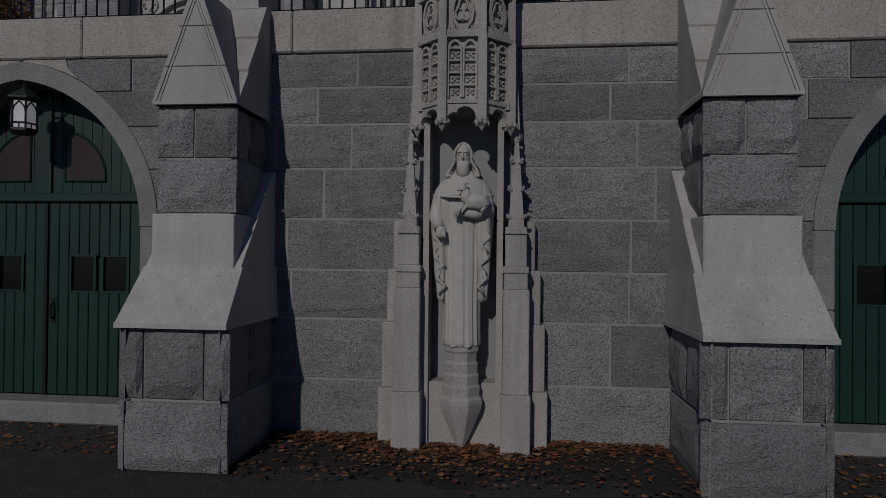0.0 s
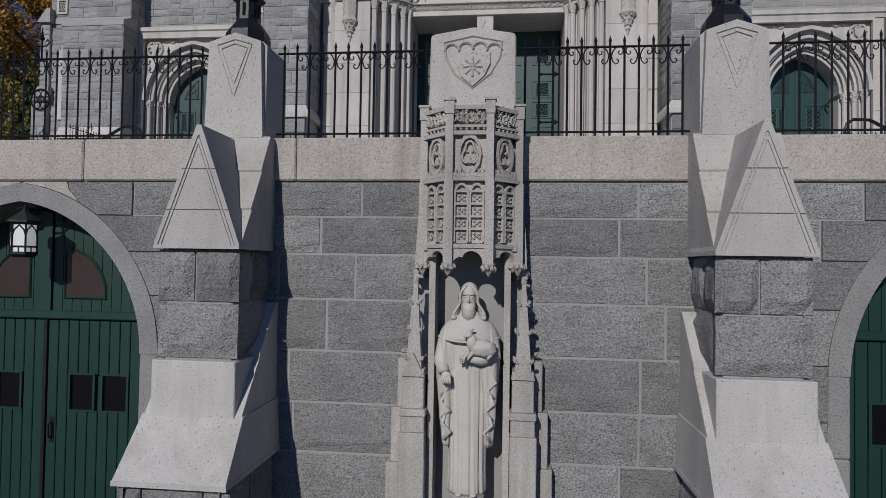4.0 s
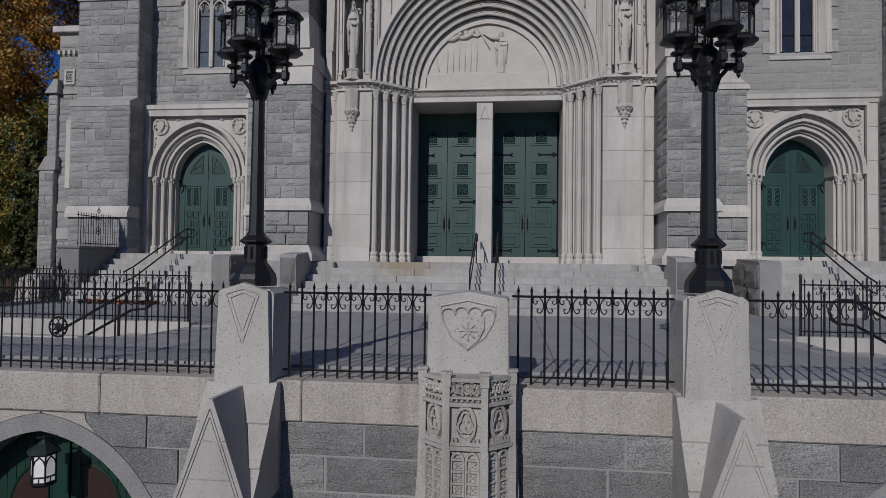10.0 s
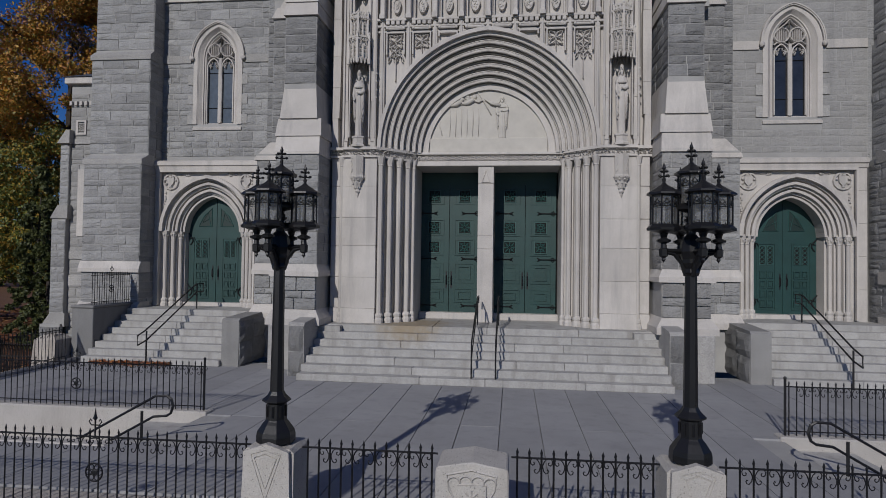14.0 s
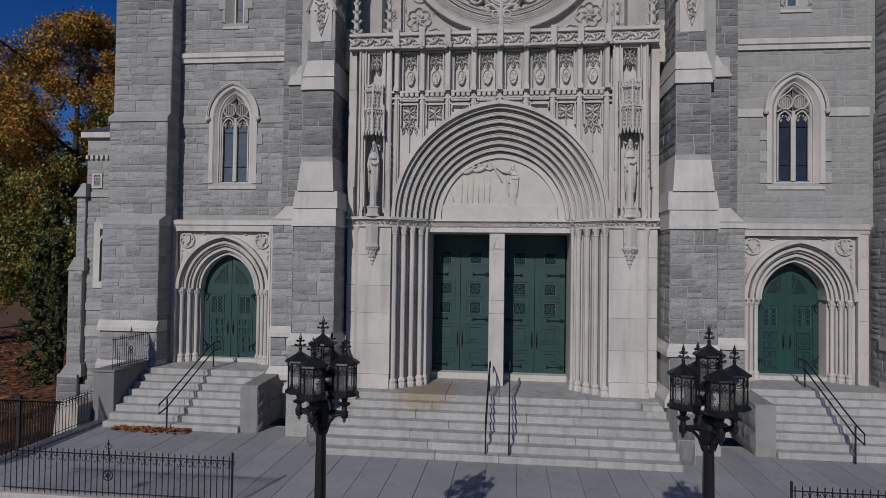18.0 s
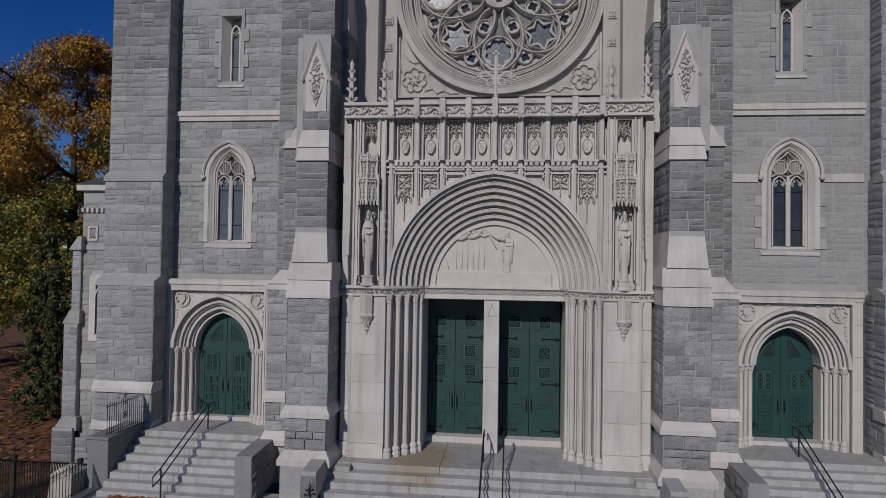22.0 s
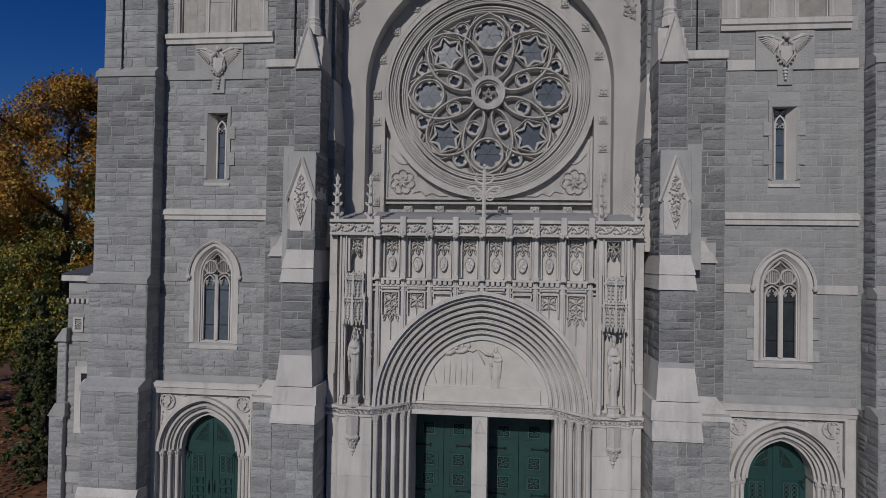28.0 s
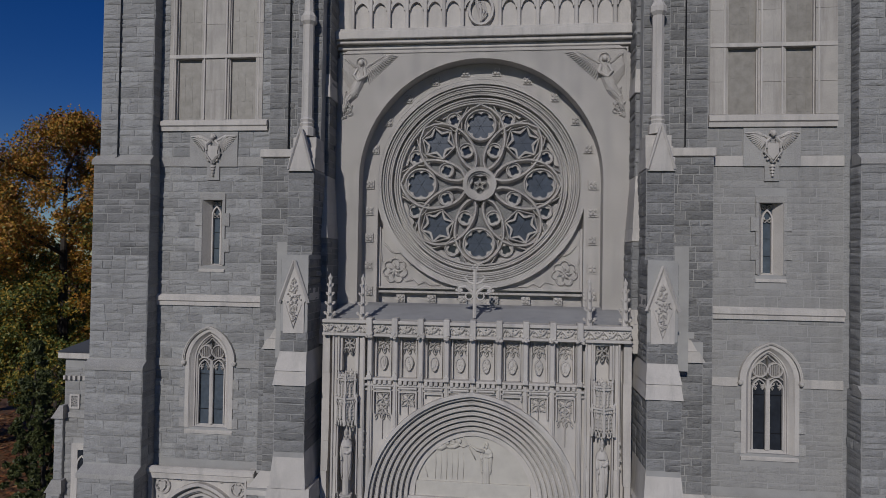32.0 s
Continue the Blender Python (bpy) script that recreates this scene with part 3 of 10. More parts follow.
def arch_cut(p, q, a, b):
    """Keeps the blocks clear of both arches."""
    out = [(p, q)]
    for cx in (-4.82, 4.16):
        w = arch_x(a, 0.175) + 0.36 if a > 0.5 * SP else arch_x(a, 0.175)
        if w > 0:
            out = [s for u, v in out for s in ((u, min(v, cx - w)), (max(u, cx + w), v)) if s[1] - s[0] > 0.04]
    return out


courses(wall_front, "-y", 5.625, -9.0, 8.4, 0.0, 3.655, GRANITE, GRANITE, zs=LEVELS, long_=(0.7, 1.25), proud=0.026, rough=True, seed=21, arch=arch_cut,
        holes=[(-0.355 - w, -0.355 + w, z0, z1) for w, z0, z1 in ((0.75, 0.0, 0.57), (0.72, 0.57, 1.14), (0.68, 1.14, 1.60), (0.63, 1.60, 2.08), (0.47, 2.08, 3.66))])
for cx, _ in GARCH:
    n = 11
    # stones cut to the curve of the arch
    for j, (a, b) in enumerate(zip(LEVELS, LEVELS[1:])):
        if a <= 0.5 * SP:
            continue
        for s in (-1, 1):
            w = arch_x(a, 0.175) + 0.36 - 0.006
            if a > 3.2:
                w = max(w, 0.9)
            zs = [a + 0.006 + (b - a - 0.012) * k / 3 for k in range(4)]
            pts = [(cx + s * (arch_x(z, 0.177 * min(1.0, max(0.0, (z - 2.92) / 0.32))) + 0.002), z) for z in zs] + [(cx + s * w, b - 0.006), (cx + s * w, a + 0.006)]
            if a > 3.2:
                crown = [(cx + s * (arch_x(z, 0.177) + 0.002), z) for z in (3.46, 3.53, 3.60)]
                bm = bmesh.new()
                slab(bm, crown + [(cx + s * 0.02, 3.645), (cx + s * 0.02, b - 0.002), (cx + s * 0.48, b - 0.002), (cx + s * 0.50, 3.58)], 5.598, 5.97)
                part("arch_side_stone", bm, COPING, wall_front, "pale stone above the arch")
                pts = [(cx + s * (arch_x(z, 0.177) + 0.002), z) for z in (a + 0.006, 3.40, 3.455)] + [(cx + s * 0.507, 3.58), (cx + s * 0.49, b - 0.006), (cx + s * w, b - 0.006), (cx + s * w, a + 0.006)]
            bm = bmesh.new()
            slab(bm, pts, 5.601, 5.97)
            part("arch_side_stone", bm, GRANITE, wall_front)
    for i in range(2 * n):
        inn, out = pointed(cx, SP, HALF - 0.01, RISE - 0.01, 2 * n), pointed(cx, SP, HALF + 0.17, RISE + 0.17, 2 * n)
        bm = bmesh.new()
        ring(bm, inn[2 * i:2 * i + 3], out[2 * i:2 * i + 3], 5.585, 5.98)
        part("arch_stone", bm, DRESSED, wall_front)
    for s in (-1, 1):
        for a, b in ((0.0, 0.62), (0.62, 1.3), (1.3, 2.0)):
            part("jamb_stone", box(*sorted((cx + s * (HALF - 0.01), cx + s * (HALF + 0.17))), 5.585, 5.98, a + 0.004, b - 0.004, bev=0.012), DRESSED, wall_front)

# coping
coping = thing("coping", "weathered pale granite coping along the top of the wall", "coping", kind="structure")
rng = random.Random(8)
cuts = [-10.5, -8.2, -6.1, -4.17, -2.02, -0.74, 0.05, 1.55, 3.6, 5.4, 7.5, 9.5]
for a, b in zip(cuts, cuts[1:]):
    if (a, b) == (-0.74, 0.05):
        continue
    bm = box(a + 0.004, b - 0.004, 5.588, 6.32, 3.665, 4.07, bev=0.014)
    part("coping_stone", bm, COPING, coping)


# garage doors
def garage_door(cx, label, hole):
    t = thing("garage_door", label, "door", (cx, 6.0, 0.0))
    y = 6.0
    z_tr = 2.31
    part("threshold", box(cx - HALF, cx + HALF, 5.72, 6.35, 0.0, 0.22, bev=0.02), DRESSED, t, "worn stone threshold")
    part("transom", box(cx - 1.29, cx + 1.29, y - 0.05, y + 0.06, z_tr - 0.04, z_tr + 0.05, bev=0.012), GREEN, t)
    for s in (-1, 1):
        leaf = part("door_leaf", box(*sorted((cx + s * 0.02, cx + s * 1.28)), y + 0.02, y + 0.06, 0.24, z_tr - 0.05), GREEN, t)
        wins = [(0.28, 0.54), (0.64, 0.91)]
        for i in range(11):
            a, b = 0.025 + 0.114 * i, 0.025 + 0.114 * (i + 1) - 0.007
            for lo, hi in (((0.24, 1.33), (1.70, z_tr - 0.05)) if any(a < q - 0.02 and b > p + 0.02 for p, q in wins) else ((0.24, z_tr - 0.05),)):
                part("plank", box(*sorted((cx + s * a, cx + s * b)), y - 0.012, y + 0.02, lo, hi, bev=0.006), GREEN, leaf)
        for p, q in wins:
            pane = part("window_pane", box(*sorted((cx + s * p, cx + s * q)), y + 0.004, y + 0.018, 1.33, 1.70), BLACKGLASS, leaf, "small dark window pane")
            for a, b, c, d in ((p - 0.02, q + 0.02, 1.315, 1.335), (p - 0.02, q + 0.02, 1.695, 1.715), (p - 0.02, p + 0.005, 1.335, 1.695), (q - 0.005, q + 0.02, 1.335, 1.695)):
                part("window_bead", box(*sorted((cx + s * a, cx + s * b)), y - 0.02, y + 0.01, c, d), GREEN, leaf)
        # arched head, boarded, with a quarter-round light
        n = 11
        zt = z_tr + 0.05
        for i in range(n):
            a, b = 0.06 + 1.2 * i / n, 0.06 + 1.2 * (i + 1) / n - 0.007
            za = SP + 0.0
            ta, tb = [max(zt + 0.02, _top(k)) for k in (a, b)]
            if ta > zt + 0.03:
                pts = [(cx + s * a, zt), (cx + s * b, zt), (cx + s * b, tb), (cx + s * a, ta)]
                bm = bmesh.new()
                slab(bm, pts if s > 0 else pts[::-1], y - 0.010, y + 0.03)
                part("head_plank", bm, GREEN, t)
        q = [(cx + s * 0.20, 2.49), (cx + s * 0.66, 2.49)] + [(cx + s * (0.20 + 0.46 * math.cos(radians(k))), 2.49 + 0.52 * math.sin(radians(k))) for k in (15, 30, 45, 60, 75)] + [(cx + s * 0.20, 3.0)]
        bm = bmesh.new()
        slab(bm, q if s > 0 else q[::-1], y - 0.016, y - 0.008)
        light = part("fanlight_pane", bm, BROWNGLASS, t, "brownish quarter-round glass light")
        bm = bmesh.new()
        tube(bm, [(x, y - 0.018, z) for x, z in q], 0.014, 4, closed=True)
        part("fanlight_bead", bm, GREEN, light)
    part("centre_post", box(cx - 0.05, cx + 0.05, y - 0.035, y + 0.03, zt, 3.43), GREEN, t)
    part("meeting_strip", box(cx - 0.018, cx + 0.018, y - 0.03, y + 0.02, 0.24, z_tr - 0.05), IRON, t)
    bm = bmesh.new()
    tube(bm, [(cx + 0.09, y - 0.012, 1.03), (cx + 0.09, y - 0.06, 1.06), (cx + 0.09, y - 0.065, 1.18), (cx + 0.09, y - 0.012, 1.21)], 0.011)
    B(bm, cx + 0.065, cx + 0.115, y - 0.02, y - 0.01, 0.99, 1.26)
    part("door_handle", bm, IRON, t, "black iron pull handle")
    # black sheet in place of the unlit garage
    part("dark_interior", box(cx - 1.3, cx + 1.3, y + 0.2, y + 0.25, 0.0, 3.4), DARK, t)


def _top(k):
    R = (RISE * RISE + HALF * HALF) / (2 * HALF)
    d = R * R - (k + R - HALF) ** 2
    return SP + math.sqrt(max(0.0, d)) - 0.02


BROWNGLASS = glass("brown_dusty_glass", (0.044, 0.024, 0.0208), 0.35)
garage_door(-4.82, "dark green boarded garage doors under a stone arch", True)
garage_door(4.16, "dark green boarded double garage door in an arched opening", True)


# ---- buttresses of the retaining wall ----
def carve(ob, cutter):
    """Cuts the closed shape in the bmesh cutter out of ob."""
    me = bpy.data.meshes.new("cutter")
    bmesh.ops.recalc_face_normals(cutter, faces=cutter.faces)
    cutter.to_mesh(me)
    cutter.free()
    tool = bpy.data.objects.new("cutter", me)
    scene.collection.objects.link(tool)
    md = ob.modifiers.new("carve", "BOOLEAN")
    md.operation, md.solver, md.object, md.use_self = "DIFFERENCE", "EXACT", tool, True
    bpy.context.view_layer.update()
    cut = bpy.data.meshes.new_from_object(ob.evaluated_get(bpy.context.evaluated_depsgraph_get()))
    ob.modifiers.clear()
    ob.data = cut
    bpy.data.objects.remove(tool)


def groove(bm, p, q, y, w=0.006, d=0.012):
    """A thin bar on the line p to q of a front face, to be cut out."""
    (x0, z0), (x1, z1) = p, q
    l = math.hypot(x1 - x0, z1 - z0)
    nx, nz = -(z1 - z0) / l * w, (x1 - x0) / l * w
    y0, y1 = y if isinstance(y, tuple) else (y, y)
    v = [bm.verts.new(c) for c in ((x0 - nx, y0 + d, z0 - nz), (x1 - nx, y1 + d, z1 - nz), (x1 + nx, y1 + d, z1 + nz), (x0 + nx, y0 + d, z0 + nz), (x0 - nx, y0 - 0.05, z0 - nz), (x1 - nx, y1 - 0.05, z1 - nz), (x1 + nx, y1 - 0.05, z1 + nz), (x0 + nx, y0 - 0.05, z0 + nz))]
    for f in ((0, 1, 2, 3), (7, 6, 5, 4), (0, 4, 5, 1), (1, 5, 6, 2), (2, 6, 7, 3), (3, 7, 4, 0)):
        bm.faces.new([v[k] for k in f])


def buttress(c, label):
    t = thing("buttress", label, "buttress", (c, 5.1, 0.0), group="wall buttresses", kind="structure")
    rng = random.Random(int(c * 100))
    part("core", box(c - 0.38, c + 0.38, 4.605, 5.62, 0.0, 1.15), WALL_MORTAR, t)
    part("core", box(c - 0.288, c + 0.288, 4.922, 5.62, 1.15, 3.0), WALL_MORTAR, t)

    def stone(x0, x1, z0, z1, face, at):
        me = unit_block((True, rng.randrange(6)), GRANITE)
        ob = bpy.data.objects.new("stone", me)
        scene.collection.objects.link(ob)
        ob.parent = t
        ob.matrix_parent_inverse = t.matrix_world.inverted()
        turn = radians(FACE[face])
        u = (x0 + x1) / 2
        org = (u, at, z0 + 0.005) if face == "-y" else (at, u, z0 + 0.005)
        ob.matrix_basis = Matrix.Translation(org) @ Matrix.Rotation(turn, 4, "Z") @ Matrix.Diagonal((x1 - x0 - 0.01, 0.06, z1 - z0 - 0.01, 1))

    stone(c - 0.47, c + 0.47, 0.0, 0.57, "-y", 4.585)
    for a, b in ((-0.47, -0.26), (-0.26, 0.25), (0.25, 0.47)):
        stone(c + a, c + b, 0.57, 1.15, "-y", 4.60)
    for s, f in ((-1, "-x"), (1, "+x")):
        stone(4.54, 5.62, 0.0, 0.57, f, c + s * 0.395)
        stone(4.54, 5.1, 0.57, 1.15, f, c + s * 0.385)
        stone(5.1, 5.62, 0.57, 1.15, f, c + s * 0.385)
        stone(4.9, 5.62, 2.08, 2.56, f, c + s * 0.29)
        stone(4.9, 5.25, 2.56, 3.0, f, c + s * 0.29)
        stone(5.25, 5.62, 2.56, 3.0, f, c + s * 0.29)
    for a, b in ((-0.36, -0.03), (-0.03, 0.36)):
        stone(c + a, c + b, 2.55, 3.0, "-y", 4.92)
    stone(c - 0.36, c + 0.36, 2.08, 2.55, "-y", 4.92)
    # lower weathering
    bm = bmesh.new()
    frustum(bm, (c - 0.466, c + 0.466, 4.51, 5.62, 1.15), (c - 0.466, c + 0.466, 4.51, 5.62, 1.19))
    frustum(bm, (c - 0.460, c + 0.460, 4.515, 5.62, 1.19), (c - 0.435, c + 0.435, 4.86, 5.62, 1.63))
    part("weathering", bm, PALER_GRANITE, t, "sloping pale granite weathering")
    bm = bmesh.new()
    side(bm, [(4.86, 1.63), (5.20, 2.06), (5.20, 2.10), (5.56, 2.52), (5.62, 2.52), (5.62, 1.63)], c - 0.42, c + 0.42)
    part("wing", bm, PALER_GRANITE, t, "pale granite wing sloping to the wall")
    part("die", box(c - 0.362, c + 0.362, 4.845, 5.62, 1.60, 2.075, bev=0.008), PALER_GRANITE, t, "smooth pale granite block")
    # gabled cap
    bm = bmesh.new()
    slab(bm, [(c - 0.372, 3.0), (c + 0.372, 3.0), (c + 0.372, 3.035), (c + 0.02, 4.03), (c - 0.02, 4.03), (c - 0.372, 3.035)], 4.845, 5.52)
    gable = part("gable", bm, LIGHT_GRANITE, t, "steep pale granite gable")
    bm = bmesh.new()
    for s in (-1, 1):
        groove(bm, (c + s * 0.335, 3.03), (c + s * 0.003, 3.94), 4.845, 0.005, 0.012)
        groove(bm, (c + s * 0.305, 3.03), (c + s * 0.002, 3.87), 4.845, 0.004, 0.010)
    for z in (3.32, 3.66):
        groove(bm, (c - 0.5, z), (c + 0.5, z), 4.845, 0.005, 0.012)
    carve(gable, bm)
    bm = bmesh.new()
    side(bm, [(4.88, 3.0), (5.10, 3.34), (5.09, 3.36), (5.30, 3.70), (5.29, 3.72), (5.48, 4.06), (5.62, 4.06), (5.62, 3.0)], c - 0.36, c + 0.36)
    part("shoulder", bm, LIGHT_GRANITE, t, "stepped pale granite slope behind the gable")


buttress(WL, "stepped granite buttress with pale weatherings and a gabled cap")
buttress(WR, "stepped granite buttress with pale weatherings and a gabled cap")


def pier(c):
    t = thing("lamp_pier", "tapered speckled granite pier with an incised shield, on the coping", "pier", (c, 5.75, 4.05), group="lamp piers")
    bm = bmesh.new()
    frustum(bm, (c - 0.288, c + 0.288, 5.525, 6.04, 4.05), (c - 0.288, c + 0.288, 5.535, 6.02, 4.93))
    frustum(bm, (c - 0.288, c + 0.288, 5.535, 6.02, 4.93), (c - 0.24, c + 0.24, 5.535, 6.0, 4.975))
    part("block", bm, LIGHT_GRANITE, t)
    bm = bmesh.new()
    slab(bm, [(c - 0.285, 4.05), (c + 0.285, 4.05), (c + 0.252, 4.955), (c, 5.04), (c - 0.252, 4.955)], 5.47, 5.56)
    shaft = part("shaft", bm, LIGHT_GRANITE, t, "tapered front slab with an incised shield")
    bm = bmesh.new()
    for a, h, e, low in ((0.168, 4.97, 4.92, 4.44), (0.125, 4.93, 4.885, 4.56)):
        for s in (-1, 1):
            groove(bm, (c + s * a, e), (c, h), 5.47)
            groove(bm, (c + s * a, e), (c + s * 0.004, low), 5.47, 0.005, 0.009)
    carve(shaft, bm)


pier(WL)
pier(WR)

# ---- wall shrine: niche, canopy, statue ----
NX = -0.355
shrine = thing("wall_shrine", "pale carved stone niche with pinnacles and a tall canopy", "shrine", (NX, 5.5, 0.0))
bm = bmesh.new()
B(bm, NX - 0.36, NX + 0.36, 5.80, 5.95, 0.0, 3.3)
B(bm, NX - 0.40, NX + 0.40, 5.30, 5.95, 3.02, 3.09)
for q in (-1, 1):
    B(bm, *sorted((NX + q * 0.30, NX + q * 0.36)), 5.6, 5.85, 0.0, 3.05)
part("niche_back", bm, SHRINE, shrine)
for s in (-1, 1):
    bm = bmesh.new()
    slab(bm, [(NX + s * 0.355, 0.0), (NX + s * 0.30, 0.0), (NX + s * 0.30, 3.0), (NX + s * 0.355, 3.0)][::s], 5.36, 5.70)
    part("niche_jamb", bm, SHRINE, shrine)
part("niche_sill", box(NX - 0.31, NX + 0.31, 5.40, 5.70, 0.0, 0.62, bev=0.01), SHRINE, shrine)
bm = bmesh.new()
lathe(bm, [(0.02, 0.02), (0.185, 0.40), (0.20, 0.46), (0.20, 0.50), (0.172, 0.53), (0.178, 0.61), (0.160, 0.63), (0.166, 0.71), (0.150, 0.73), (0.156, 0.81), (0.140, 0.83), (0.146, 0.90), (0.158, 0.92), (0.158, 0.955)], (NX, 5.36, 0.0), 8, math.pi / 8)
part("pedestal", bm, SHRINE, shrine, "moulded octagonal pedestal")


def pinnacle(bm, x, y, z, w, h, c=0.024):
    """A slim crocketed spirelet."""
    frustum(bm, (x - w, x + w, y - w, y + w, z), (x - w * 0.25, x + w * 0.25, y - w * 0.25, y + w * 0.25, z + h))
    for k in range(3):
        zz = z + h * (0.12 + 0.33 * k)
        ww = w * (1.0 - 0.25 * k) + 0.025
        for dx, dy in ((-1, -1), (1, -1), (-1, 1), (1, 1)):
            for e in range(3):
                    blob(bm, (x + dx * ww * (0.6 + 0.12 * e), y + dy * ww * (0.6 + 0.12 * e), zz + 0.012 * (e - 1)), (c * (0.9 - 0.16 * e), c * (0.9 - 0.16 * e), c * 0.75), 1, 0.3, random.Random(k * 7 + e))
    blob(bm, (x, y, z + h + 0.02), (c * 1.2, c * 1.2, c * 1.6), 1)


for s in (-1, 1):
    pil = part("pilaster", box(*sorted((NX + s * 0.345, NX + s * 0.60)), 5.20, 5.66, 0.0, 0.56, bev=0.008), SHRINE, shrine)
    for (a, b, y, z0, z1) in ((0.36, 0.585, 5.225, 0.56, 1.46), (0.365, 0.57, 5.24, 1.46, 1.64), (0.355, 0.58, 5.225, 1.60, 1.66), (0.375, 0.56, 5.255, 1.66, 2.0)):
        part("pilaster_stage", box(*sorted((NX + s * a, NX + s * b)), y, 5.66, z0, z1, bev=0.007), SHRINE, pil)
    bm = bmesh.new()
    m = NX + s * 0.468
    slab(bm, [(m - 0.10, 1.94), (m + 0.10, 1.94), (m, 2.14)], 5.235, 5.42)
    part("gablet", bm, SHRINE, pil)
    bm = bmesh.new()
    pinnacle(bm, m, 5.34, 2.0, 0.068, 0.74)
    part("pinnacle", bm, SHRINE, pil, "crocketed pinnacle")
    for (a, b, y, z0, z1) in ((0.58, 0.755, 5.40, 0.0, 0.55), (0.57, 0.73, 5.43, 0.55, 1.14), (0.565, 0.69, 5.45, 1.14, 1.62), (0.56, 0.64, 5.47, 1.62, 2.06)):
        part("outer_stage", box(*sorted((NX + s * a, NX + s * b)), y, 5.67, z0, z1, bev=0.007), SHRINE, pil)
    for k in range(4):
        bm = bmesh.new()
        blob(bm, (NX + s * (0.585 - 0.03 * k), 5.50, 2.12 + 0.2 * k), (0.026, 0.035, 0.022), 2, 0.3, random.Random(k))
        part("crocket", bm, SHRINE, pil)

# canopy of three faces
FW, FY, SX, SY = 0.17, 5.12, 0.415, 5.36


def canopy_face(i, u, z, out=0.0):
    """A point on face i (0 west, 1 front, 2 east); u from -1 to 1 across it."""
    if i == 1:
        return (NX + u * FW, FY - out, z)
    s = -1 if i == 0 else 1
    k = (u * s + 1) / 2
    d = Vector((SX - FW, SY - FY)).normalized()
    return (NX + s * (FW + (SX - FW) * k) + s * d.y * out, FY + (SY - FY) * k - d.x * out, z)


def face_panel(bm, i, pts, o0, o1):
    a = [bm.verts.new(canopy_face(i, u, z, o0)) for u, z in pts]
    b = [bm.verts.new(canopy_face(i, u, z, o1)) for u, z in pts]
    n = len(pts)
    bm.faces.new(a)
    bm.faces.new(b[::-1])
    for k in range(n):
        j = (k + 1) % n
        bm.faces.new((a[k], a[j], b[j], b[k]))


def hexbody(z0, z1, grow=0.0):
    bm = bmesh.new()
    pts = [(NX - SX - grow, 5.70), (NX - SX - grow, SY - grow), (NX - FW - grow * 0.6, FY - grow), (NX + FW + grow * 0.6, FY - grow), (NX + SX + grow, SY - grow), (NX + SX + grow, 5.70)]
    a = [bm.verts.new((x, y, z0)) for x, y in pts]
    b = [bm.verts.new((x, y, z1)) for x, y in pts]
    bm.faces.new(a[::-1])
    bm.faces.new(b)
    for k in range(6):
        j = (k + 1) % 6
        bm.faces.new((a[k], a[j], b[j], b[k]))
    return bm


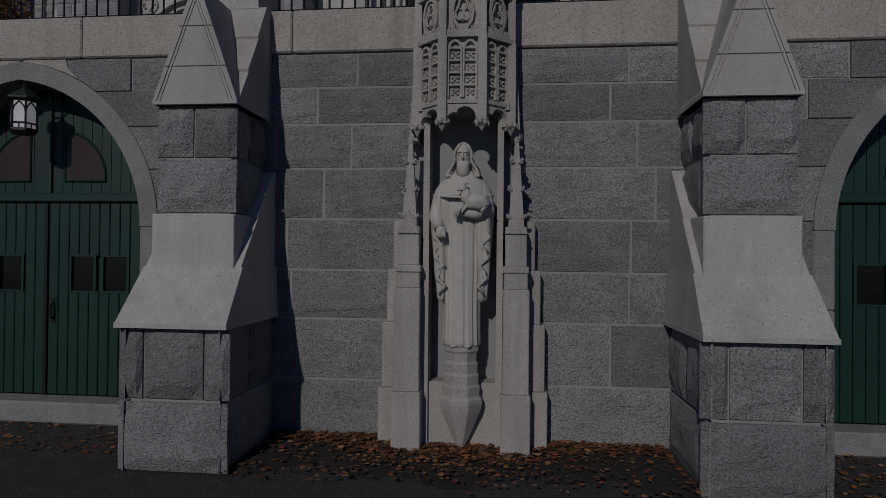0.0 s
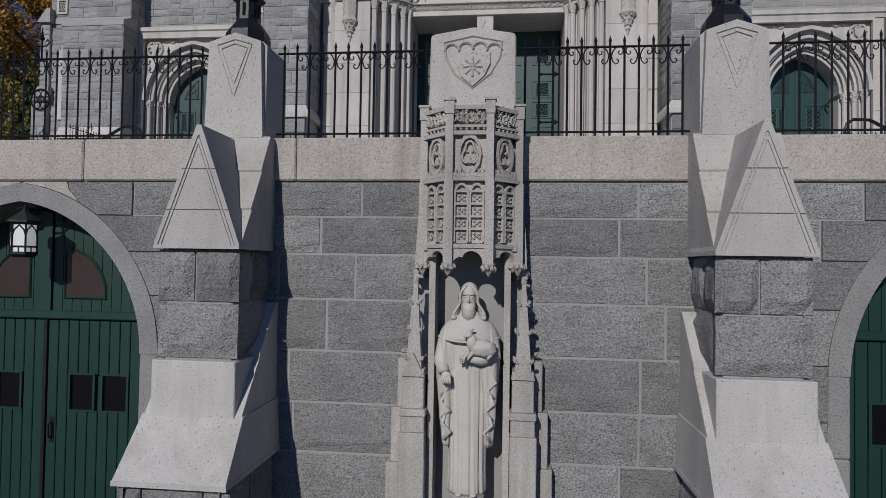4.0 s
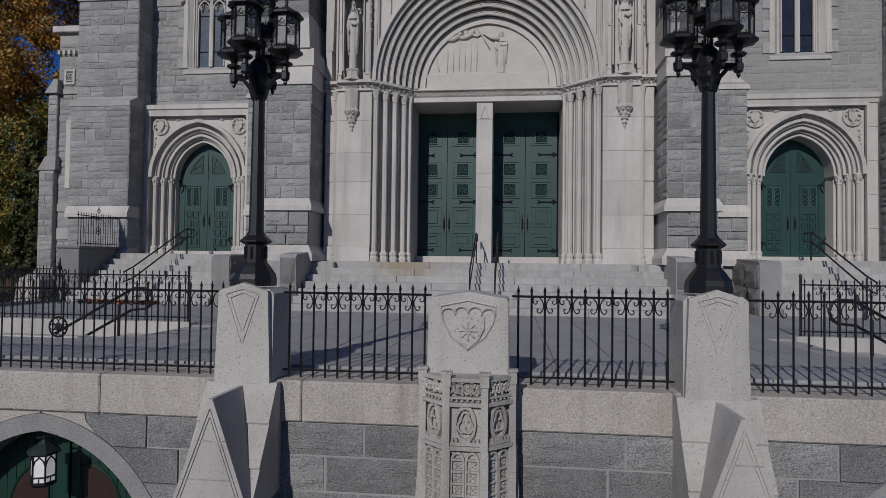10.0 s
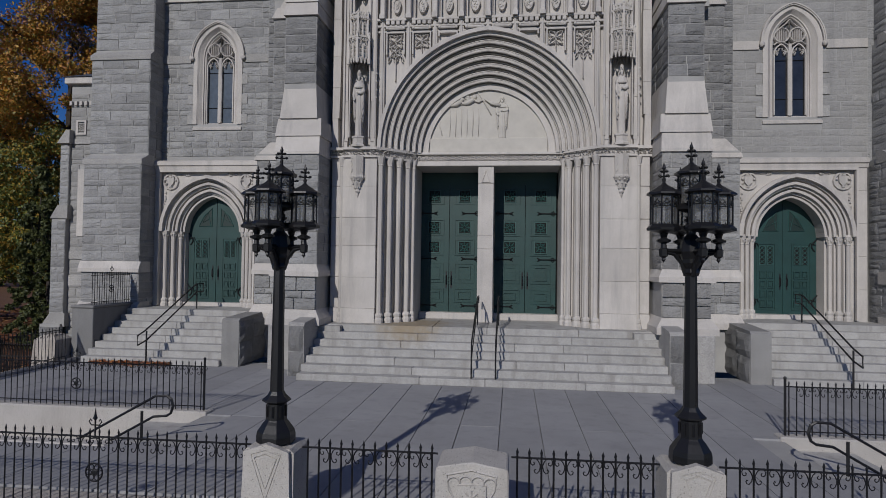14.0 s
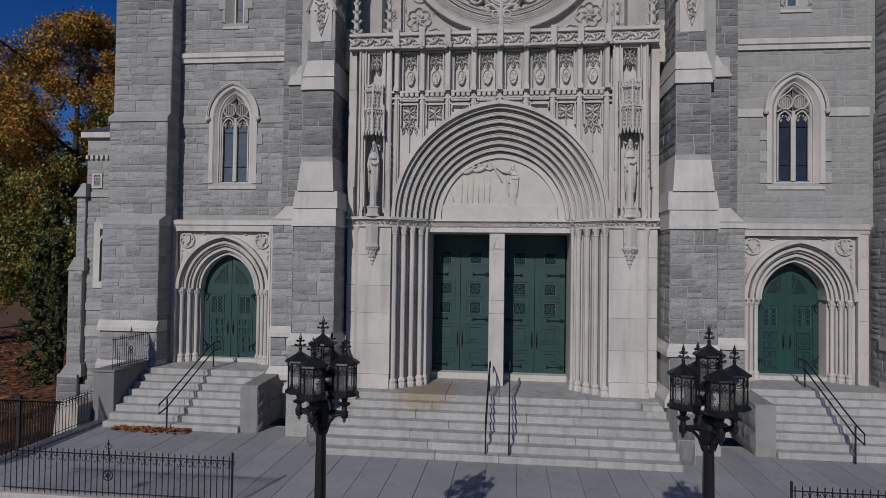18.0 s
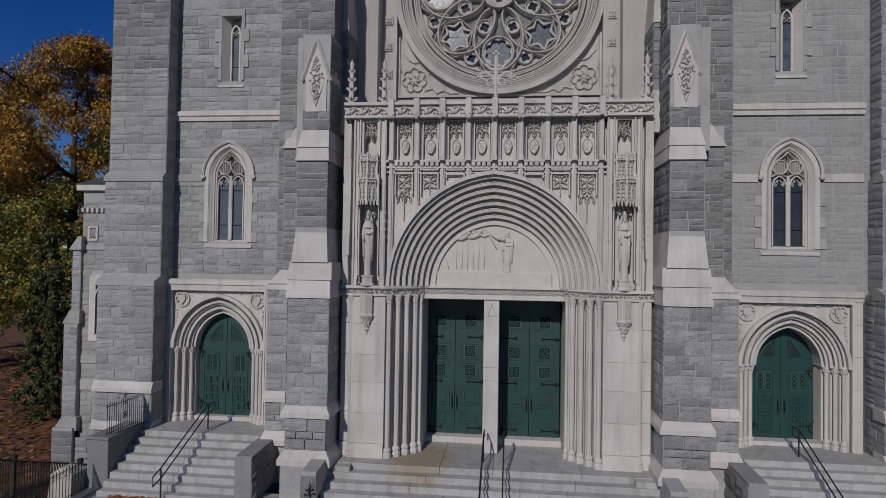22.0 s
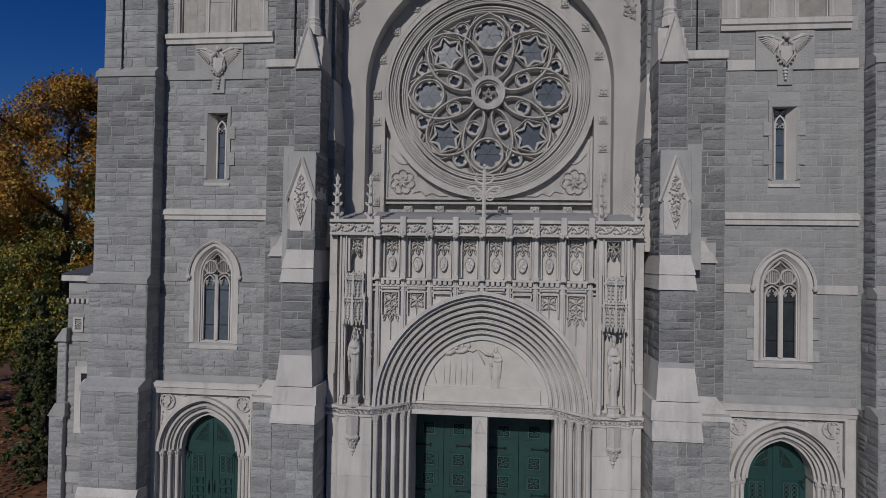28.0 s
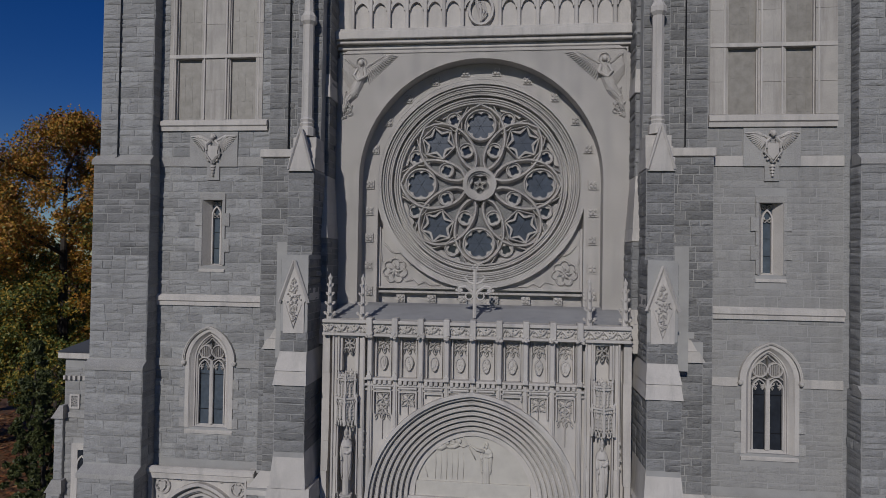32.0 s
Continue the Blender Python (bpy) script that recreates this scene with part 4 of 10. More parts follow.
canopy = part("canopy", hexbody(3.08, 4.20, -0.03), SHRINE, shrine, "three-sided canopy of traceried panels")
for z0, z1, gr in ((3.04, 3.075, 0.012), (3.60, 3.635, 0.022), (3.64, 3.67, 0.01), (3.985, 4.02, 0.02), (4.05, 4.07, 0.012), (4.20, 4.235, 0.015)):
    part("moulding", hexbody(z0, z1, gr), SHRINE, canopy)
for i in range(3):
    # hanging arch, with cusps
    n = 24
    inn, out = [], []
    for k in range(n + 1):
        a = math.pi * k / n
        f = 0.70 + 0.34 * abs(math.sin(1.5 * a)) ** 0.7
        inn.append((0.80 * math.cos(a) * f, 2.875 + 0.135 * math.sin(a) * f * 1.05))
        t = k / n
        out.append((1.0, 2.875 + 0.175 * t / 0.2) if t < 0.2 else ((-1.0, 2.875 + 0.175 * (1 - t) / 0.2) if t > 0.8 else (1.0 - 2.0 * (t - 0.2) / 0.6, 3.05)))
    bm = bmesh.new()
    rows = [[bm.verts.new(canopy_face(i, u, z, o)) for u, z in q] for q, o in ((inn, 0.0), (out, 0.0), (out, -0.05), (inn, -0.05))]
    for k in range(n):
        for a in range(4):
            b = (a + 1) % 4
            bm.faces.new((rows[a][k], rows[a][k + 1], rows[b][k + 1], rows[b][k]))
    part("canopy_arch", bm, SHRINE, canopy, "cusped hanging arch")
    # pairs of lancets with carved bands
    for lo, hi in ((3.09, 3.58),):
        for u in (-0.38, 0.38):
            w = 0.28
            arch_ = [(u + w, lo)] + [(u + w * math.cos(math.pi * k / 8), hi - 0.10 + 0.085 * math.sin(math.pi * k / 8)) for k in range(9)] + [(u - w, lo)]
            bm = bmesh.new()
            rows = [[bm.verts.new(canopy_face(i, a, b, o)) for a, b in q] for q, o in ((arch_, 0.004), ([(u + (a - u) * 1.32, b + (0.02 if b > lo + 0.1 else 0)) for a, b in arch_], 0.004), ([(u + (a - u) * 1.32, b + (0.02 if b > lo + 0.1 else 0)) for a, b in arch_], -0.04), (arch_, -0.04))]
            for k in range(len(arch_) - 1):
                for a in range(4):
                    b = (a + 1) % 4
                    bm.faces.new((rows[a][k], rows[a][k + 1], rows[b][k + 1], rows[b][k]))
            part("lancet", bm, SHRINE, canopy)
            bm = bmesh.new()
            for k in range(4):
                z = lo + 0.05 + 0.105 * k
                face_panel(bm, i, [(u - w, z + 0.05), (u + w, z + 0.05), (u + w, z + 0.068), (u - w, z + 0.068)], 0.0, -0.04)
                for du, dz in ((-0.14, -0.015), (0.13, -0.012), (-0.12, 0.022), (0.14, 0.02), (0.0, 0.004)):
                    blob(bm, canopy_face(i, u + du, z + dz, -0.024), (0.014, 0.014, 0.014), 1, 0.3, random.Random(k))
            part("carving", bm, SHRINE, canopy)
    # trefoil tier
    ring_ = [(0.46 * math.cos(2 * math.pi * k / 12), 3.83 + 0.115 * math.sin(2 * math.pi * k / 12) * 1.15) for k in range(12)]
    bm = bmesh.new()
    rows = [[bm.verts.new(canopy_face(i, u * f, 3.83 + (z - 3.83) * f, o)) for u, z in ring_] for f, o in ((1.0, 0.008), (1.28, 0.008), (1.28, -0.04), (1.0, -0.04))]
    for k in range(12):
        for a in range(4):
            b = (a + 1) % 4
            bm.faces.new((rows[a][k], rows[a][(k + 1) % 12], rows[b][(k + 1) % 12], rows[b][k]))
    tube(bm, [canopy_face(i, x / 0.25, 3.83 + z, -0.008) for x, z in foils(0, 0, 3, 0.052, 0.052, math.pi / 2, 6, 1.6)], 0.013, 5, closed=True)
    for k in range(3):
        an = -math.pi / 2 + 2 * math.pi * k / 3
        tube(bm, [canopy_face(i, 0.10 * math.cos(an), 3.83 + 0.025 * math.sin(an), -0.02), canopy_face(i, 0.34 * math.cos(an), 3.83 + 0.09 * math.sin(an), -0.012)], 0.010, 4)
    part("trefoil", bm, SHRINE, canopy)
    bm = bmesh.new()
    lr = random.Random(40 + i)
    for q in (-1, 1):
        tube(bm, [canopy_face(i, -0.9 + 0.1 * k, 4.135 + q * 0.042 * math.sin(k * 1.25), 0.0) for k in range(19)], 0.012, 4)
    for k in range(40):
        blob(bm, canopy_face(i, lr.uniform(-0.9, 0.9), 4.135 + lr.uniform(-0.055, 0.06), -0.004), (lr.uniform(0.010, 0.02), 0.024, lr.uniform(0.010, 0.02)), 1, 0.4, lr)
    for k in range(7):
        u = -0.85 + 1.7 * k / 6
        blob(bm, canopy_face(i, u + 0.12, 4.035, 0.0), (0.014, 0.02, 0.016), 1)
    part("crest", bm, SHRINE, canopy, "band of carved foliage")
    bm = bmesh.new()
    for k in range(9):
        u = -0.9 + 1.8 * k / 8
        face_panel(bm, i, [(u - 0.05, 3.668), (u + 0.05, 3.668), (u + 0.05, 3.70), (u - 0.05, 3.70)], 0.012, -0.04)
    part("fillet_band", bm, SHRINE, canopy)
for x, y in ((NX - SX, SY), (NX - FW, FY), (NX + FW, FY), (NX + SX, SY)):
    bm = bmesh.new()
    for z0, z1, w in ((2.90, 3.60, 0.038), (3.60, 4.16, 0.032), (4.16, 4.27, 0.04)):
        B(bm, x - w, x + w, y - w, y + w, z0, z1)
    B(bm, x - 0.05, x + 0.05, y - 0.05, y + 0.05, 4.27, 4.29)
    rr = random.Random(int(abs(x) * 100))
    lathe(bm, [(0.001, 2.80), (0.016, 2.82), (0.03, 2.845), (0.045, 2.88), (0.055, 2.90), (0.055, 2.915)], (x, y, 0), 8)
    for k in range(7):
        a = k * 0.9
        blob(bm, (x + 0.05 * math.cos(a), y + 0.05 * math.sin(a), 2.875 + rr.uniform(-0.015, 0.015)), (0.02, 0.02, 0.026), 1, 0.3, rr)
    part("canopy_shaft", bm, SHRINE, canopy)
for s in (-1, 1):
    bm = bmesh.new()
    slab(bm, [(NX + s * 0.41, 2.78), (NX + s * 0.50, 2.78), (NX + s * 0.475, 3.25), (NX + s * 0.44, 3.62), (NX + s * 0.40, 4.0)][::s], 5.42, 5.68)
    part("side_fin", bm, SHRINE, canopy)
    for k in range(6):
        bm = bmesh.new()
        blob(bm, (NX + s * (0.500 - 0.018 * k), 5.5, 2.82 + 0.2 * k), (0.018, 0.03, 0.03), 2, 0.25, random.Random(k))
        part("fin_crocket", bm, SHRINE, canopy)

tablet = thing("heraldic_block", "weathered granite block with a carved shield, above the canopy", "stone block", (NX, 5.5, 4.2))
bm = bmesh.new()
slab(bm, [(NX - 0.385, 4.07), (NX + 0.385, 4.07), (NX + 0.375, 4.90), (NX + 0.36, 4.93), (NX, 4.99), (NX - 0.36, 4.93), (NX - 0.375, 4.90)], 5.36, 5.95)
bmesh.ops.bevel(bm, geom=list(bm.edges), offset=0.012, segments=1, affect="EDGES")
part("block", bm, LIGHT_GRANITE, tablet)
sh = [(NX - 0.255, 4.855), (NX, 4.91), (NX + 0.255, 4.855), (NX + 0.235, 4.715), (NX + 0.155, 4.575), (NX, 4.45), (NX - 0.155, 4.575), (NX - 0.235, 4.715)]
bm = bmesh.new()
tube(bm, [(x, 5.358, z) for x, z in sh], 0.013, 4, closed=True)
part("shield_outline", bm, LIGHT_GRANITE, tablet)
inner = [(-0.15, 4.755), (0.15, 4.765), (0.152, 4.66), (0.10, 4.55), (0, 4.46), (-0.10, 4.55), (-0.152, 4.66)]
bm = bmesh.new()
slab(bm, [(NX + x, z) for x, z in inner[::-1]], 5.338, 5.37)
part("inner_shield", bm, LIGHT_GRANITE, tablet)
bm = bmesh.new()
for k in range(8):
    a = k * math.pi / 4
    tube(bm, [(NX, 5.334, 4.63), (NX + 0.085 * math.cos(a), 5.334, 4.63 + 0.085 * math.sin(a))], [0.006, 0.013], 4)
tube(bm, [(NX + 0.03 * math.cos(k * 0.785), 5.334, 4.63 + 0.03 * math.sin(k * 0.785)) for k in range(8)], 0.008, 4, closed=True)
part("charge", bm, LIGHT_GRANITE, tablet, "carved star cross")
bm = bmesh.new()
for k in range(4):
    tube(bm, [(NX - 0.186 + 0.124 * k + 0.064 * math.cos(math.pi * q / 8), 5.35, 4.778 + 0.06 * math.sin(math.pi * q / 8) + 0.02 * (1 - abs(k - 1.5) / 1.5)) for q in range(9)], 0.012, 4)
part("arcade", bm, LIGHT_GRANITE, tablet, "row of small carved arches")


def statue_mesh(bm, seed=0, lamb=True):
    """A standing robed figure a metre tall, feet at the origin, facing -y."""
    def shell(prof, n, wave, a0=0.0, a1=2 * math.pi, caps=True, cx=0.0, cy=0.0):
        rows = []
        for z, rx, ry in prof:
            row = []
            for k in range(n):
                a = a0 + (a1 - a0) * k / n
                f = 1 + wave(a, z)
                row.append(bm.verts.new((cx + rx * f * math.cos(a), cy + ry * f * math.sin(a), z)))
            rows.append(row)
        for p, q in zip(rows, rows[1:]):
            for k in range(n):
                j = (k + 1) % n
                bm.faces.new((p[k], p[j], q[j], q[k]))
        if caps:
            bm.faces.new(rows[0][::-1])
            bm.faces.new(rows[-1])

    def pleat(a, z):
        w = abs(math.sin(7.5 * a + 0.5 * math.sin(3 * a + seed) + 0.8 * z))
        k = 0.16 * (1 - w ** 0.6) * (1 - 0.45 * z / 0.7) * (0.9 if z < 0.66 else 0.0)
        return -k - (0.03 * math.sin(23 * a + 5 * z) if z < 0.6 else 0)

    # robe in pleats
    shell([(0.0, 0.088, 0.080), (0.015, 0.094, 0.090), (0.05, 0.092, 0.086), (0.15, 0.090, 0.080), (0.30, 0.092, 0.078), (0.45, 0.096, 0.078), (0.58, 0.100, 0.080), (0.66, 0.104, 0.080), (0.72, 0.104, 0.078), (0.80, 0.08, 0.06)], 90, pleat)
    # mantle hanging over both arms, its edges in zigzag folds
    for s in (-1, 1):
        prof = [(0.215, 0.010, 0.022), (0.235, 0.022, 0.034), (0.30, 0.026, 0.046), (0.36, 0.033, 0.052), (0.45, 0.037, 0.058), (0.54, 0.043, 0.064), (0.60, 0.047, 0.068), (0.66, 0.045, 0.068), (0.72, 0.040, 0.062), (0.78, 0.02, 0.04)]
        shell(prof, 30, lambda a, z: 0.16 * math.sin(5 * a + 9 * z + s) + 0.07 * math.sin(11 * a + 4 * z), cx=s * 0.100, cy=-0.012)
        for e in range(3):
            z0 = 0.54 - 0.10 * e
            x = s * (0.122 - 0.008 * e)
            tube(bm, [(s * 0.104, -0.070, z0 + 0.03), (x + s * 0.012, -0.066, z0 - 0.01), (x - s * 0.028, -0.074, z0 - 0.045), (x + s * 0.004, -0.062, z0 - 0.085)], [0.007, 0.010, 0.010, 0.007], 5)
        # sleeve and hand
        if s < 0:
            tube(bm, [(-0.11, -0.03, 0.72), (-0.128, -0.05, 0.62), (-0.112, -0.088, 0.575)], [0.036, 0.036, 0.026], 9)
            blob(bm, (-0.098, -0.104, 0.562), (0.024, 0.018, 0.020), 2)
            for k in range(4):
                tube(bm, [(-0.116 + 0.011 * k, -0.113, 0.560), (-0.112 + 0.011 * k, -0.118, 0.535), (-0.106 + 0.010 * k, -0.110, 0.520)], [0.0065, 0.006, 0.004], 5)
        else:
            tube(bm, [(0.11, -0.03, 0.72), (0.125, -0.06, 0.655), (0.06, -0.105, 0.640), (0.0, -0.118, 0.645)], [0.036, 0.036, 0.028, 0.016], 9)
            blob(bm, (-0.012, -0.122, 0.648), (0.022, 0.014, 0.016), 2)
            for k in range(4):
                tube(bm, [(-0.016, -0.122, 0.657 - 0.009 * k), (-0.034, -0.118, 0.652 - 0.010 * k)], [0.0055, 0.004], 5)
        # foot
        blob(bm, (s * 0.034, -0.076, 0.007), (0.018, 0.030, 0.010), 2)
    # cape over the shoulders with a thick lower edge
    shell([(0.725, 0.139, 0.098), (0.722, 0.146, 0.105), (0.734, 0.147, 0.106), (0.765, 0.136, 0.096), (0.80, 0.112, 0.080), (0.825, 0.078, 0.060), (0.842, 0.050, 0.046), (0.856, 0.042, 0.040)], 48, lambda a, z: 0.012 * math.sin(13 * a))
    tube(bm, [(0.147 * math.cos(math.pi + math.pi * k / 14), 0.107 * math.sin(math.pi + math.pi * k / 14), 0.727 + 0.008 * math.cos(math.pi * k / 7)) for k in range(15)], 0.006, 5)
    tube(bm, [(0.0, -0.045, 0.90), (0.0, -0.032, 0.82)], [0.030, 0.034], 8)
    # head, parted hair to the shoulders, beard
    blob(bm, (0, -0.030, 0.918), (0.034, 0.042, 0.054), 3)
    blob(bm, (0, -0.006, 0.950), (0.043, 0.050, 0.048), 3)
    for s in (-1, 1):
        for e in range(5):
            o = 0.007 * e
            pts, rad = [], []
            for i in range(9):
                t = i / 8
                z = 0.985 - 0.006 * e - 0.155 * t
                x = s * (0.008 + 0.036 * min(1.0, 3.2 * t) + 0.034 * max(0.0, t - 0.55) / 0.45 + 0.004 * math.sin(9 * t + e))
                y = -0.048 + o * 1.9 - 0.010 * math.sin(6 * t + e) + 0.016 * min(1.0, 3 * t)
                pts.append((x, y, z))
                rad.append(0.0075 if 0 < i < 8 else 0.004)
            tube(bm, pts, rad, 5)
        blob(bm, (s * 0.072, -0.046, 0.828), (0.014, 0.014, 0.012), 1, 0.2, random.Random(3))
        blob(bm, (s * 0.0155, -0.067, 0.927), (0.009, 0.006, 0.0042), 1)
        tube(bm, [(s * 0.005, -0.071, 0.938), (s * 0.016, -0.070, 0.941), (s * 0.027, -0.060, 0.936)], 0.003, 4)
    tube(bm, [(0, -0.073, 0.944), (0, -0.082, 0.920), (0, -0.083, 0.912), (0, -0.072, 0.905)], [0.004, 0.006, 0.008, 0.005], 6)
    blob(bm, (0, -0.052, 0.872), (0.027, 0.020, 0.030), 2, 0.05, random.Random(2))
    if lamb:
        rr = random.Random(1)
        blob(bm, (0.072, -0.128, 0.695), (0.064, 0.036, 0.040), 3, 0.12, rr)
        blob(bm, (0.022, -0.130, 0.722), (0.026, 0.026, 0.040), 2, 0.08, rr)
        blob(bm, (0.008, -0.136, 0.758), (0.017, 0.020, 0.019), 2, 0.1, rr)
        blob(bm, (-0.008, -0.148, 0.752), (0.012, 0.013, 0.009), 2)
        blob(bm, (0.020, -0.134, 0.782), (0.014, 0.007, 0.007), 1)
        for x, z in ((0.01, 0.64), (-0.01, 0.625), (0.10, 0.645)):
            tube(bm, [(x + 0.02, -0.138, 0.68), (x, -0.146, 0.655), (x - 0.006, -0.140, z)], [0.011, 0.008, 0.007], 5)
    for f in bm.faces:
        f.smooth = True


bm = bmesh.new()
statue_mesh(bm)
bmesh.ops.transform(bm, matrix=Matrix.Translation((NX, 5.36, 0.955)) @ Matrix.Diagonal((1.80, 1.62, 1.80, 1)), verts=bm.verts)
tagged(part("statue", bm, STATUE, keepn=False, smooth=True), "pale stone statue of a robed shepherd carrying a lamb", "statue")


# ---- wrought iron ----
def scroll_mesh():
    """Two c-scrolls back to back under a rail, about the origin."""
    bm = bmesh.new()
    for s in (-1, 1):
        upper = [(0.012, -0.085), (0.018, -0.068), (0.030, -0.040), (0.050, -0.016), (0.080, -0.004), (0.106, -0.012), (0.118, -0.036), (0.112, -0.066), (0.094, -0.080), (0.077, -0.072), (0.074, -0.054), (0.085, -0.046)]
        lower = [(0.012, -0.075), (0.014, -0.105), (0.025, -0.142), (0.047, -0.166), (0.068, -0.160), (0.077, -0.138), (0.068, -0.122), (0.058, -0.130)]
        for line in (upper, lower):
            tube(bm, [(s * x, 0, z) for x, z in line], 0.0062, 4)
    finish(bm)
    me = bpy.data.meshes.new("scroll")
    bm.to_mesh(me)
    bm.free()
    me.materials.append(IRON)
    return me


def bar_mesh(h):
    bm = bmesh.new()
    tube(bm, [(0, 0, 0), (0, 0, h - 0.06)], 0.011, 4)
    lathe(bm, [(0.011, h - 0.065), (0.016, h - 0.05), (0.001, h)], (0, 0, 0), 4)
    finish(bm)
    me = bpy.data.meshes.new("bar")
    bm.to_mesh(me)
    bm.free()
    me.materials.append(IRON)
    return me


SCROLL = scroll_mesh()
BARS = {}


def link_mesh(name, me, parent, m):
    ob = bpy.data.objects.new(name, me)
    scene.collection.objects.link(ob)
    ob.parent = parent
    ob.matrix_basis = m
    return ob


def fence(a, b, h, label, posts=(0, 0), group="terrace railings", step=0.134, crest=None, scrolls=True):
    """A spiked railing from a to b (points at its foot)."""
    a, b = Vector(a), Vector(b)
    t = thing("railing", label, "railing", tuple(a), group=group)
    d = b - a
    flat = Vector((d.x, d.y, 0))
    length = flat.length
    turn = Matrix.Rotation(math.atan2(d.y, d.x), 4, "Z")
    n = max(2, round(length / step))
    if h not in BARS:
        BARS[h] = bar_mesh(h)
    for k in range(n):
        f = (k + 0.5) / n
        link_mesh("bar", BARS[h], t, Matrix.Translation(d * f) @ turn)
        if scrolls and 0 < k:
            f = k / n + 0.5 / n
            if k % 2 == 0:
                link_mesh("scroll", SCROLL, t, Matrix.Translation(d * f + Vector((0, 0, h - 0.10))) @ turn)
    for z, r in ((h - 0.105, 0.0115), (0.075, 0.0105)):
        bm = bmesh.new()
        tube(bm, [Vector((0, 0, z)), d + Vector((0, 0, z))], r, 4)
        ob = part("rail", bm, IRON)
        ob.parent = t
    for k, p in enumerate(posts):
        if p:
            bm = bmesh.new()
            q = d * k
            tube(bm, [q, q + Vector((0, 0, h + 0.02))], 0.022, 6)
            blob(bm, tuple(q + Vector((0, 0, h + 0.04))), (0.03, 0.03, 0.035), 1)
            ob = part("post", bm, IRON)
            ob.parent = t
    if crest is not None:
        q = d * crest
        bm = bmesh.new()
        tube(bm, [Vector((0, 0, h - 0.1)), Vector((0, 0, h + 0.10))], 0.012, 4)
        lathe(bm, [(0.006, 0.08), (0.028, 0.11), (0.014, 0.15), (0.001, 0.24)], (0, 0, h), 5)
        for s in (-1, 1):
            tube(bm, [(0, 0, h + 0.03), (s * 0.05, 0, h + 0.03), (s * 0.08, 0, h + 0.07), (s * 0.06, 0, h + 0.10), (s * 0.045, 0, h + 0.075)], 0.008, 4)
            tube(bm, [(0, 0, h - 0.12), (s * 0.06, 0, h - 0.13), (s * 0.085, 0, h - 0.18), (s * 0.05, 0, h - 0.21), (s * 0.03, 0, h - 0.18)], 0.008, 4)
        bmesh.ops.transform(bm, matrix=Matrix.Translation(q) @ turn, verts=bm.verts)
        ob = part("crest", bm, IRON, label="scrolled finial on the top rail")
        ob.parent = t
        bm = bmesh.new()
        zc = h - 0.52
        tube(bm, [(0.105 * math.cos(k * 0.3927), 0, zc + 0.105 * math.sin(k * 0.3927)) for k in range(16)], 0.011, 4, closed=True)
        blob(bm, (0, 0, zc), (0.042, 0.014, 0.042), 1)
        bmesh.ops.transform(bm, matrix=Matrix.Translation(q) @ turn, verts=bm.verts)
        ob = part("roundel", bm, IRON, label="ring ornament between the bars")
        ob.parent = t
        for k in range(6):
            an = k * math.pi / 3
            bm = bmesh.new()
            tube(bm, [(0.068 * math.cos(an) + 0.032 * math.cos(p * 0.785), 0, zc + 0.068 * math.sin(an) + 0.032 * math.sin(p * 0.785)) for p in range(8)], 0.006, 4, closed=True)
            bmesh.ops.transform(bm, matrix=Matrix.Translation(q) @ turn, verts=bm.verts)
            ob = part("foil", bm, IRON)
            ob.parent = t
    return t


FY_ = 5.78
for x0, x1, cr in ((WL + 0.30, NX - 0.40, 0.124), (NX + 0.40, WR - 0.30, 0.133)):
    fence((x0, FY_, 4.07), (x1, FY_, 4.07), 0.97, "black wrought iron railing with spikes and scrolls on the coping", step=cr)
fence((-9.6, FY_, 4.07), (WL - 0.30, FY_, 4.07), 0.97, "long black wrought iron railing with a scrolled crest on the coping", crest=0.715, step=0.120)
fence((WR + 0.30, FY_, 4.07), (8.9, FY_, 4.07), 0.97, "long black wrought iron railing with a scrolled crest on the coping", crest=0.285, step=0.136)


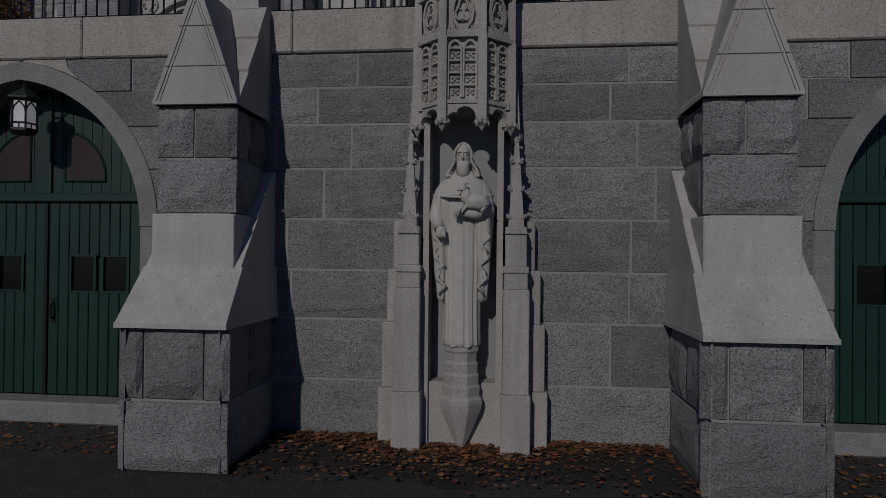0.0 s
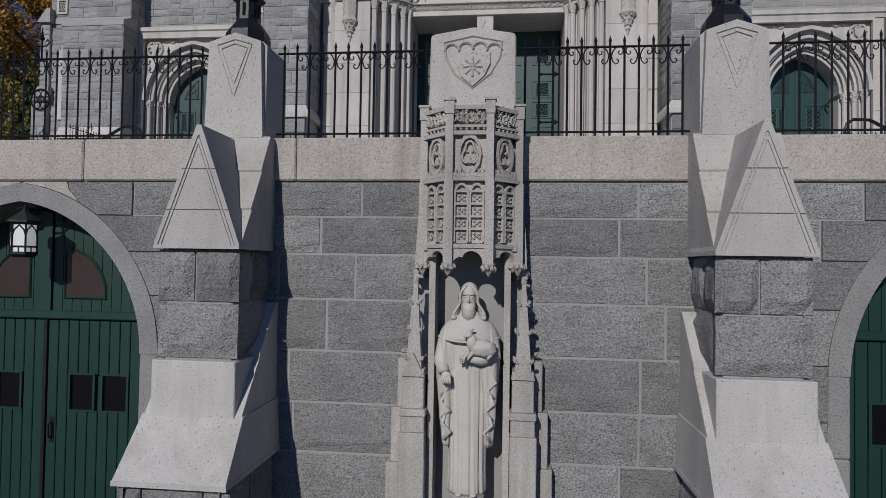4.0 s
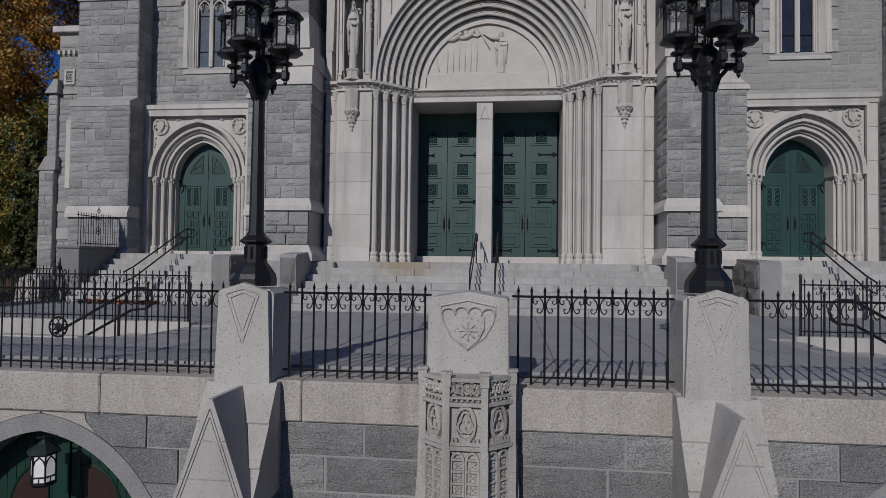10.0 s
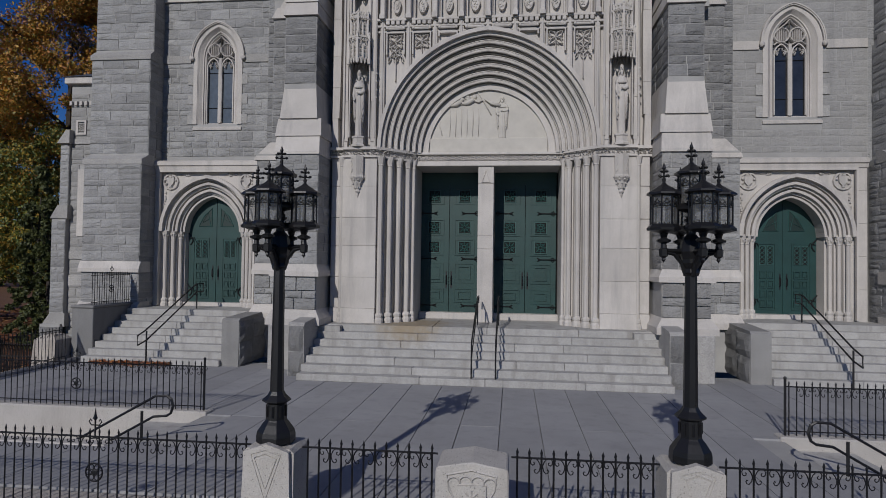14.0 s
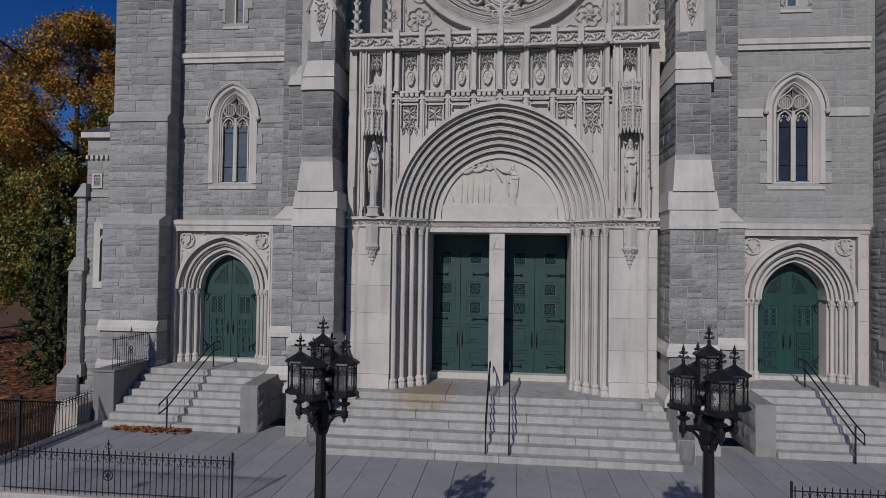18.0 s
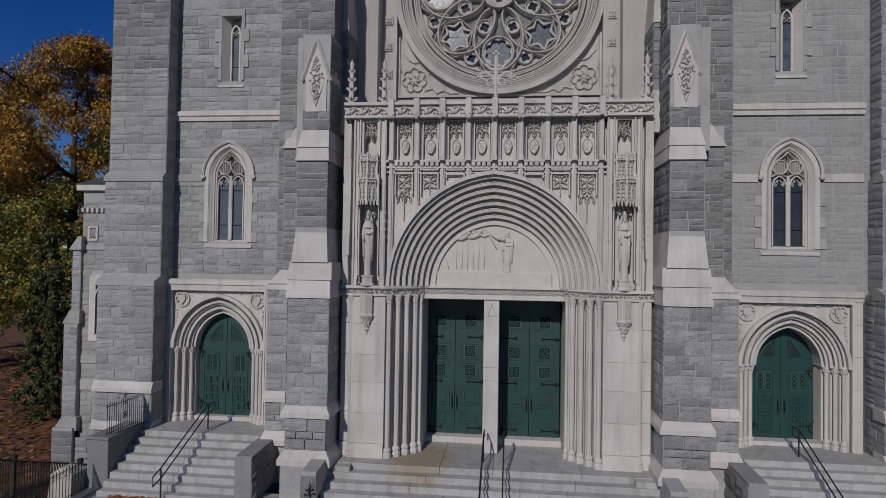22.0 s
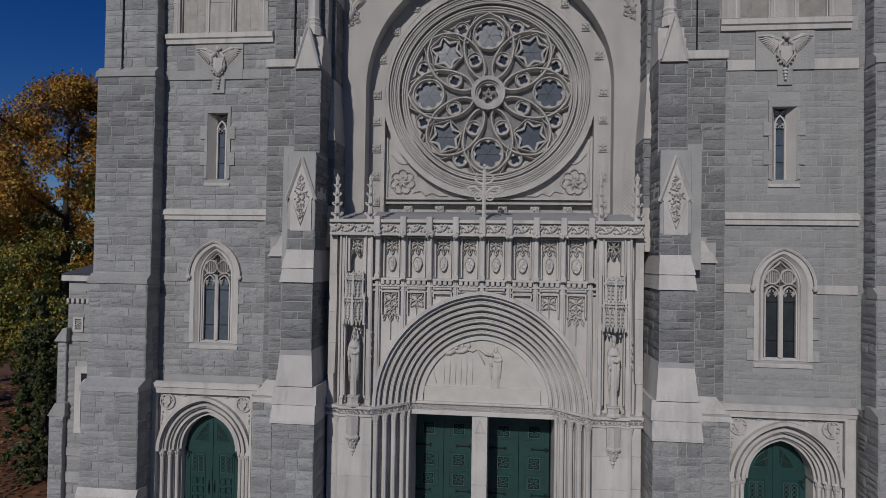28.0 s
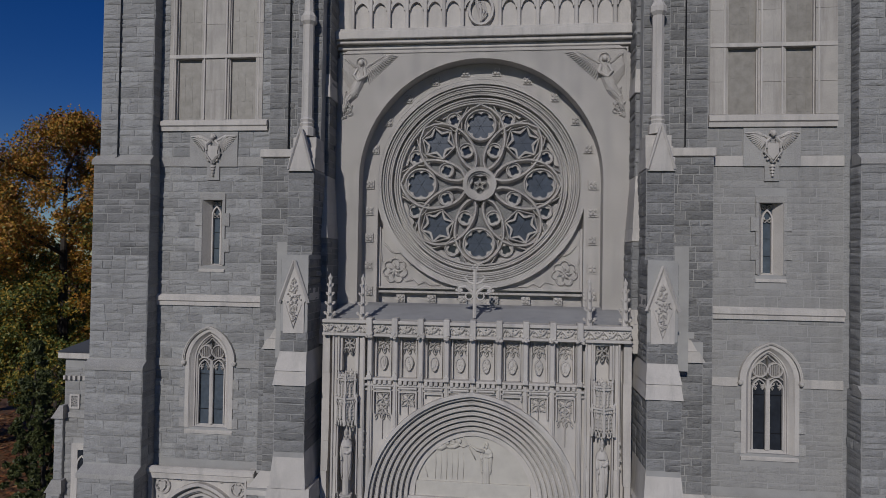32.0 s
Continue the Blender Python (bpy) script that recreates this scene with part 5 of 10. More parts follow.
# ---- lamps on the piers ----
def lantern(t, x, y, z, scale=1.0):
    """An octagonal lantern with a crocketed cap, standing at z."""
    n = 8
    r = 0.135 * scale
    h = 0.36
    body = part("lantern", lathe(bmesh.new(), [(0.035, -0.20), (0.028, -0.14), (0.07, -0.12), (0.075, -0.10), (0.03, -0.08), (0.045, -0.03), (r * 1.28, 0.0), (r * 1.30, 0.025), (r * 1.02, 0.06), (r * 0.98, 0.065)], (x, y, z), n, math.pi / 8), IRON, t, "black iron lantern with clear panes")
    bm = bmesh.new()
    lathe(bm, [(r * 1.05, h), (r * 1.34, h + 0.015), (r * 1.30, h + 0.035), (r * 0.5, h + 0.10), (r * 0.22, h + 0.125), (0.012, h + 0.15)], (x, y, z), n, math.pi / 8)
    part("cap", bm, IRON, body)
    bm = bmesh.new()
    lathe(bm, [(0.012, h + 0.12), (0.022, h + 0.18), (0.010, h + 0.20), (0.012, h + 0.27), (0.022, h + 0.30), (0.001, h + 0.36)], (x, y, z), 6)
    part("finial", bm, IRON, body)
    for zz, w in ((h + 0.215, 0.055), (h + 0.265, 0.035)):
        for k in range(4):
            an = k * math.pi / 2 + 0.4
            bm = bmesh.new()
            blob(bm, (x + w * math.cos(an), y + w * math.sin(an), z + zz), (0.02, 0.02, 0.016), 1)
            tube(bm, [(x, y, z + zz - 0.01), (x + w * math.cos(an), y + w * math.sin(an), z + zz)], 0.008, 4)
            part("crocket", bm, IRON, body)
    bm = bmesh.new()
    for k in range(n):
        a = math.pi / 8 + 2 * math.pi * k / n
        b = a + 2 * math.pi / n
        p, q = Vector((x + r * math.cos(a), y + r * math.sin(a), z)), Vector((x + r * math.cos(b), y + r * math.sin(b), z))
        tube(bm, [p + Vector((0, 0, 0.05)), p + Vector((0, 0, h + 0.01))], 0.009, 4)
        up = Vector((0, 0, 1))
        m = (p + q) / 2
        for f0, f1, z0, z1 in ((0, 0.5, 0.25, h - 0.03), (1, 0.5, 0.25, h - 0.03), (0, 1, 0.25, 0.25), (0.15, 0.85, h - 0.06, 0.26), (0.85, 0.15, h - 0.06, 0.26)):
            tube(bm, [p.lerp(q, f0) + up * z0, p.lerp(q, f1) + up * z1], 0.0045, 3)
        for f in (0.25, 0.75):
            tube(bm, [p.lerp(q, f) + up * 0.06, p.lerp(q, f) + up * 0.085], 0.008, 3)
    part("tracery", bm, IRON, body)
    bm = bmesh.new()
    for k in range(n):
        a = math.pi / 8 + 2 * math.pi * k / n
        b = a + 2 * math.pi / n
        rr = r * 0.955
        v = [bm.verts.new((x + rr * math.cos(c), y + rr * math.sin(c), z + zz)) for c, zz in ((a, 0.06), (b, 0.06), (b, h), (a, h))]
        bm.faces.new(v)
    ob = part("pane", bm, PANE, body, "lantern glass with pale reflections painted in")
    ob.visible_shadow = False


def panemat():
    m = bpy.data.materials.new("lantern_glass")
    m.use_nodes = True
    N, L = m.node_tree.nodes, m.node_tree.links
    g, t, d = N.new("ShaderNodeBsdfGlossy"), N.new("ShaderNodeBsdfTransparent"), N.new("ShaderNodeBsdfDiffuse")
    g.inputs["Roughness"].default_value = 0.3
    t.inputs["Color"].default_value = (0.75, 0.75, 0.75, 1)
    d.inputs["Color"].default_value = (0.5, 0.5, 0.5, 1)
    # patchy grey diffuse share paints pale reflections into the panes
    nz = N.new("ShaderNodeTexNoise")
    nz.inputs["Scale"].default_value = 9.0
    mr = N.new("ShaderNodeMapRange")
    mr.inputs[3].default_value, mr.inputs[4].default_value = 0.02, 0.20
    L.new(nz.outputs[0], mr.inputs[0])
    mx, m2 = N.new("ShaderNodeMixShader"), N.new("ShaderNodeMixShader")
    L.new(mr.outputs[0], m2.inputs[0])
    mx.inputs[0].default_value = 0.05
    L.new(t.outputs[0], m2.inputs[1]); L.new(d.outputs[0], m2.inputs[2])
    L.new(m2.outputs[0], mx.inputs[1]); L.new(g.outputs[0], mx.inputs[2])
    L.new(mx.outputs[0], N["Material Output"].inputs[0])
    return m


PANE = panemat()


def street_lamp(c, turn):
    t = thing("street_lamp", "black cast iron lamp with five gothic lanterns on a pier", "street lamp", (c, 5.75, 5.0), group="pier lamps")
    y = 5.75
    part("base", lathe(bmesh.new(), [(0.215, 0.0), (0.215, 0.07), (0.205, 0.12), (0.15, 0.20), (0.125, 0.23), (0.115, 0.245)], (c, y, 5.0), 8, math.pi / 8), IRON, t)
    part("plinth", lathe(bmesh.new(), [(0.115, 0.24), (0.11, 0.42), (0.118, 0.43)], (c, y, 5.0), 8, math.pi / 8), IRON, t)
    part("collar", lathe(bmesh.new(), [(0.118, 0.425), (0.158, 0.45), (0.158, 0.465), (0.10, 0.52), (0.078, 0.56)], (c, y, 5.0), 8, math.pi / 8), IRON, t)
    bm = lathe(bmesh.new(), [(0.076, 0.55), (0.068, 1.2), (0.060, 1.95)], (c, y, 5.0), 8, math.pi / 8)
    part("shaft", bm, IRON, t)
    for k in range(8):
        a = 2 * math.pi * k / 8
        bm = bmesh.new()
        tube(bm, [(c + 0.112 * math.cos(a), y + 0.112 * math.sin(a), 5.28), (c + 0.112 * math.cos(a), y + 0.112 * math.sin(a), 5.40)], 0.014, 4)
        part("plinth_panel", bm, IRON, t)
    part("capital", lathe(bmesh.new(), [(0.062, 1.93), (0.085, 1.96), (0.07, 2.0), (0.10, 2.06), (0.10, 2.10), (0.12, 2.18), (0.10, 2.3), (0.05, 2.36)], (c, y, 5.0), 8, math.pi / 8), IRON, t)
    for k in range(4):
        a = turn + k * math.pi / 2
        dx, dy = math.cos(a), math.sin(a)
        bm = bmesh.new()
        tube(bm, [(c + 0.05 * dx, y + 0.05 * dy, 6.93), (c + 0.10 * dx, y + 0.10 * dy, 7.06), (c + 0.18 * dx, y + 0.18 * dy, 7.15), (c + 0.29 * dx, y + 0.29 * dy, 7.18)], [0.03, 0.024, 0.022, 0.026], 6)
        tube(bm, [(c + 0.05 * dx, y + 0.05 * dy, 7.18), (c + 0.30 * dx, y + 0.30 * dy, 7.18)], 0.03, 4)
        lathe(bm, [(0.001, -0.10), (0.022, -0.07), (0.018, -0.05), (0.045, -0.03), (0.05, 0.04), (0.03, 0.06)], (c + 0.29 * dx, y + 0.29 * dy, 7.16), 6)
        part("arm", bm, IRON, t)
        lantern(t, c + 0.29 * dx, y + 0.29 * dy, 7.40)
    lantern(t, c, y, 7.62, 0.98)
    part("stem", lathe(bmesh.new(), [(0.05, 2.3), (0.045, 2.5), (0.06, 2.55)], (c, y, 5.0), 8), IRON, t)


street_lamp(WL, radians(-95))
street_lamp(WR, radians(-83))

# lantern on a bracket before the garage door
lt = thing("wall_lantern", "black iron lantern with white panes over the garage door", "lantern", (-4.84, 5.68, 2.9))
WHITEGLASS = mat("opal_glass", (0.88, 0.88, 0.88), (0.82, 0.82, 0.83), rough=0.25, grain=10, bump=0.02)
WHITEGLASS.node_tree.nodes["Principled BSDF"].inputs["Emission Color"].default_value = (1, 1, 1, 1)
WHITEGLASS.node_tree.nodes["Principled BSDF"].inputs["Emission Strength"].default_value = 0.12
VERDIGRIS = mat("verdigris_iron", (0.0263, 0.045, 0.0375), (0.015, 0.0225, 0.0195), rough=0.55, metal=0.3, grain=30)
lx, ly, lz = -4.765, 5.58, 2.935
part("base", lathe(bmesh.new(), [(0.10, -0.03), (0.13, 0.0), (0.13, 0.025)], (lx, ly, lz), 6, 0.3), IRON, lt)
part("cap", lathe(bmesh.new(), [(0.125, 0.29), (0.14, 0.31), (0.165, 0.315), (0.165, 0.33), (0.11, 0.37), (0.05, 0.41), (0.02, 0.44)], (lx, ly, lz), 6, 0.3), VERDIGRIS, lt, "dark verdigris cap")
for k in range(6):
    a, b = 0.3 + k * math.pi / 3, 0.3 + (k + 1) * math.pi / 3
    p, q = Vector((lx + 0.118 * math.cos(a), ly + 0.118 * math.sin(a), lz)), Vector((lx + 0.118 * math.cos(b), ly + 0.118 * math.sin(b), lz))
    up = Vector((0, 0, 1))
    bm = bmesh.new()
    v = [bm.verts.new(x) for x in (p.lerp(q, 0.03) + up * 0.02, p.lerp(q, 0.97) + up * 0.02, p.lerp(q, 0.97) + up * 0.30, p.lerp(q, 0.03) + up * 0.30)]
    f = bm.faces.new(v)
    bmesh.ops.solidify(bm, geom=[f], thickness=0.006)
    part("pane", bm, WHITEGLASS, lt, "white opal pane")
    bm = bmesh.new()
    tube(bm, [p, p + up * 0.31], 0.012, 4)
    tube(bm, [p + up * 0.075, q + up * 0.075], 0.01, 4)
    tube(bm, [p + up * 0.18, p.lerp(q, 0.15) + up * 0.24, p.lerp(q, 0.5) + up * 0.285], 0.009, 4)
    tube(bm, [q + up * 0.18, p.lerp(q, 0.85) + up * 0.24, p.lerp(q, 0.5) + up * 0.285], 0.009, 4)
    tube(bm, [p.lerp(q, 0.5) + up * 0.02, p.lerp(q, 0.5) + up * 0.075], 0.008, 4)
    part("bar", bm, IRON, lt)
bm = bmesh.new()
tube(bm, [(lx, ly, lz + 0.43), (lx, ly, lz + 0.475), (lx + 0.02, ly + 0.12, lz + 0.45), (lx + 0.06, 5.99, lz + 0.49)], 0.013, 5)
tube(bm, [(lx + 0.06, 5.97, lz + 0.45), (lx + 0.04, 5.85, lz + 0.44), (lx + 0.03, 5.80, lz + 0.50), (lx + 0.04, 5.86, lz + 0.54), (lx + 0.05, 5.90, lz + 0.56)], 0.010, 5)
tube(bm, [(lx - 0.1, ly + 0.02, lz + 0.45), (lx - 0.06, ly + 0.02, lz + 0.45), (lx, ly, lz + 0.465), (lx + 0.1, ly + 0.1, lz + 0.47)], 0.010, 5)
B(bm, lx + 0.02, lx + 0.11, 5.96, 5.99, lz + 0.36, lz + 0.58)
part("bracket", bm, IRON, lt)

# ---- terrace ----
TZ = 4.10
def multi(boxes):
    bm = bmesh.new()
    for b in boxes:
        B(bm, *b)
    return bm


WELLS = ((-9.8, -5.75), (4.66, 8.8))
terrace = structure("terrace", multi([(-12.45, 11.6, 10.16, 16.2, 3.0, TZ - 0.03), (-12.45, 11.6, 6.3, 8.25, 2.2, TZ - 0.03), (-5.75, 4.66, 8.25, 10.16, 2.2, TZ - 0.03),
                                      (-12.45, -9.8, 8.25, 10.16, 2.2, 3.35), (8.8, 11.6, 8.25, 10.16, 2.2, 3.35), (-12.45, 11.6, 6.3, 20.0, 2.0, 2.9)]), MORTAR, "paved church terrace behind the wall", "terrace")
rng = random.Random(3)
# long paving slabs laid towards the steps
xs = [-12.4 + 0.72 * i for i in range(34)]
for a in xs:
    y = 6.33
    ends = [6.33, 8.25, 10.16]
    ends.append(15.9)
    for p, q in zip(ends, ends[1:]):
        mid = a + 0.46
        if p >= 8.2 and q <= 10.2 and not (-5.8 <= a and a + 0.72 <= 4.8):
            continue
        b = min(a + 0.72, 11.6)
        me = part("slab", box(a + 0.007, b - 0.007, p + 0.003, q - 0.003, TZ - 0.04, TZ + rng.uniform(-0.002, 0.003)), PAVING, terrace)
for (x0, x1), s in zip(WELLS, (-1, 1)):
    t = thing("side_steps", "short granite flight going down beside the railing", "steps", (x0 if s > 0 else x1, 9.2, 3.35), kind="structure")
    xa = x1 if s < 0 else x0
    for k in range(4):
        z1 = TZ - 0.17 * (k + 1) + 0.0
        part("step", box(*sorted((xa + s * (0.18 + 0.33 * k), xa + s * (0.18 + 0.33 * (k + 1) + 0.6))), 8.27, 10.14, 3.0, z1, bev=0.012), STEP, t)
    part("landing", box(*sorted((xa + s * 1.6, xa + s * 5)), 8.27, 10.14, 2.9, 3.36), PAVING, t)
    part("kerb", box(*sorted((xa - s * 0.06, xa + s * 6.2)), 10.12, 10.42, 3.0, TZ + 0.05, bev=0.02), LIGHT_GRANITE, t, "pale granite kerb under the railing")
    part("kerb", box(*sorted((xa + s * 0.5, xa + s * 6.2)), 8.0, 8.26, 3.0, TZ + 0.02, bev=0.02), LIGHT_GRANITE, t)
    # handrail
    h = thing("handrail", "black iron double handrail with a rounded end, beside the short steps", "handrail", (xa + s * 0.1, 8.36, TZ), group="short step handrails")
    y = 8.36
    a, b = xa - s * 0.34, xa + s * 1.48
    bm = bmesh.new()
    loop = [(xa + s * 3.6, y, 3.93), (b, y, 3.93), (a + s * 0.22, y, 4.83)] + [(a + s * 0.05 - s * 0.13 * math.sin(radians(k)), y, 4.68 + 0.16 * math.cos(radians(k))) for k in (10, 45, 90, 135, 170)] + [(a + s * 0.25, y, 4.50), (b, y, 3.62), (xa + s * 3.6, y, 3.64)]
    tube(bm, loop, 0.022, 6)
    part("rail", bm, IRON, h)
    for px_, z0, z1 in ((a + s * 0.45, TZ, 4.58), (b, 3.36, 3.93)):
        bm = bmesh.new()
        tube(bm, [(px_, y, z0), (px_, y, z1)], 0.022, 6)
        part("post", bm, IRON, h)
fence((-10.8, 10.25, TZ + 0.05), (-5.80, 10.25, TZ + 0.05), 0.94, "black wrought iron railing on a pale kerb across the terrace", posts=(0, 1), crest=0.47, step=0.128)
fence((4.72, 10.25, TZ + 0.05), (9.4, 10.25, TZ + 0.05), 0.94, "black wrought iron railing on a pale kerb across the terrace", posts=(1, 0), crest=0.55, step=0.128)


# ---- main steps ----
main_steps = thing("main_steps", "broad pale granite steps with rust stains up to the main doors", "steps", (CX, 15.0, TZ), kind="structure")
RIS, GO = 0.1715, 0.325
for i in range(7):
    w = 4.50
    y0 = 13.66 + GO * i
    e = 0.55 * math.sin(2.4 * i + 0.6)
    for p, q in ((-w, -1.75 + e), (-1.75 + e, 0.45 - e), (0.45 - e, 2.3 + 0.6 * e), (2.3 + 0.6 * e, w)):
        part("step", box(CX + p + 0.003, CX + q - 0.003, y0, y0 + GO + 0.12 if i < 6 else 18.2, TZ + (RIS * i - 0.03 if i else 0), TZ + RIS * (i + 1), bev=0.014), RUSTSTEP, main_steps)
part("sill", box(CX - 2.15, CX + 2.15, 18.0, 18.5, 5.3, 5.50, bev=0.015), LIMESTONE, main_steps, "pale door sill")
part("fill", box(CX - 4.0, CX + 4.0, 15.9, 18.2, TZ, 5.25), MORTAR, main_steps)
for s in (-1, 1):
    part("side_fill", box(*sorted((CX + s * 3.9, CX + s * 4.7)), 15.35, 17.3, TZ, 5.28), STEP, main_steps)
    k = thing("step_cheek", "narrow granite cheek block with a rock-faced front, flanking the main steps", "stone block", (CX + s * 4.7, 14.2, TZ), group="main step cheeks", kind="structure")
    bm = bmesh.new()
    side(bm, [(14.20, TZ), (14.20, 5.40), (14.28, 5.46), (15.3, 5.54), (15.5, 5.54), (15.5, TZ)], *sorted((CX + s * 4.50, CX + s * 4.92)))
    part("block", bm, QUOIN, k)
    for z0, z1 in ((TZ, 4.72), (4.72, 5.38)):
        ob = bpy.data.objects.new("rock_face", unit_block((True, 3), GRANITE))
        scene.collection.objects.link(ob)
        ob.parent = k
        ob.matrix_parent_inverse = k.matrix_world.inverted()
        ob.matrix_basis = Matrix.Translation((CX + s * 4.71, 14.21, z0)) @ Matrix.Diagonal((0.40, 0.09, z1 - z0, 1))
for dx in (-0.20, 0.38):
    t = thing("handrail", "slim black iron handrail up the middle of the main steps", "handrail", (CX + dx, 14.0, TZ), group="main step handrails")
    x = CX + dx
    bm = bmesh.new()
    tube(bm, [(x, 13.80, TZ + 0.17), (x, 13.80, TZ + 1.0), (x, 13.92, TZ + 1.08), (x, 16.2, TZ + 2.0), (x, 16.75, TZ + 2.0), (x, 16.77, TZ + 1.8)], 0.021, 6)
    part("rail", bm, IRON, t)
    bm = bmesh.new()
    tube(bm, [(x, 16.3, TZ + 1.2), (x, 16.3, TZ + 2.0)], 0.021, 6)
    part("post", bm, IRON, t)
    bm = bmesh.new()
    tube(bm, [(x, 13.80, TZ + 0.62), (x, 16.1, TZ + 1.75)], 0.014, 6)
    part("lower_rail", bm, IRON, t)


# ---- side steps, cheek blocks ----
def side_stairs(s):
    def X(a, b):
        return sorted((CX + s * a, CX + s * b))
    t = thing("porch_steps", "pale granite steps rising to an arched side door", "steps", (CX + s * 9.2, 16.2, TZ), group="side door steps", kind="structure")
    for i in range(8):
        y0 = 15.12 + 0.29 * i
        for p, q in ((7.22, 9.3), (9.3, 11.32)):
            part("step", box(*X(p + 0.003, q - 0.003), y0, y0 + 0.42 if i < 7 else 19.2, TZ + (0.172 * i - 0.03 if i else 0), TZ + 0.172 * (i + 1), bev=0.013), STEP, t)
    part("fill", box(*X(7.25, 11.1), 17.2, 19.0, TZ, 5.3), MORTAR, t)
    part("door_sill", box(*X(8.05, 10.35), 18.75, 19.5, 5.4, 5.60, bev=0.01), LIMESTONE, t)
    c = thing("cheek_block", "smooth grey granite cheek block with a rock-faced side, beside the porch steps", "stone block", (CX + s * 6.95, 16.5, TZ), group="cheek blocks", kind="structure")
    bm = bmesh.new()
    side(bm, [(15.25, TZ), (15.25, 5.36), (15.33, 5.42), (17.1, 5.50), (18.2, 5.50), (18.2, TZ)], *X(6.72, 7.22))
    part("block", bm, DRESSED, c)
    me = unit_block((True, 2), GRANITE)
    for y0, y1, z0, z1 in ((15.27, 16.1, TZ, 4.75), (16.1, 17.1, TZ, 4.8), (15.27, 16.2, 4.75, 5.34), (16.2, 17.1, 4.8, 5.38)):
        f = "-x" if s > 0 else "+x"
        ob = bpy.data.objects.new("rock_face", me)
        scene.collection.objects.link(ob)
        ob.parent = c
        ob.matrix_parent_inverse = c.matrix_world.inverted()
        ob.matrix_basis = Matrix.Translation((CX + s * 6.72, (y0 + y1) / 2, z0)) @ Matrix.Rotation(radians(FACE[f]), 4, "Z") @ Matrix.Diagonal((y1 - y0, 0.08, z1 - z0, 1))
    o = thing("stair_parapet", "solid granite parapet beside the porch steps", "parapet", (CX + s * 11.7, 16.8, TZ), group="stair parapets", kind="structure")
    part("block", box(*X(11.33, 12.0), 15.62, 17.55, TZ - 0.6, 5.58, bev=0.015), SMOOTH, o)
    part("cap", box(*X(11.30, 12.03), 15.58, 17.55, 5.58, 5.66, bev=0.02), SMOOTH, o)
    # handrail
    h = thing("handrail", "black iron handrail with looped ends on the porch steps", "handrail", (CX + s * 9.3, 15.3, TZ), group="porch handrails")
    x = -9.98 if s < 0 else 8.27
    bm = bmesh.new()
    tube(bm, [(x, 14.58, TZ + 0.86), (x, 14.95, TZ + 0.98), (x, 17.6, TZ + 2.16), (x, 18.05, TZ + 2.16), (x, 18.05, TZ + 1.91), (x, 17.65, TZ + 1.91), (x, 15.0, TZ + 0.70), (x, 14.58, TZ + 0.60)], 0.022, 6, closed=True)
    part("rail", bm, IRON, h)
    for y, z0, z1 in ((14.98, TZ, TZ + 0.95), (17.65, TZ + 1.37, TZ + 2.16)):
        bm = bmesh.new()
        tube(bm, [(x, y, z0), (x, y, z1)], 0.022, 6)
        part("post", bm, IRON, h)


side_stairs(-1)
side_stairs(1)
fence((CX - 11.46, 15.68, 5.66), (CX - 11.42, 17.45, 5.66), 0.98, "short black railing with a crest on the stair parapet", crest=0.5, step=0.105, scrolls=False)
leaf_litter("fallen_leaves", "orange leaves gathered at the foot of the porch steps", 620, lambda r: (CX + r.uniform(-10.9, -8.6), 15.1 - abs(r.gauss(0, 0.15)), TZ + r.uniform(0.01, 0.10)), (0.03, 0.065), 14, ORANGE)

# west edge of the terrace
edge = thing("terrace_kerb", "granite kerb along the terrace edge", "kerb", (-12.4, 13, TZ), kind="structure")
for k in range(4):
    part("kerb_stone", box(-12.62, -12.3, 10.2 + 1.5 * k, 11.69 + 1.5 * k, 2.0, TZ + 0.06, bev=0.02), DRESSED, edge)
fence((-12.45, 10.4, TZ + 0.06), (-12.6, 15.3, TZ + 0.06), 0.95, "black wrought iron railing along the terrace edge", step=0.128)
fence((-12.75, 15.6, TZ + 0.06), (-12.3, 16.4, TZ + 0.06), 0.95, "short black wrought iron railing beside a granite pier", step=0.128)
gp = thing("gate_pier", "pale tapered granite pier on the terrace edge", "pier", (-12.75, 15.35, TZ))
bm = bmesh.new()
frustum(bm, (-13.62, -12.78, 15.0, 15.9, 2.6), (-13.42, -12.76, 15.05, 15.75, 4.70))
part("shaft", bm, COPING, gp)
bm = bmesh.new()
frustum(bm, (-13.42, -12.76, 15.05, 15.75, 4.70), (-13.24, -12.94, 15.2, 15.6, 4.84))
part("cap", bm, COPING, gp)

# plain walls that carry on past both ends of the terrace
structure("wall_return_west", box(-60.0, -10.5, 5.75, 6.3, 0.0, 2.05), DRESSED, "low plain granite wall beyond the terrace")
structure("wall_return_east", box(9.5, 60.0, 5.75, 6.3, 0.0, 2.05), DRESSED, "low plain granite wall beyond the terrace")
structure("wall_terrace_end_west", box(-12.5, -10.5, 6.31, 6.9, 0.0, 4.05), DRESSED, "plain granite end wall of the terrace")
structure("wall_terrace_end_east", box(9.5, 11.6, 6.31, 6.9, 0.0, 4.05), DRESSED, "plain granite end wall of the terrace")

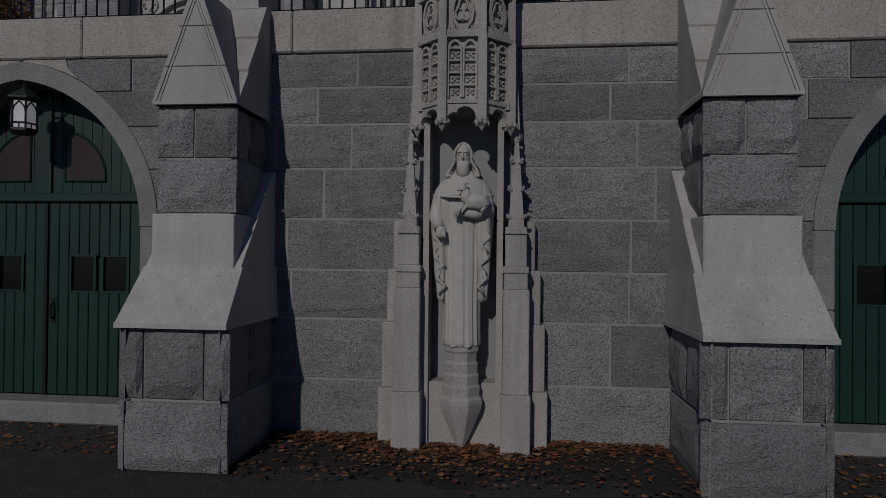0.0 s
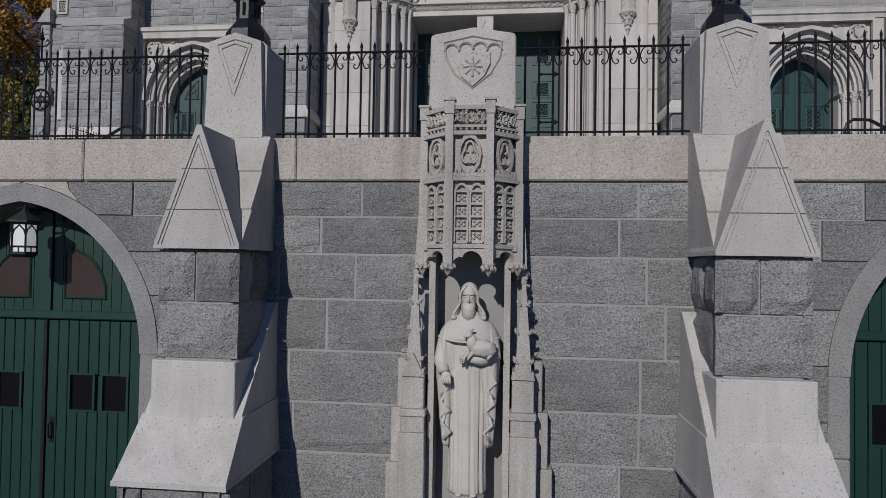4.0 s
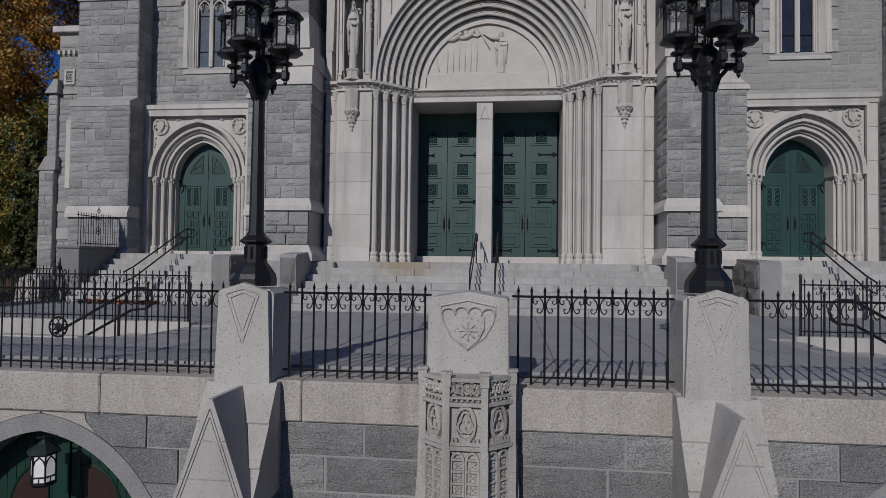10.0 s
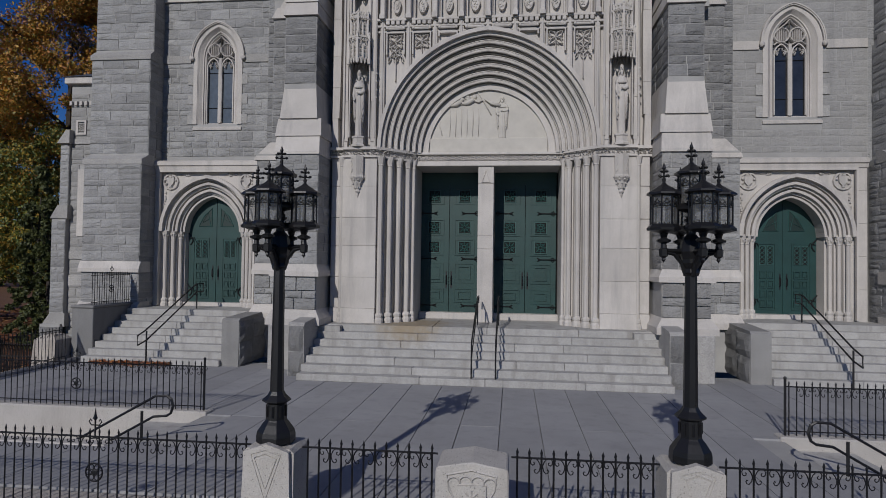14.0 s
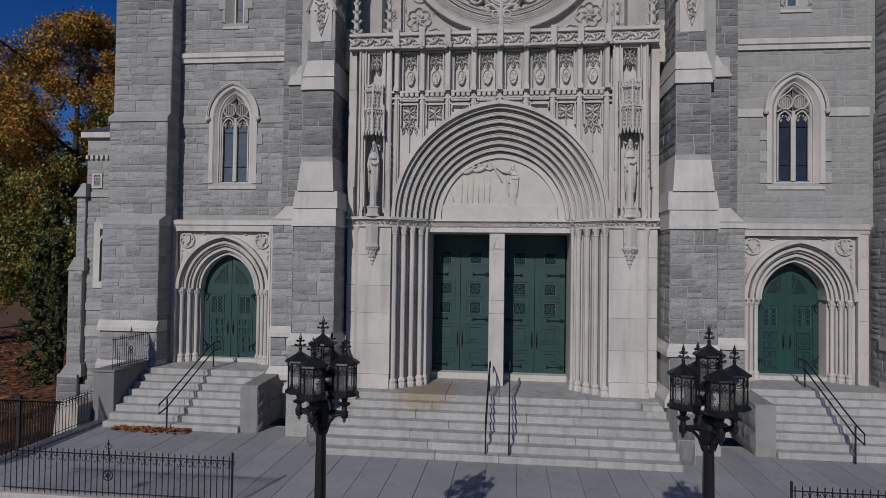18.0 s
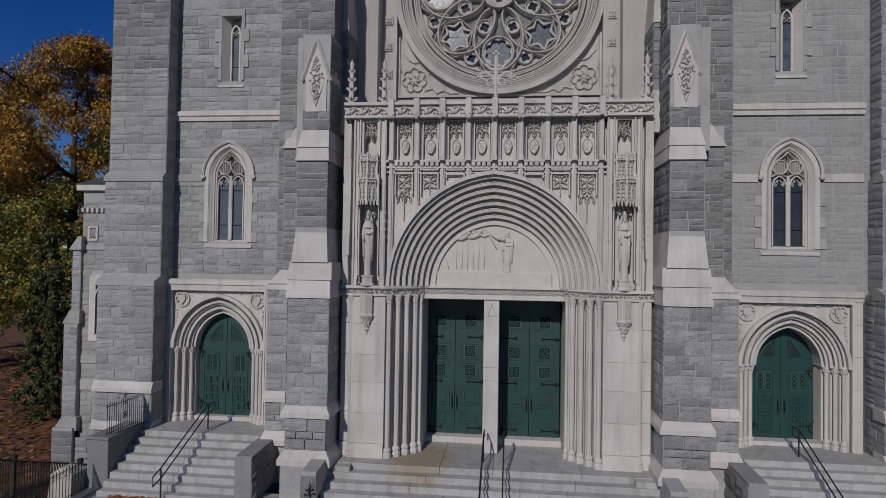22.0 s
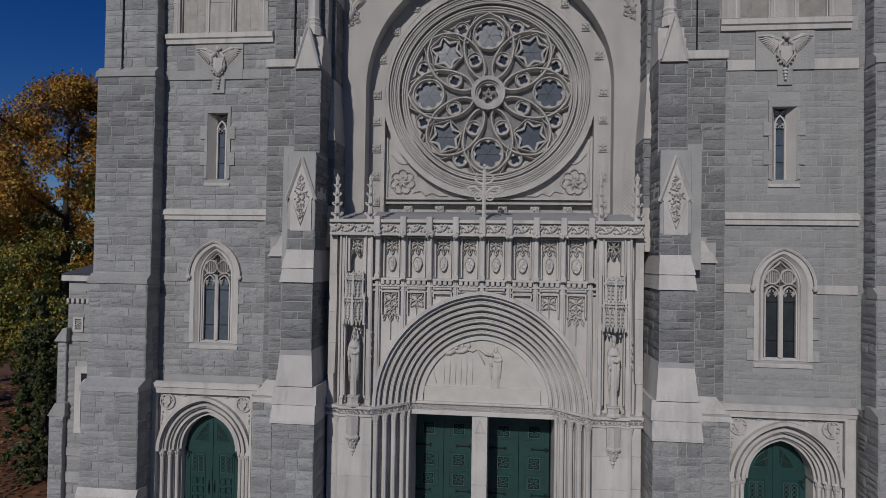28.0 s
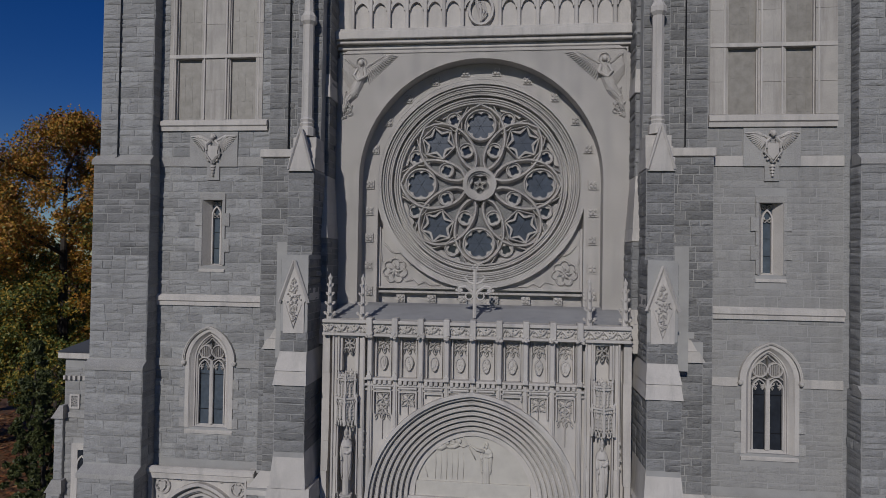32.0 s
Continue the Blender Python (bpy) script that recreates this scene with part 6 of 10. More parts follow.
# ---- church front ----
def pierced(x0, x1, y0, y1, z0, z1, holes):
    """A wall slab with rectangular holes (x0, x1, z0, z1) through it."""
    bm = bmesh.new()
    zs = sorted({z0, z1, *[h[2] for h in holes], *[h[3] for h in holes]})
    for a, b in zip(zs, zs[1:]):
        spans = [(x0, x1)]
        for h in holes:
            if h[2] < b - 1e-4 and h[3] > a + 1e-4:
                spans = [s for p, q in spans for s in ((p, min(q, h[0])), (max(p, h[1]), q)) if s[1] - s[0] > 1e-3]
        for p, q in spans:
            B(bm, p, q, y0, y1, a, b)
    return bm


def band(bm, x0, x1, y, z0, z1, out=0.05):
    """A moulded string course on a -y face."""
    h = z1 - z0
    side(bm, [(y + 0.05, z0), (y - out * 0.5, z0), (y - out * 0.6, z0 + h * 0.35), (y - out, z0 + h * 0.45), (y - out, z0 + h * 0.8), (y, z1), (y + 0.05, z1)], x0, x1)
    return bm


def arch_frame(bm, cx, z0, zs, half, rise, w, y0, y1, n=10):
    """A frame round a pointed opening: jambs from z0 to the springing zs and the arch over it."""
    inn = [(cx + half, z0)] + pointed(cx, zs, half, rise, n) + [(cx - half, z0)]
    out = [(cx + half + w, z0)] + pointed(cx, zs, half + w, rise + w * 1.1, n) + [(cx - half - w, z0)]
    return ring(bm, inn, out, y0, y1)


def plug(bm, cx, zs, half, rise, top, outw, y0, y1, n=10):
    """The solid between an arch and the square head over it."""
    a = pointed(cx, zs, half, rise, n)
    m = len(a)
    out = []
    for i, (x, z) in enumerate(a):
        f = i / (m - 1)
        if f < 0.25:
            out.append((cx + outw, zs + (top - zs) * f / 0.25))
        elif f <= 0.75:
            out.append((cx + outw - 2 * outw * (f - 0.25) / 0.5, top))
        else:
            out.append((cx - outw, zs + (top - zs) * (1 - f) / 0.25))
    return ring(bm, a, out, y0, y1)


def column(bm, x, y, z0, z1, r):
    lathe(bm, [(r * 1.9, 0), (r * 1.9, 0.10), (r * 1.5, 0.16), (r * 1.7, 0.20), (r * 1.7, 0.24), (r, 0.30), (r, z1 - z0 - 0.26), (r * 1.25, z1 - z0 - 0.25), (r * 1.1, z1 - z0 - 0.22), (r * 1.8, z1 - z0 - 0.04), (r * 1.9, z1 - z0)], (x, y, z0), 8)
    return bm


def lancet_window(name, label, c, s):
    w = thing(name, label, "window", (c, 18.8, 11.5), kind="structure")
    y = 18.78
    # surround with long and short quoins
    q = part("surround", arch_frame(bmesh.new(), c, 11.62, 13.89, 0.72, 1.04, 0.14, y - 0.03, 19.05), LIMESTONE, w)
    for k in range(6):
        wd = 1.06 if k % 2 == 0 else 0.87
        for m in (-1, 1):
            part("quoin", box(*sorted((c + m * 0.855, c + m * wd)), y - 0.025, y + 0.1, 11.62 + 0.335 * k + 0.004, 11.62 + 0.335 * (k + 1) - 0.004, bev=0.006), QUOIN, w)
    part("backing", plug(bmesh.new(), c, 13.9, 0.80, 1.10, 14.98, 0.80, 18.803, 19.3), ASHLAR, w)
    # splayed casement moulding
    bm = bmesh.new()
    rows = []
    for half, rise, yy in ((0.725, 1.125, y - 0.02), (0.70, 1.10, y + 0.0), (0.69, 1.09, y + 0.02), (0.60, 1.02, y + 0.11), (0.585, 1.005, y + 0.095), (0.56, 0.98, y + 0.10), (0.55, 0.97, y + 0.15), (0.525, 0.95, y + 0.145), (0.505, 0.93, y + 0.16), (0.49, 0.92, y + 0.21), (0.49, 0.92, 19.2)):
        p = pointed(c, 13.89, half, rise - 0.085, 12)
        e = 1 if p[0][0] > c else -1
        rows.append([bm.verts.new((x, yy, z)) for x, z in [(c + e * half, 11.62)] + p + [(c - e * half, 11.62)]])
    for ra, rb in zip(rows, rows[1:]):
        for i in range(len(ra) - 1):
            bm.faces.new((ra[i], ra[i + 1], rb[i + 1], rb[i]))
    part("casement", bm, LIMESTONE, w, "splayed casement moulding")
    bm = bmesh.new()
    side(bm, [(y - 0.028, 11.42), (y - 0.028, 11.50), (y + 0.22, 11.70), (y + 0.3, 11.70), (y + 0.3, 11.42)], c - 0.86, c + 0.86)
    part("sill", bm, LIMESTONE, w)
    bm = bmesh.new()
    arch_frame(bm, c, 13.87, 13.91, 0.875, 1.13, 0.035, y - 0.09, y + 0.05)
    arch_frame(bm, c, 13.87, 13.91, 0.91, 1.165, 0.035, y - 0.115, y + 0.05)
    hood = part("hood_mould", bm, LIMESTONE, w, "pointed hood mould with carved stops")
    for m in (-1, 1):
        bm = bmesh.new()
        blob(bm, (c + m * 0.905, y - 0.08, 13.85), (0.08, 0.08, 0.09), 2, 0.12, random.Random(3))
        part("stop", bm, LIMESTONE, hood)
    # tracery
    yt = 18.98
    bm = bmesh.new()
    B(bm, c - 0.045, c + 0.045, yt - 0.06, yt + 0.06, 11.7, 13.92)
    part("mullion", bm, LIMESTONE, w)
    for m in (-1, 1):
        cc = c + m * 0.255
        bm = bmesh.new()
        arch_frame(bm, cc, 11.72, 13.60, 0.19, 0.30, 0.035, yt - 0.05, yt + 0.05, 6)
        for k in (-1, 1):
            rib(bm, [(cc + k * 0.19, 13.72), (cc + k * 0.10, 13.58), (cc + k * 0.075, 13.65), (cc + k * 0.15, 13.71)], 0.02, yt - 0.03, 0.08)
            rib(bm, [(cc + k * 0.15, 13.74), (cc + k * 0.06, 13.72), (cc + k * 0.04, 13.80)], 0.018, yt - 0.03, 0.08)
        part("light_frame", bm, LIMESTONE, w)
        bm = bmesh.new()
        rib(bm, circle(c + m * 0.228, 14.20, 0.22, 18), 0.03, yt - 0.05, 0.14, True)
        for k in (-2, -1, 0, 1, 2):
            x, h = c + m * 0.225 + 0.065 * k, math.sqrt(0.19 ** 2 - (0.065 * k) ** 2)
            rib(bm, [(x, 14.20 - h), (x, 14.20 + h)], 0.019, yt - 0.015, 0.09)
        rib(bm, [(c + m * 0.47, 13.89), (c + m * 0.36, 13.98), (c + m * 0.2, 13.98), (c, 13.87)], 0.026, yt - 0.04, 0.12)
        rib(bm, [(c, 14.68), (c + m * 0.10, 14.56), (c + m * 0.26, 14.44), (c + m * 0.43, 14.26)], 0.024, yt - 0.04, 0.12)
        rib(bm, [(c, 14.62), (c, 13.9)], 0.022, yt - 0.03, 0.1)
        part("tracery", bm, LIMESTONE, w)
        # sheet coloured as the dark gaps behind the bars
        part("head_panel", box(*sorted((c + m * 0.002, c + m * 0.53)), 19.05, 19.07, 13.80, 14.80), GAPGREY, w)
        # only the west panes get the painted sky reflection
        pane = part("pane", box(*sorted((c + m * 0.002, c + m * 0.53)), 19.02, 19.035, 11.7, 13.80), SKYGLASS if s < 0 else GLASS, w, "leaded glass tinted pale blue for the sky it reflects" if s < 0 else "dark leaded glass")
        bm = bmesh.new()
        for z in (12.22, 13.42):
            tube(bm, [(c + m * 0.05, 19.0, z), (c + m * 0.46, 19.0, z)], 0.010, 4)
        for x in (0.075, 0.425):
            tube(bm, [(c + m * x, 19.005, 11.72), (c + m * x, 19.005, 13.5)], 0.010, 4)
        part("glazing_bars", bm, IRON, pane)


def slit_window(name, label, c):
    w = thing(name, label, "window", (c, 18.8, 17.0), kind="structure")
    y = 18.78
    for m in (-1, 1):
        for k in range(5):
            wd = 0.62 if k % 2 else 0.46
            part("quoin", box(*sorted((c + m * 0.36, c + m * wd)), y - 0.035, y + 0.35, 17.22 + 0.45 * k + 0.003, 17.22 + 0.45 * (k + 1) - 0.003, bev=0.006), QUOIN, w)
        bm = bmesh.new()
        pts = [(c + m * 0.36, y - 0.02), (c + m * 0.17, 19.10), (c + m * 0.17, 19.2), (c + m * 0.40, 19.2), (c + m * 0.40, y - 0.02)]
        a = [bm.verts.new((x, yy, 17.2)) for x, yy in pts]
        b = [bm.verts.new((x, yy, 19.5)) for x, yy in pts]
        bm.faces.new(a); bm.faces.new(b[::-1])
        for k in range(5):
            bm.faces.new((a[k], a[(k + 1) % 5], b[(k + 1) % 5], b[k]))
        part("splay", bm, LIMESTONE, w)
    part("lintel", box(c - 0.46, c + 0.46, y - 0.035, 19.2, 19.47, 19.70, bev=0.006), QUOIN, w)
    bm = bmesh.new()
    side(bm, [(y - 0.03, 16.98), (y - 0.03, 17.06), (19.15, 17.26), (19.2, 17.26), (19.2, 16.98)], c - 0.46, c + 0.46)
    part("sill", bm, LIMESTONE, w)
    bm = bmesh.new()
    arch_frame(bm, c, 17.25, 18.95, 0.13, 0.28, 0.05, 19.06, 19.14, 6)
    for k in (-1, 1):
        blob(bm, (c + k * 0.09, 19.09, 19.0), (0.035, 0.03, 0.04), 1)
        tube(bm, [(c + k * 0.17, 19.09, 19.45), (c, 19.09, 19.27)], 0.02, 4)
        rib(bm, circle(c + k * 0.085, 19.36, 0.06, 10), 0.014, 19.06, 0.08, True)
        rib(bm, circle(c + k * 0.07, 18.92, 0.05, 10), 0.012, 19.06, 0.08, True)
    part("tracery", bm, LIMESTONE, w)
    # slit panes carry the painted sky tint as well
    pane = part("pane", box(c - 0.17, c + 0.17, 19.15, 19.165, 17.22, 19.48), SKYGLASS, w, "dark leaded glass")
    bm = bmesh.new()
    for z in (17.8, 18.35, 18.9):
        tube(bm, [(c - 0.15, 19.14, z), (c + 0.15, 19.14, z)], 0.008, 4)
    part("glazing_bars", bm, IRON, pane)


def belfry_window(name, label, c, s):
    w = thing(name, label, "window", (c, 18.8, 22.2), kind="structure")
    y = 18.78
    bm = bmesh.new()
    band(bm, c - 1.92, c + 1.92, y, 21.86, 22.26, 0.14)
    part("sill", bm, LIMESTONE, w)
    screens = ((-1.46, -0.52), (0.47, 1.44)) if s < 0 else ((-1.33, -0.41), (0.41, 1.30))
    edge = (-1.70, 1.70) if s < 0 else (-1.88, 1.95)
    for a, b, d in ((edge[0], screens[0][0], -0.008), (screens[0][1], screens[1][0], 0.03), (screens[1][1], edge[1], -0.008)):
        for z0, z1 in ((22.26, 23.3), (23.3, 24.40), (24.52, 25.6), (25.6, 27.0), (27.0, 30.0)):
            part("pier_stone", box(c + a, c + b, y + d, 19.3, z0 + 0.003, z1 - 0.003, bev=0.006), SHRINE, w)
    part("transom", box(c + edge[0], c + edge[1], y - 0.03, 19.25, 24.40, 24.53, bev=0.01), LIMESTONE, w)
    for a, b in screens:
        for x in (a - 0.10, b + 0.10):
            part("moulded_post", box(c + x - 0.03, c + x + 0.03, y - 0.022, 19.2, 22.26, 24.40, bev=0.012), LIMESTONE, w)
            part("moulded_post", box(c + x - 0.03, c + x + 0.03, y - 0.022, 19.2, 24.53, 30.0, bev=0.012), LIMESTONE, w)
        for z0, z1 in ((22.26, 24.40), (24.53, 27.5), (27.5, 30.0)):
            part("screen", box(c + a, c + b, 18.94, 18.98, z0, z1), SCREEN, w, "dusty translucent screen behind the opening")
            bm = bmesh.new()
            for k in range(3):
                x = c + a + 0.2 + 0.27 * k
                B(bm, x - 0.07, x + 0.07, 18.934, 18.95, z0 + 0.12, z0 + 0.55)
                B(bm, x - 0.07, x + 0.07, 18.934, 18.95, z0 + 0.66, z0 + 1.1)
                B(bm, x - 0.07, x + 0.07, 18.934, 18.95, z0 + 1.2, z0 + 1.6)
            part("louvre", bm, SCREEN, w)
            for x in (c + a, c + b):
                bm = bmesh.new()
                B(bm, x - 0.035, x + 0.035, 18.86, 19.2, z0, z1)
                part("screen_edge", bm, LIMESTONE, w)


SCREEN = mat("dusty_screen", (0.29, 0.27, 0.24), (0.2, 0.185, 0.16), rough=0.5, grain=8, blotch=3.5, amount=0.4, bump=0.05)


def winged_relief(c):
    t = thing("relief", "carved limestone relief of wings over a shield, below the belfry sill", "relief", (c, 18.75, 20.2), group="wing reliefs")
    y = 18.76
    part("panel", box(c - 0.86, c + 0.86, y - 0.025, y + 0.1, 20.62, 21.82), QUOIN, t)
    part("panel", box(c - 0.22, c + 0.22, y - 0.025, y + 0.1, 20.15, 20.62), QUOIN, t)
    bm = bmesh.new()
    rr = random.Random(8)
    for s in (-1, 1):
        for k in range(10):
            f = k / 9
            tip = (c + s * (0.82 - 0.46 * f), y - 0.04, 21.66 - 0.52 * f ** 0.8)
            mid = (c + s * (0.46 - 0.20 * f), y - 0.10, 21.66 - 0.30 * f)
            tube(bm, [(c + s * 0.10, y - 0.05, 21.48 - 0.16 * f), mid, tip], [0.05, 0.052, 0.02], 5)
        for k in range(6):
            f = k / 5
            blob(bm, (c + s * (0.16 + 0.34 * f), y - 0.12, 21.50 + 0.14 * f), (0.08, 0.05, 0.05), 1, 0.25, rr)
        tube(bm, [(c + s * 0.09, y - 0.10, 21.50), (c + s * 0.22, y - 0.13, 21.36), (c + s * 0.20, y - 0.14, 21.16)], [0.06, 0.055, 0.035], 6)
    blob(bm, (c, y - 0.12, 21.62), (0.075, 0.08, 0.095), 2)
    for k in range(7):
        a = math.pi * k / 6
        blob(bm, (c + 0.08 * math.cos(a), y - 0.10, 21.64 + 0.08 * math.sin(a)), (0.035, 0.05, 0.035), 1, 0.2, rr)
    part("wing_carving", bm, LIMESTONE, t)
    bm = bmesh.new()
    slab(bm, [(c - 0.19, 21.32), (c + 0.19, 21.32), (c + 0.17, 21.02), (c, 20.80), (c - 0.17, 21.02)], y - 0.12, y)
    tube(bm, [(c - 0.22, y - 0.1, 21.3), (c - 0.24, y - 0.12, 21.05), (c, y - 0.13, 20.72), (c + 0.24, y - 0.12, 21.05), (c + 0.22, y - 0.1, 21.3)], 0.035, 5)
    for k in range(10):
        a = math.pi * (0.85 + 1.3 * k / 9)
        blob(bm, (c + 0.25 * math.cos(a), y - 0.09, 21.06 + 0.30 * math.sin(a)), (0.04, 0.045, 0.05), 1, 0.3, rr)
    part("shield", bm, LIMESTONE, t)
    bm = bmesh.new()
    for k in range(4):
        blob(bm, (c, y - 0.06, 20.62 - 0.1 * k), (0.10 - 0.018 * k, 0.06, 0.06), 1)
    part("pendant", bm, LIMESTONE, t)


def panel_frame(bm, x0, x1, y, z0, z1, w=0.03, d=0.025):
    for a in ((x0, x1, z0, z0 + w), (x0, x1, z1 - w, z1), (x0, x0 + w, z0 + w, z1 - w), (x1 - w, x1, z0 + w, z1 - w)):
        B(bm, a[0], a[1], y - d, y, a[2], a[3])
    return bm


def star_grille(bm, x, z, r, y):
    """A square pierced ornament of crossing bars."""
    panel_frame(bm, x - r, x + r, y, z - r, z + r, 0.022, 0.03)
    for k in range(4):
        a = math.pi * k / 4
        for q in (-1, 1):
            tube(bm, [(x + q * 0.28 * r * math.cos(a), y - 0.016, z + q * 0.28 * r * math.sin(a)), (x + q * r * math.cos(a), y - 0.016, z + q * r * math.sin(a))], 0.013, 4)
    for t in (0.0, math.pi / 4):
        tube(bm, [(x + 0.8 * r * math.cos(t + k * math.pi / 2), y - 0.016, z + 0.8 * r * math.sin(t + k * math.pi / 2)) for k in range(4)], 0.015, 4, closed=True)
    tube(bm, [(x + 0.3 * r * math.cos(k * 0.785), y - 0.018, z + 0.3 * r * math.sin(k * 0.785)) for k in range(8)], 0.015, 4, closed=True)


def strap_hinge(bm, x, s, z, y, l=0.36):
    tube(bm, [(x, y - 0.02, z), (x + s * l, y - 0.02, z)], 0.017, 4)
    for k in (-1, 1):
        tube(bm, [(x + s * 0.03, y - 0.02, z), (x + s * 0.09, y - 0.02, z + k * 0.07), (x + s * 0.15, y - 0.02, z + k * 0.03)], 0.012, 4)
        tube(bm, [(x + s * l * 0.8, y - 0.02, z), (x + s * (l + 0.03), y - 0.02, z + k * 0.05)], 0.010, 4)


def side_portal(c, s, nm):
    d = thing("side_portal", "moulded limestone side doorway with clustered colonnettes in a square frame", "doorway", (c, 18.6, 5.5), group="side portals", kind="structure")
    Y = 18.50
    # square frame: plain outer border, label moulding
    for a, b, z0, z1 in ((-1.95, -1.70, 5.45, 10.30), (1.70, 1.95, 5.45, 10.30)):
        for k in range(5):
            h = (z1 - z0) / 5
            part("frame_stone", box(c + a, c + b, Y - 0.06, 18.9, z0 + h * k + 0.003, z0 + h * (k + 1) - 0.003, bev=0.006), LIMESTONE, d)
    bm = bmesh.new()
    band(bm, c - 1.97, c + 1.97, Y - 0.03, 10.02, 10.34, 0.12)
    part("label_moulding", bm, LIMESTONE, d)
    bm = bmesh.new()
    for a in ((c - 1.70, c + 1.70, 9.95, 10.02), (c - 1.70, c - 1.64, 5.5, 9.95), (c + 1.64, c + 1.70, 5.5, 9.95)):
        B(bm, a[0], a[1], Y - 0.09, Y + 0.02, a[2], a[3])
    part("spandrel_border", bm, LIMESTONE, d)
    sp = 7.98
    bm = bmesh.new()
    plug(bm, c, sp, 1.56, 1.78, 10.02, 1.70, Y + 0.10, 19.2)
    part("spandrel", bm, LIMESTONE, d)
    orders = ((1.56, 1.78, 0.09, 18.42, 18.62), (1.50, 1.72, 0.06, 18.56, 18.7), (1.42, 1.64, 0.09, 18.72, 18.84), (1.36, 1.58, 0.06, 18.54, 18.74), (1.29, 1.51, 0.07, 18.64, 18.78), (1.21, 1.43, 0.09, 18.84, 18.9), (1.15, 1.37, 0.06, 18.66, 18.86), (1.08, 1.30, 0.07, 18.78, 18.9), (1.02, 1.25, 0.07, 18.96, 19.0), (0.98, 1.21, 0.05, 18.84, 19.1))
    for half, rise, w, y0, y1 in orders:
        bm = bmesh.new()
        a, b = pointed(c, sp, half - 0.02, rise - 0.02, 12), pointed(c, sp, half + w, rise + w, 12)
        ring(bm, a, b, y0, y1 + 0.4)
        part("arch_order", bm, LIMESTONE, d)
    for m in (-1, 1):
        for half, y in ((1.50, 18.60), (1.31, 18.74), (1.12, 18.88)):
            part("colonnette", column(bmesh.new(), c + m * half, y, 5.47, sp, 0.062), LIMESTONE, d, "slender colonnette")
        bm = bmesh.new()
        pts = [(1.70, 18.6), (1.60, 18.66), (1.42, 18.70), (1.40, 18.82), (1.22, 18.85), (1.20, 18.97), (1.02, 19.0), (0.97, 19.55), (1.75, 19.55)]
        a = [bm.verts.new((c + m * x, y, 5.45)) for x, y in pts]
        b = [bm.verts.new((c + m * x, y, sp)) for x, y in pts]
        bm.faces.new(a); bm.faces.new(b[::-1])
        for k in range(len(pts)):
            j = (k + 1) % len(pts)
            bm.faces.new((a[k], a[j], b[j], b[k]))
        part("jamb", bm, LIMESTONE, d)
        bm = bmesh.new()
        tube(bm, [(c + m * 1.66, 18.55, sp), (c + m * 1.50, 18.58, sp), (c + m * 1.31, 18.72, sp), (c + m * 1.12, 18.86, sp), (c + m * 1.0, 18.95, sp)], 0.055, 6)
        part("capital_band", bm, LIMESTONE, d)
        bm = bmesh.new()
        YR = Y + 0.08
        tube(bm, [(c + m * (1.34 + 0.25 * math.cos(k * 0.524)), YR - 0.01, 9.64 + 0.25 * math.sin(k * 0.524)) for k in range(12)], 0.04, 5, closed=True)
        slab(bm, [(c + m * 1.34 - 0.12, 9.78), (c + m * 1.34 + 0.12, 9.78), (c + m * 1.34 + 0.11, 9.60), (c + m * 1.34, 9.48), (c + m * 1.34 - 0.11, 9.60)], YR - 0.05, YR + 0.03)
        rr = random.Random(14)
        for k in range(14):
            a = rr.uniform(0, 6.28)
            blob(bm, (c + m * (1.34 + 0.18 * math.cos(a)), YR - 0.02, 9.64 + 0.18 * math.sin(a)), (0.045, 0.04, 0.045), 1, 0.3, rr)
        for k in range(12):
            a = rr.random()
            blob(bm, (c + m * (1.08 - 0.5 * a), YR, 9.90 - 0.06 * rr.random()), (0.06 - 0.03 * a, 0.04, 0.035), 1, 0.3, rr)
            blob(bm, (c + m * (1.56 - 0.04 * rr.random()), YR, 9.3 - 0.7 * a), (0.035, 0.035, 0.05 - 0.02 * a), 1, 0.3, rr)
        part("roundel", bm, LIMESTONE, d, "carved roundel with a shield")
        for half, yy in ((1.50, 18.60), (1.31, 18.74), (1.12, 18.88)):
            bm = bmesh.new()
            for k in range(8):
                a = k * math.pi / 4
                blob(bm, (c + m * half + 0.085 * math.cos(a), yy + 0.085 * math.sin(a), sp - 0.12 + 0.05 * (k % 2)), (0.034, 0.034, 0.05), 1, 0.2, rr)
            part("capital", bm, LIMESTONE, d, "carved leaf capital")
    # the door
    t = thing("side_door", "green painted panelled double door with iron hinges in a pointed arch", "door", (c, 19.1, 5.6), group="side doors")
    y = 19.17 if s < 0 else 19.38
    out = [(c + 0.97, 5.6)] + pointed(c, sp, 0.97, 1.22, 10) + [(c - 0.97, 5.6)]
    for m in (-1, 1):
        half = [(c + m * 0.012, 5.6), (c + m * 0.97, 5.6)] + ([p for p in pointed(c, sp, 0.97, 1.22, 10) if (p[0] - c) >= -1e-6] if m > 0 else [p for p in reversed(pointed(c, sp, 0.97, 1.22, 10)) if (p[0] - c) <= 1e-6])
        half = [p for i, p in enumerate(half) if i == 0 or abs(p[0] - half[i - 1][0]) + abs(p[1] - half[i - 1][1]) > 1e-4]
        bm = bmesh.new()
        slab(bm, half, y, y + 0.06)
        leaf = part("door_leaf", bm, DOORGREEN, t)
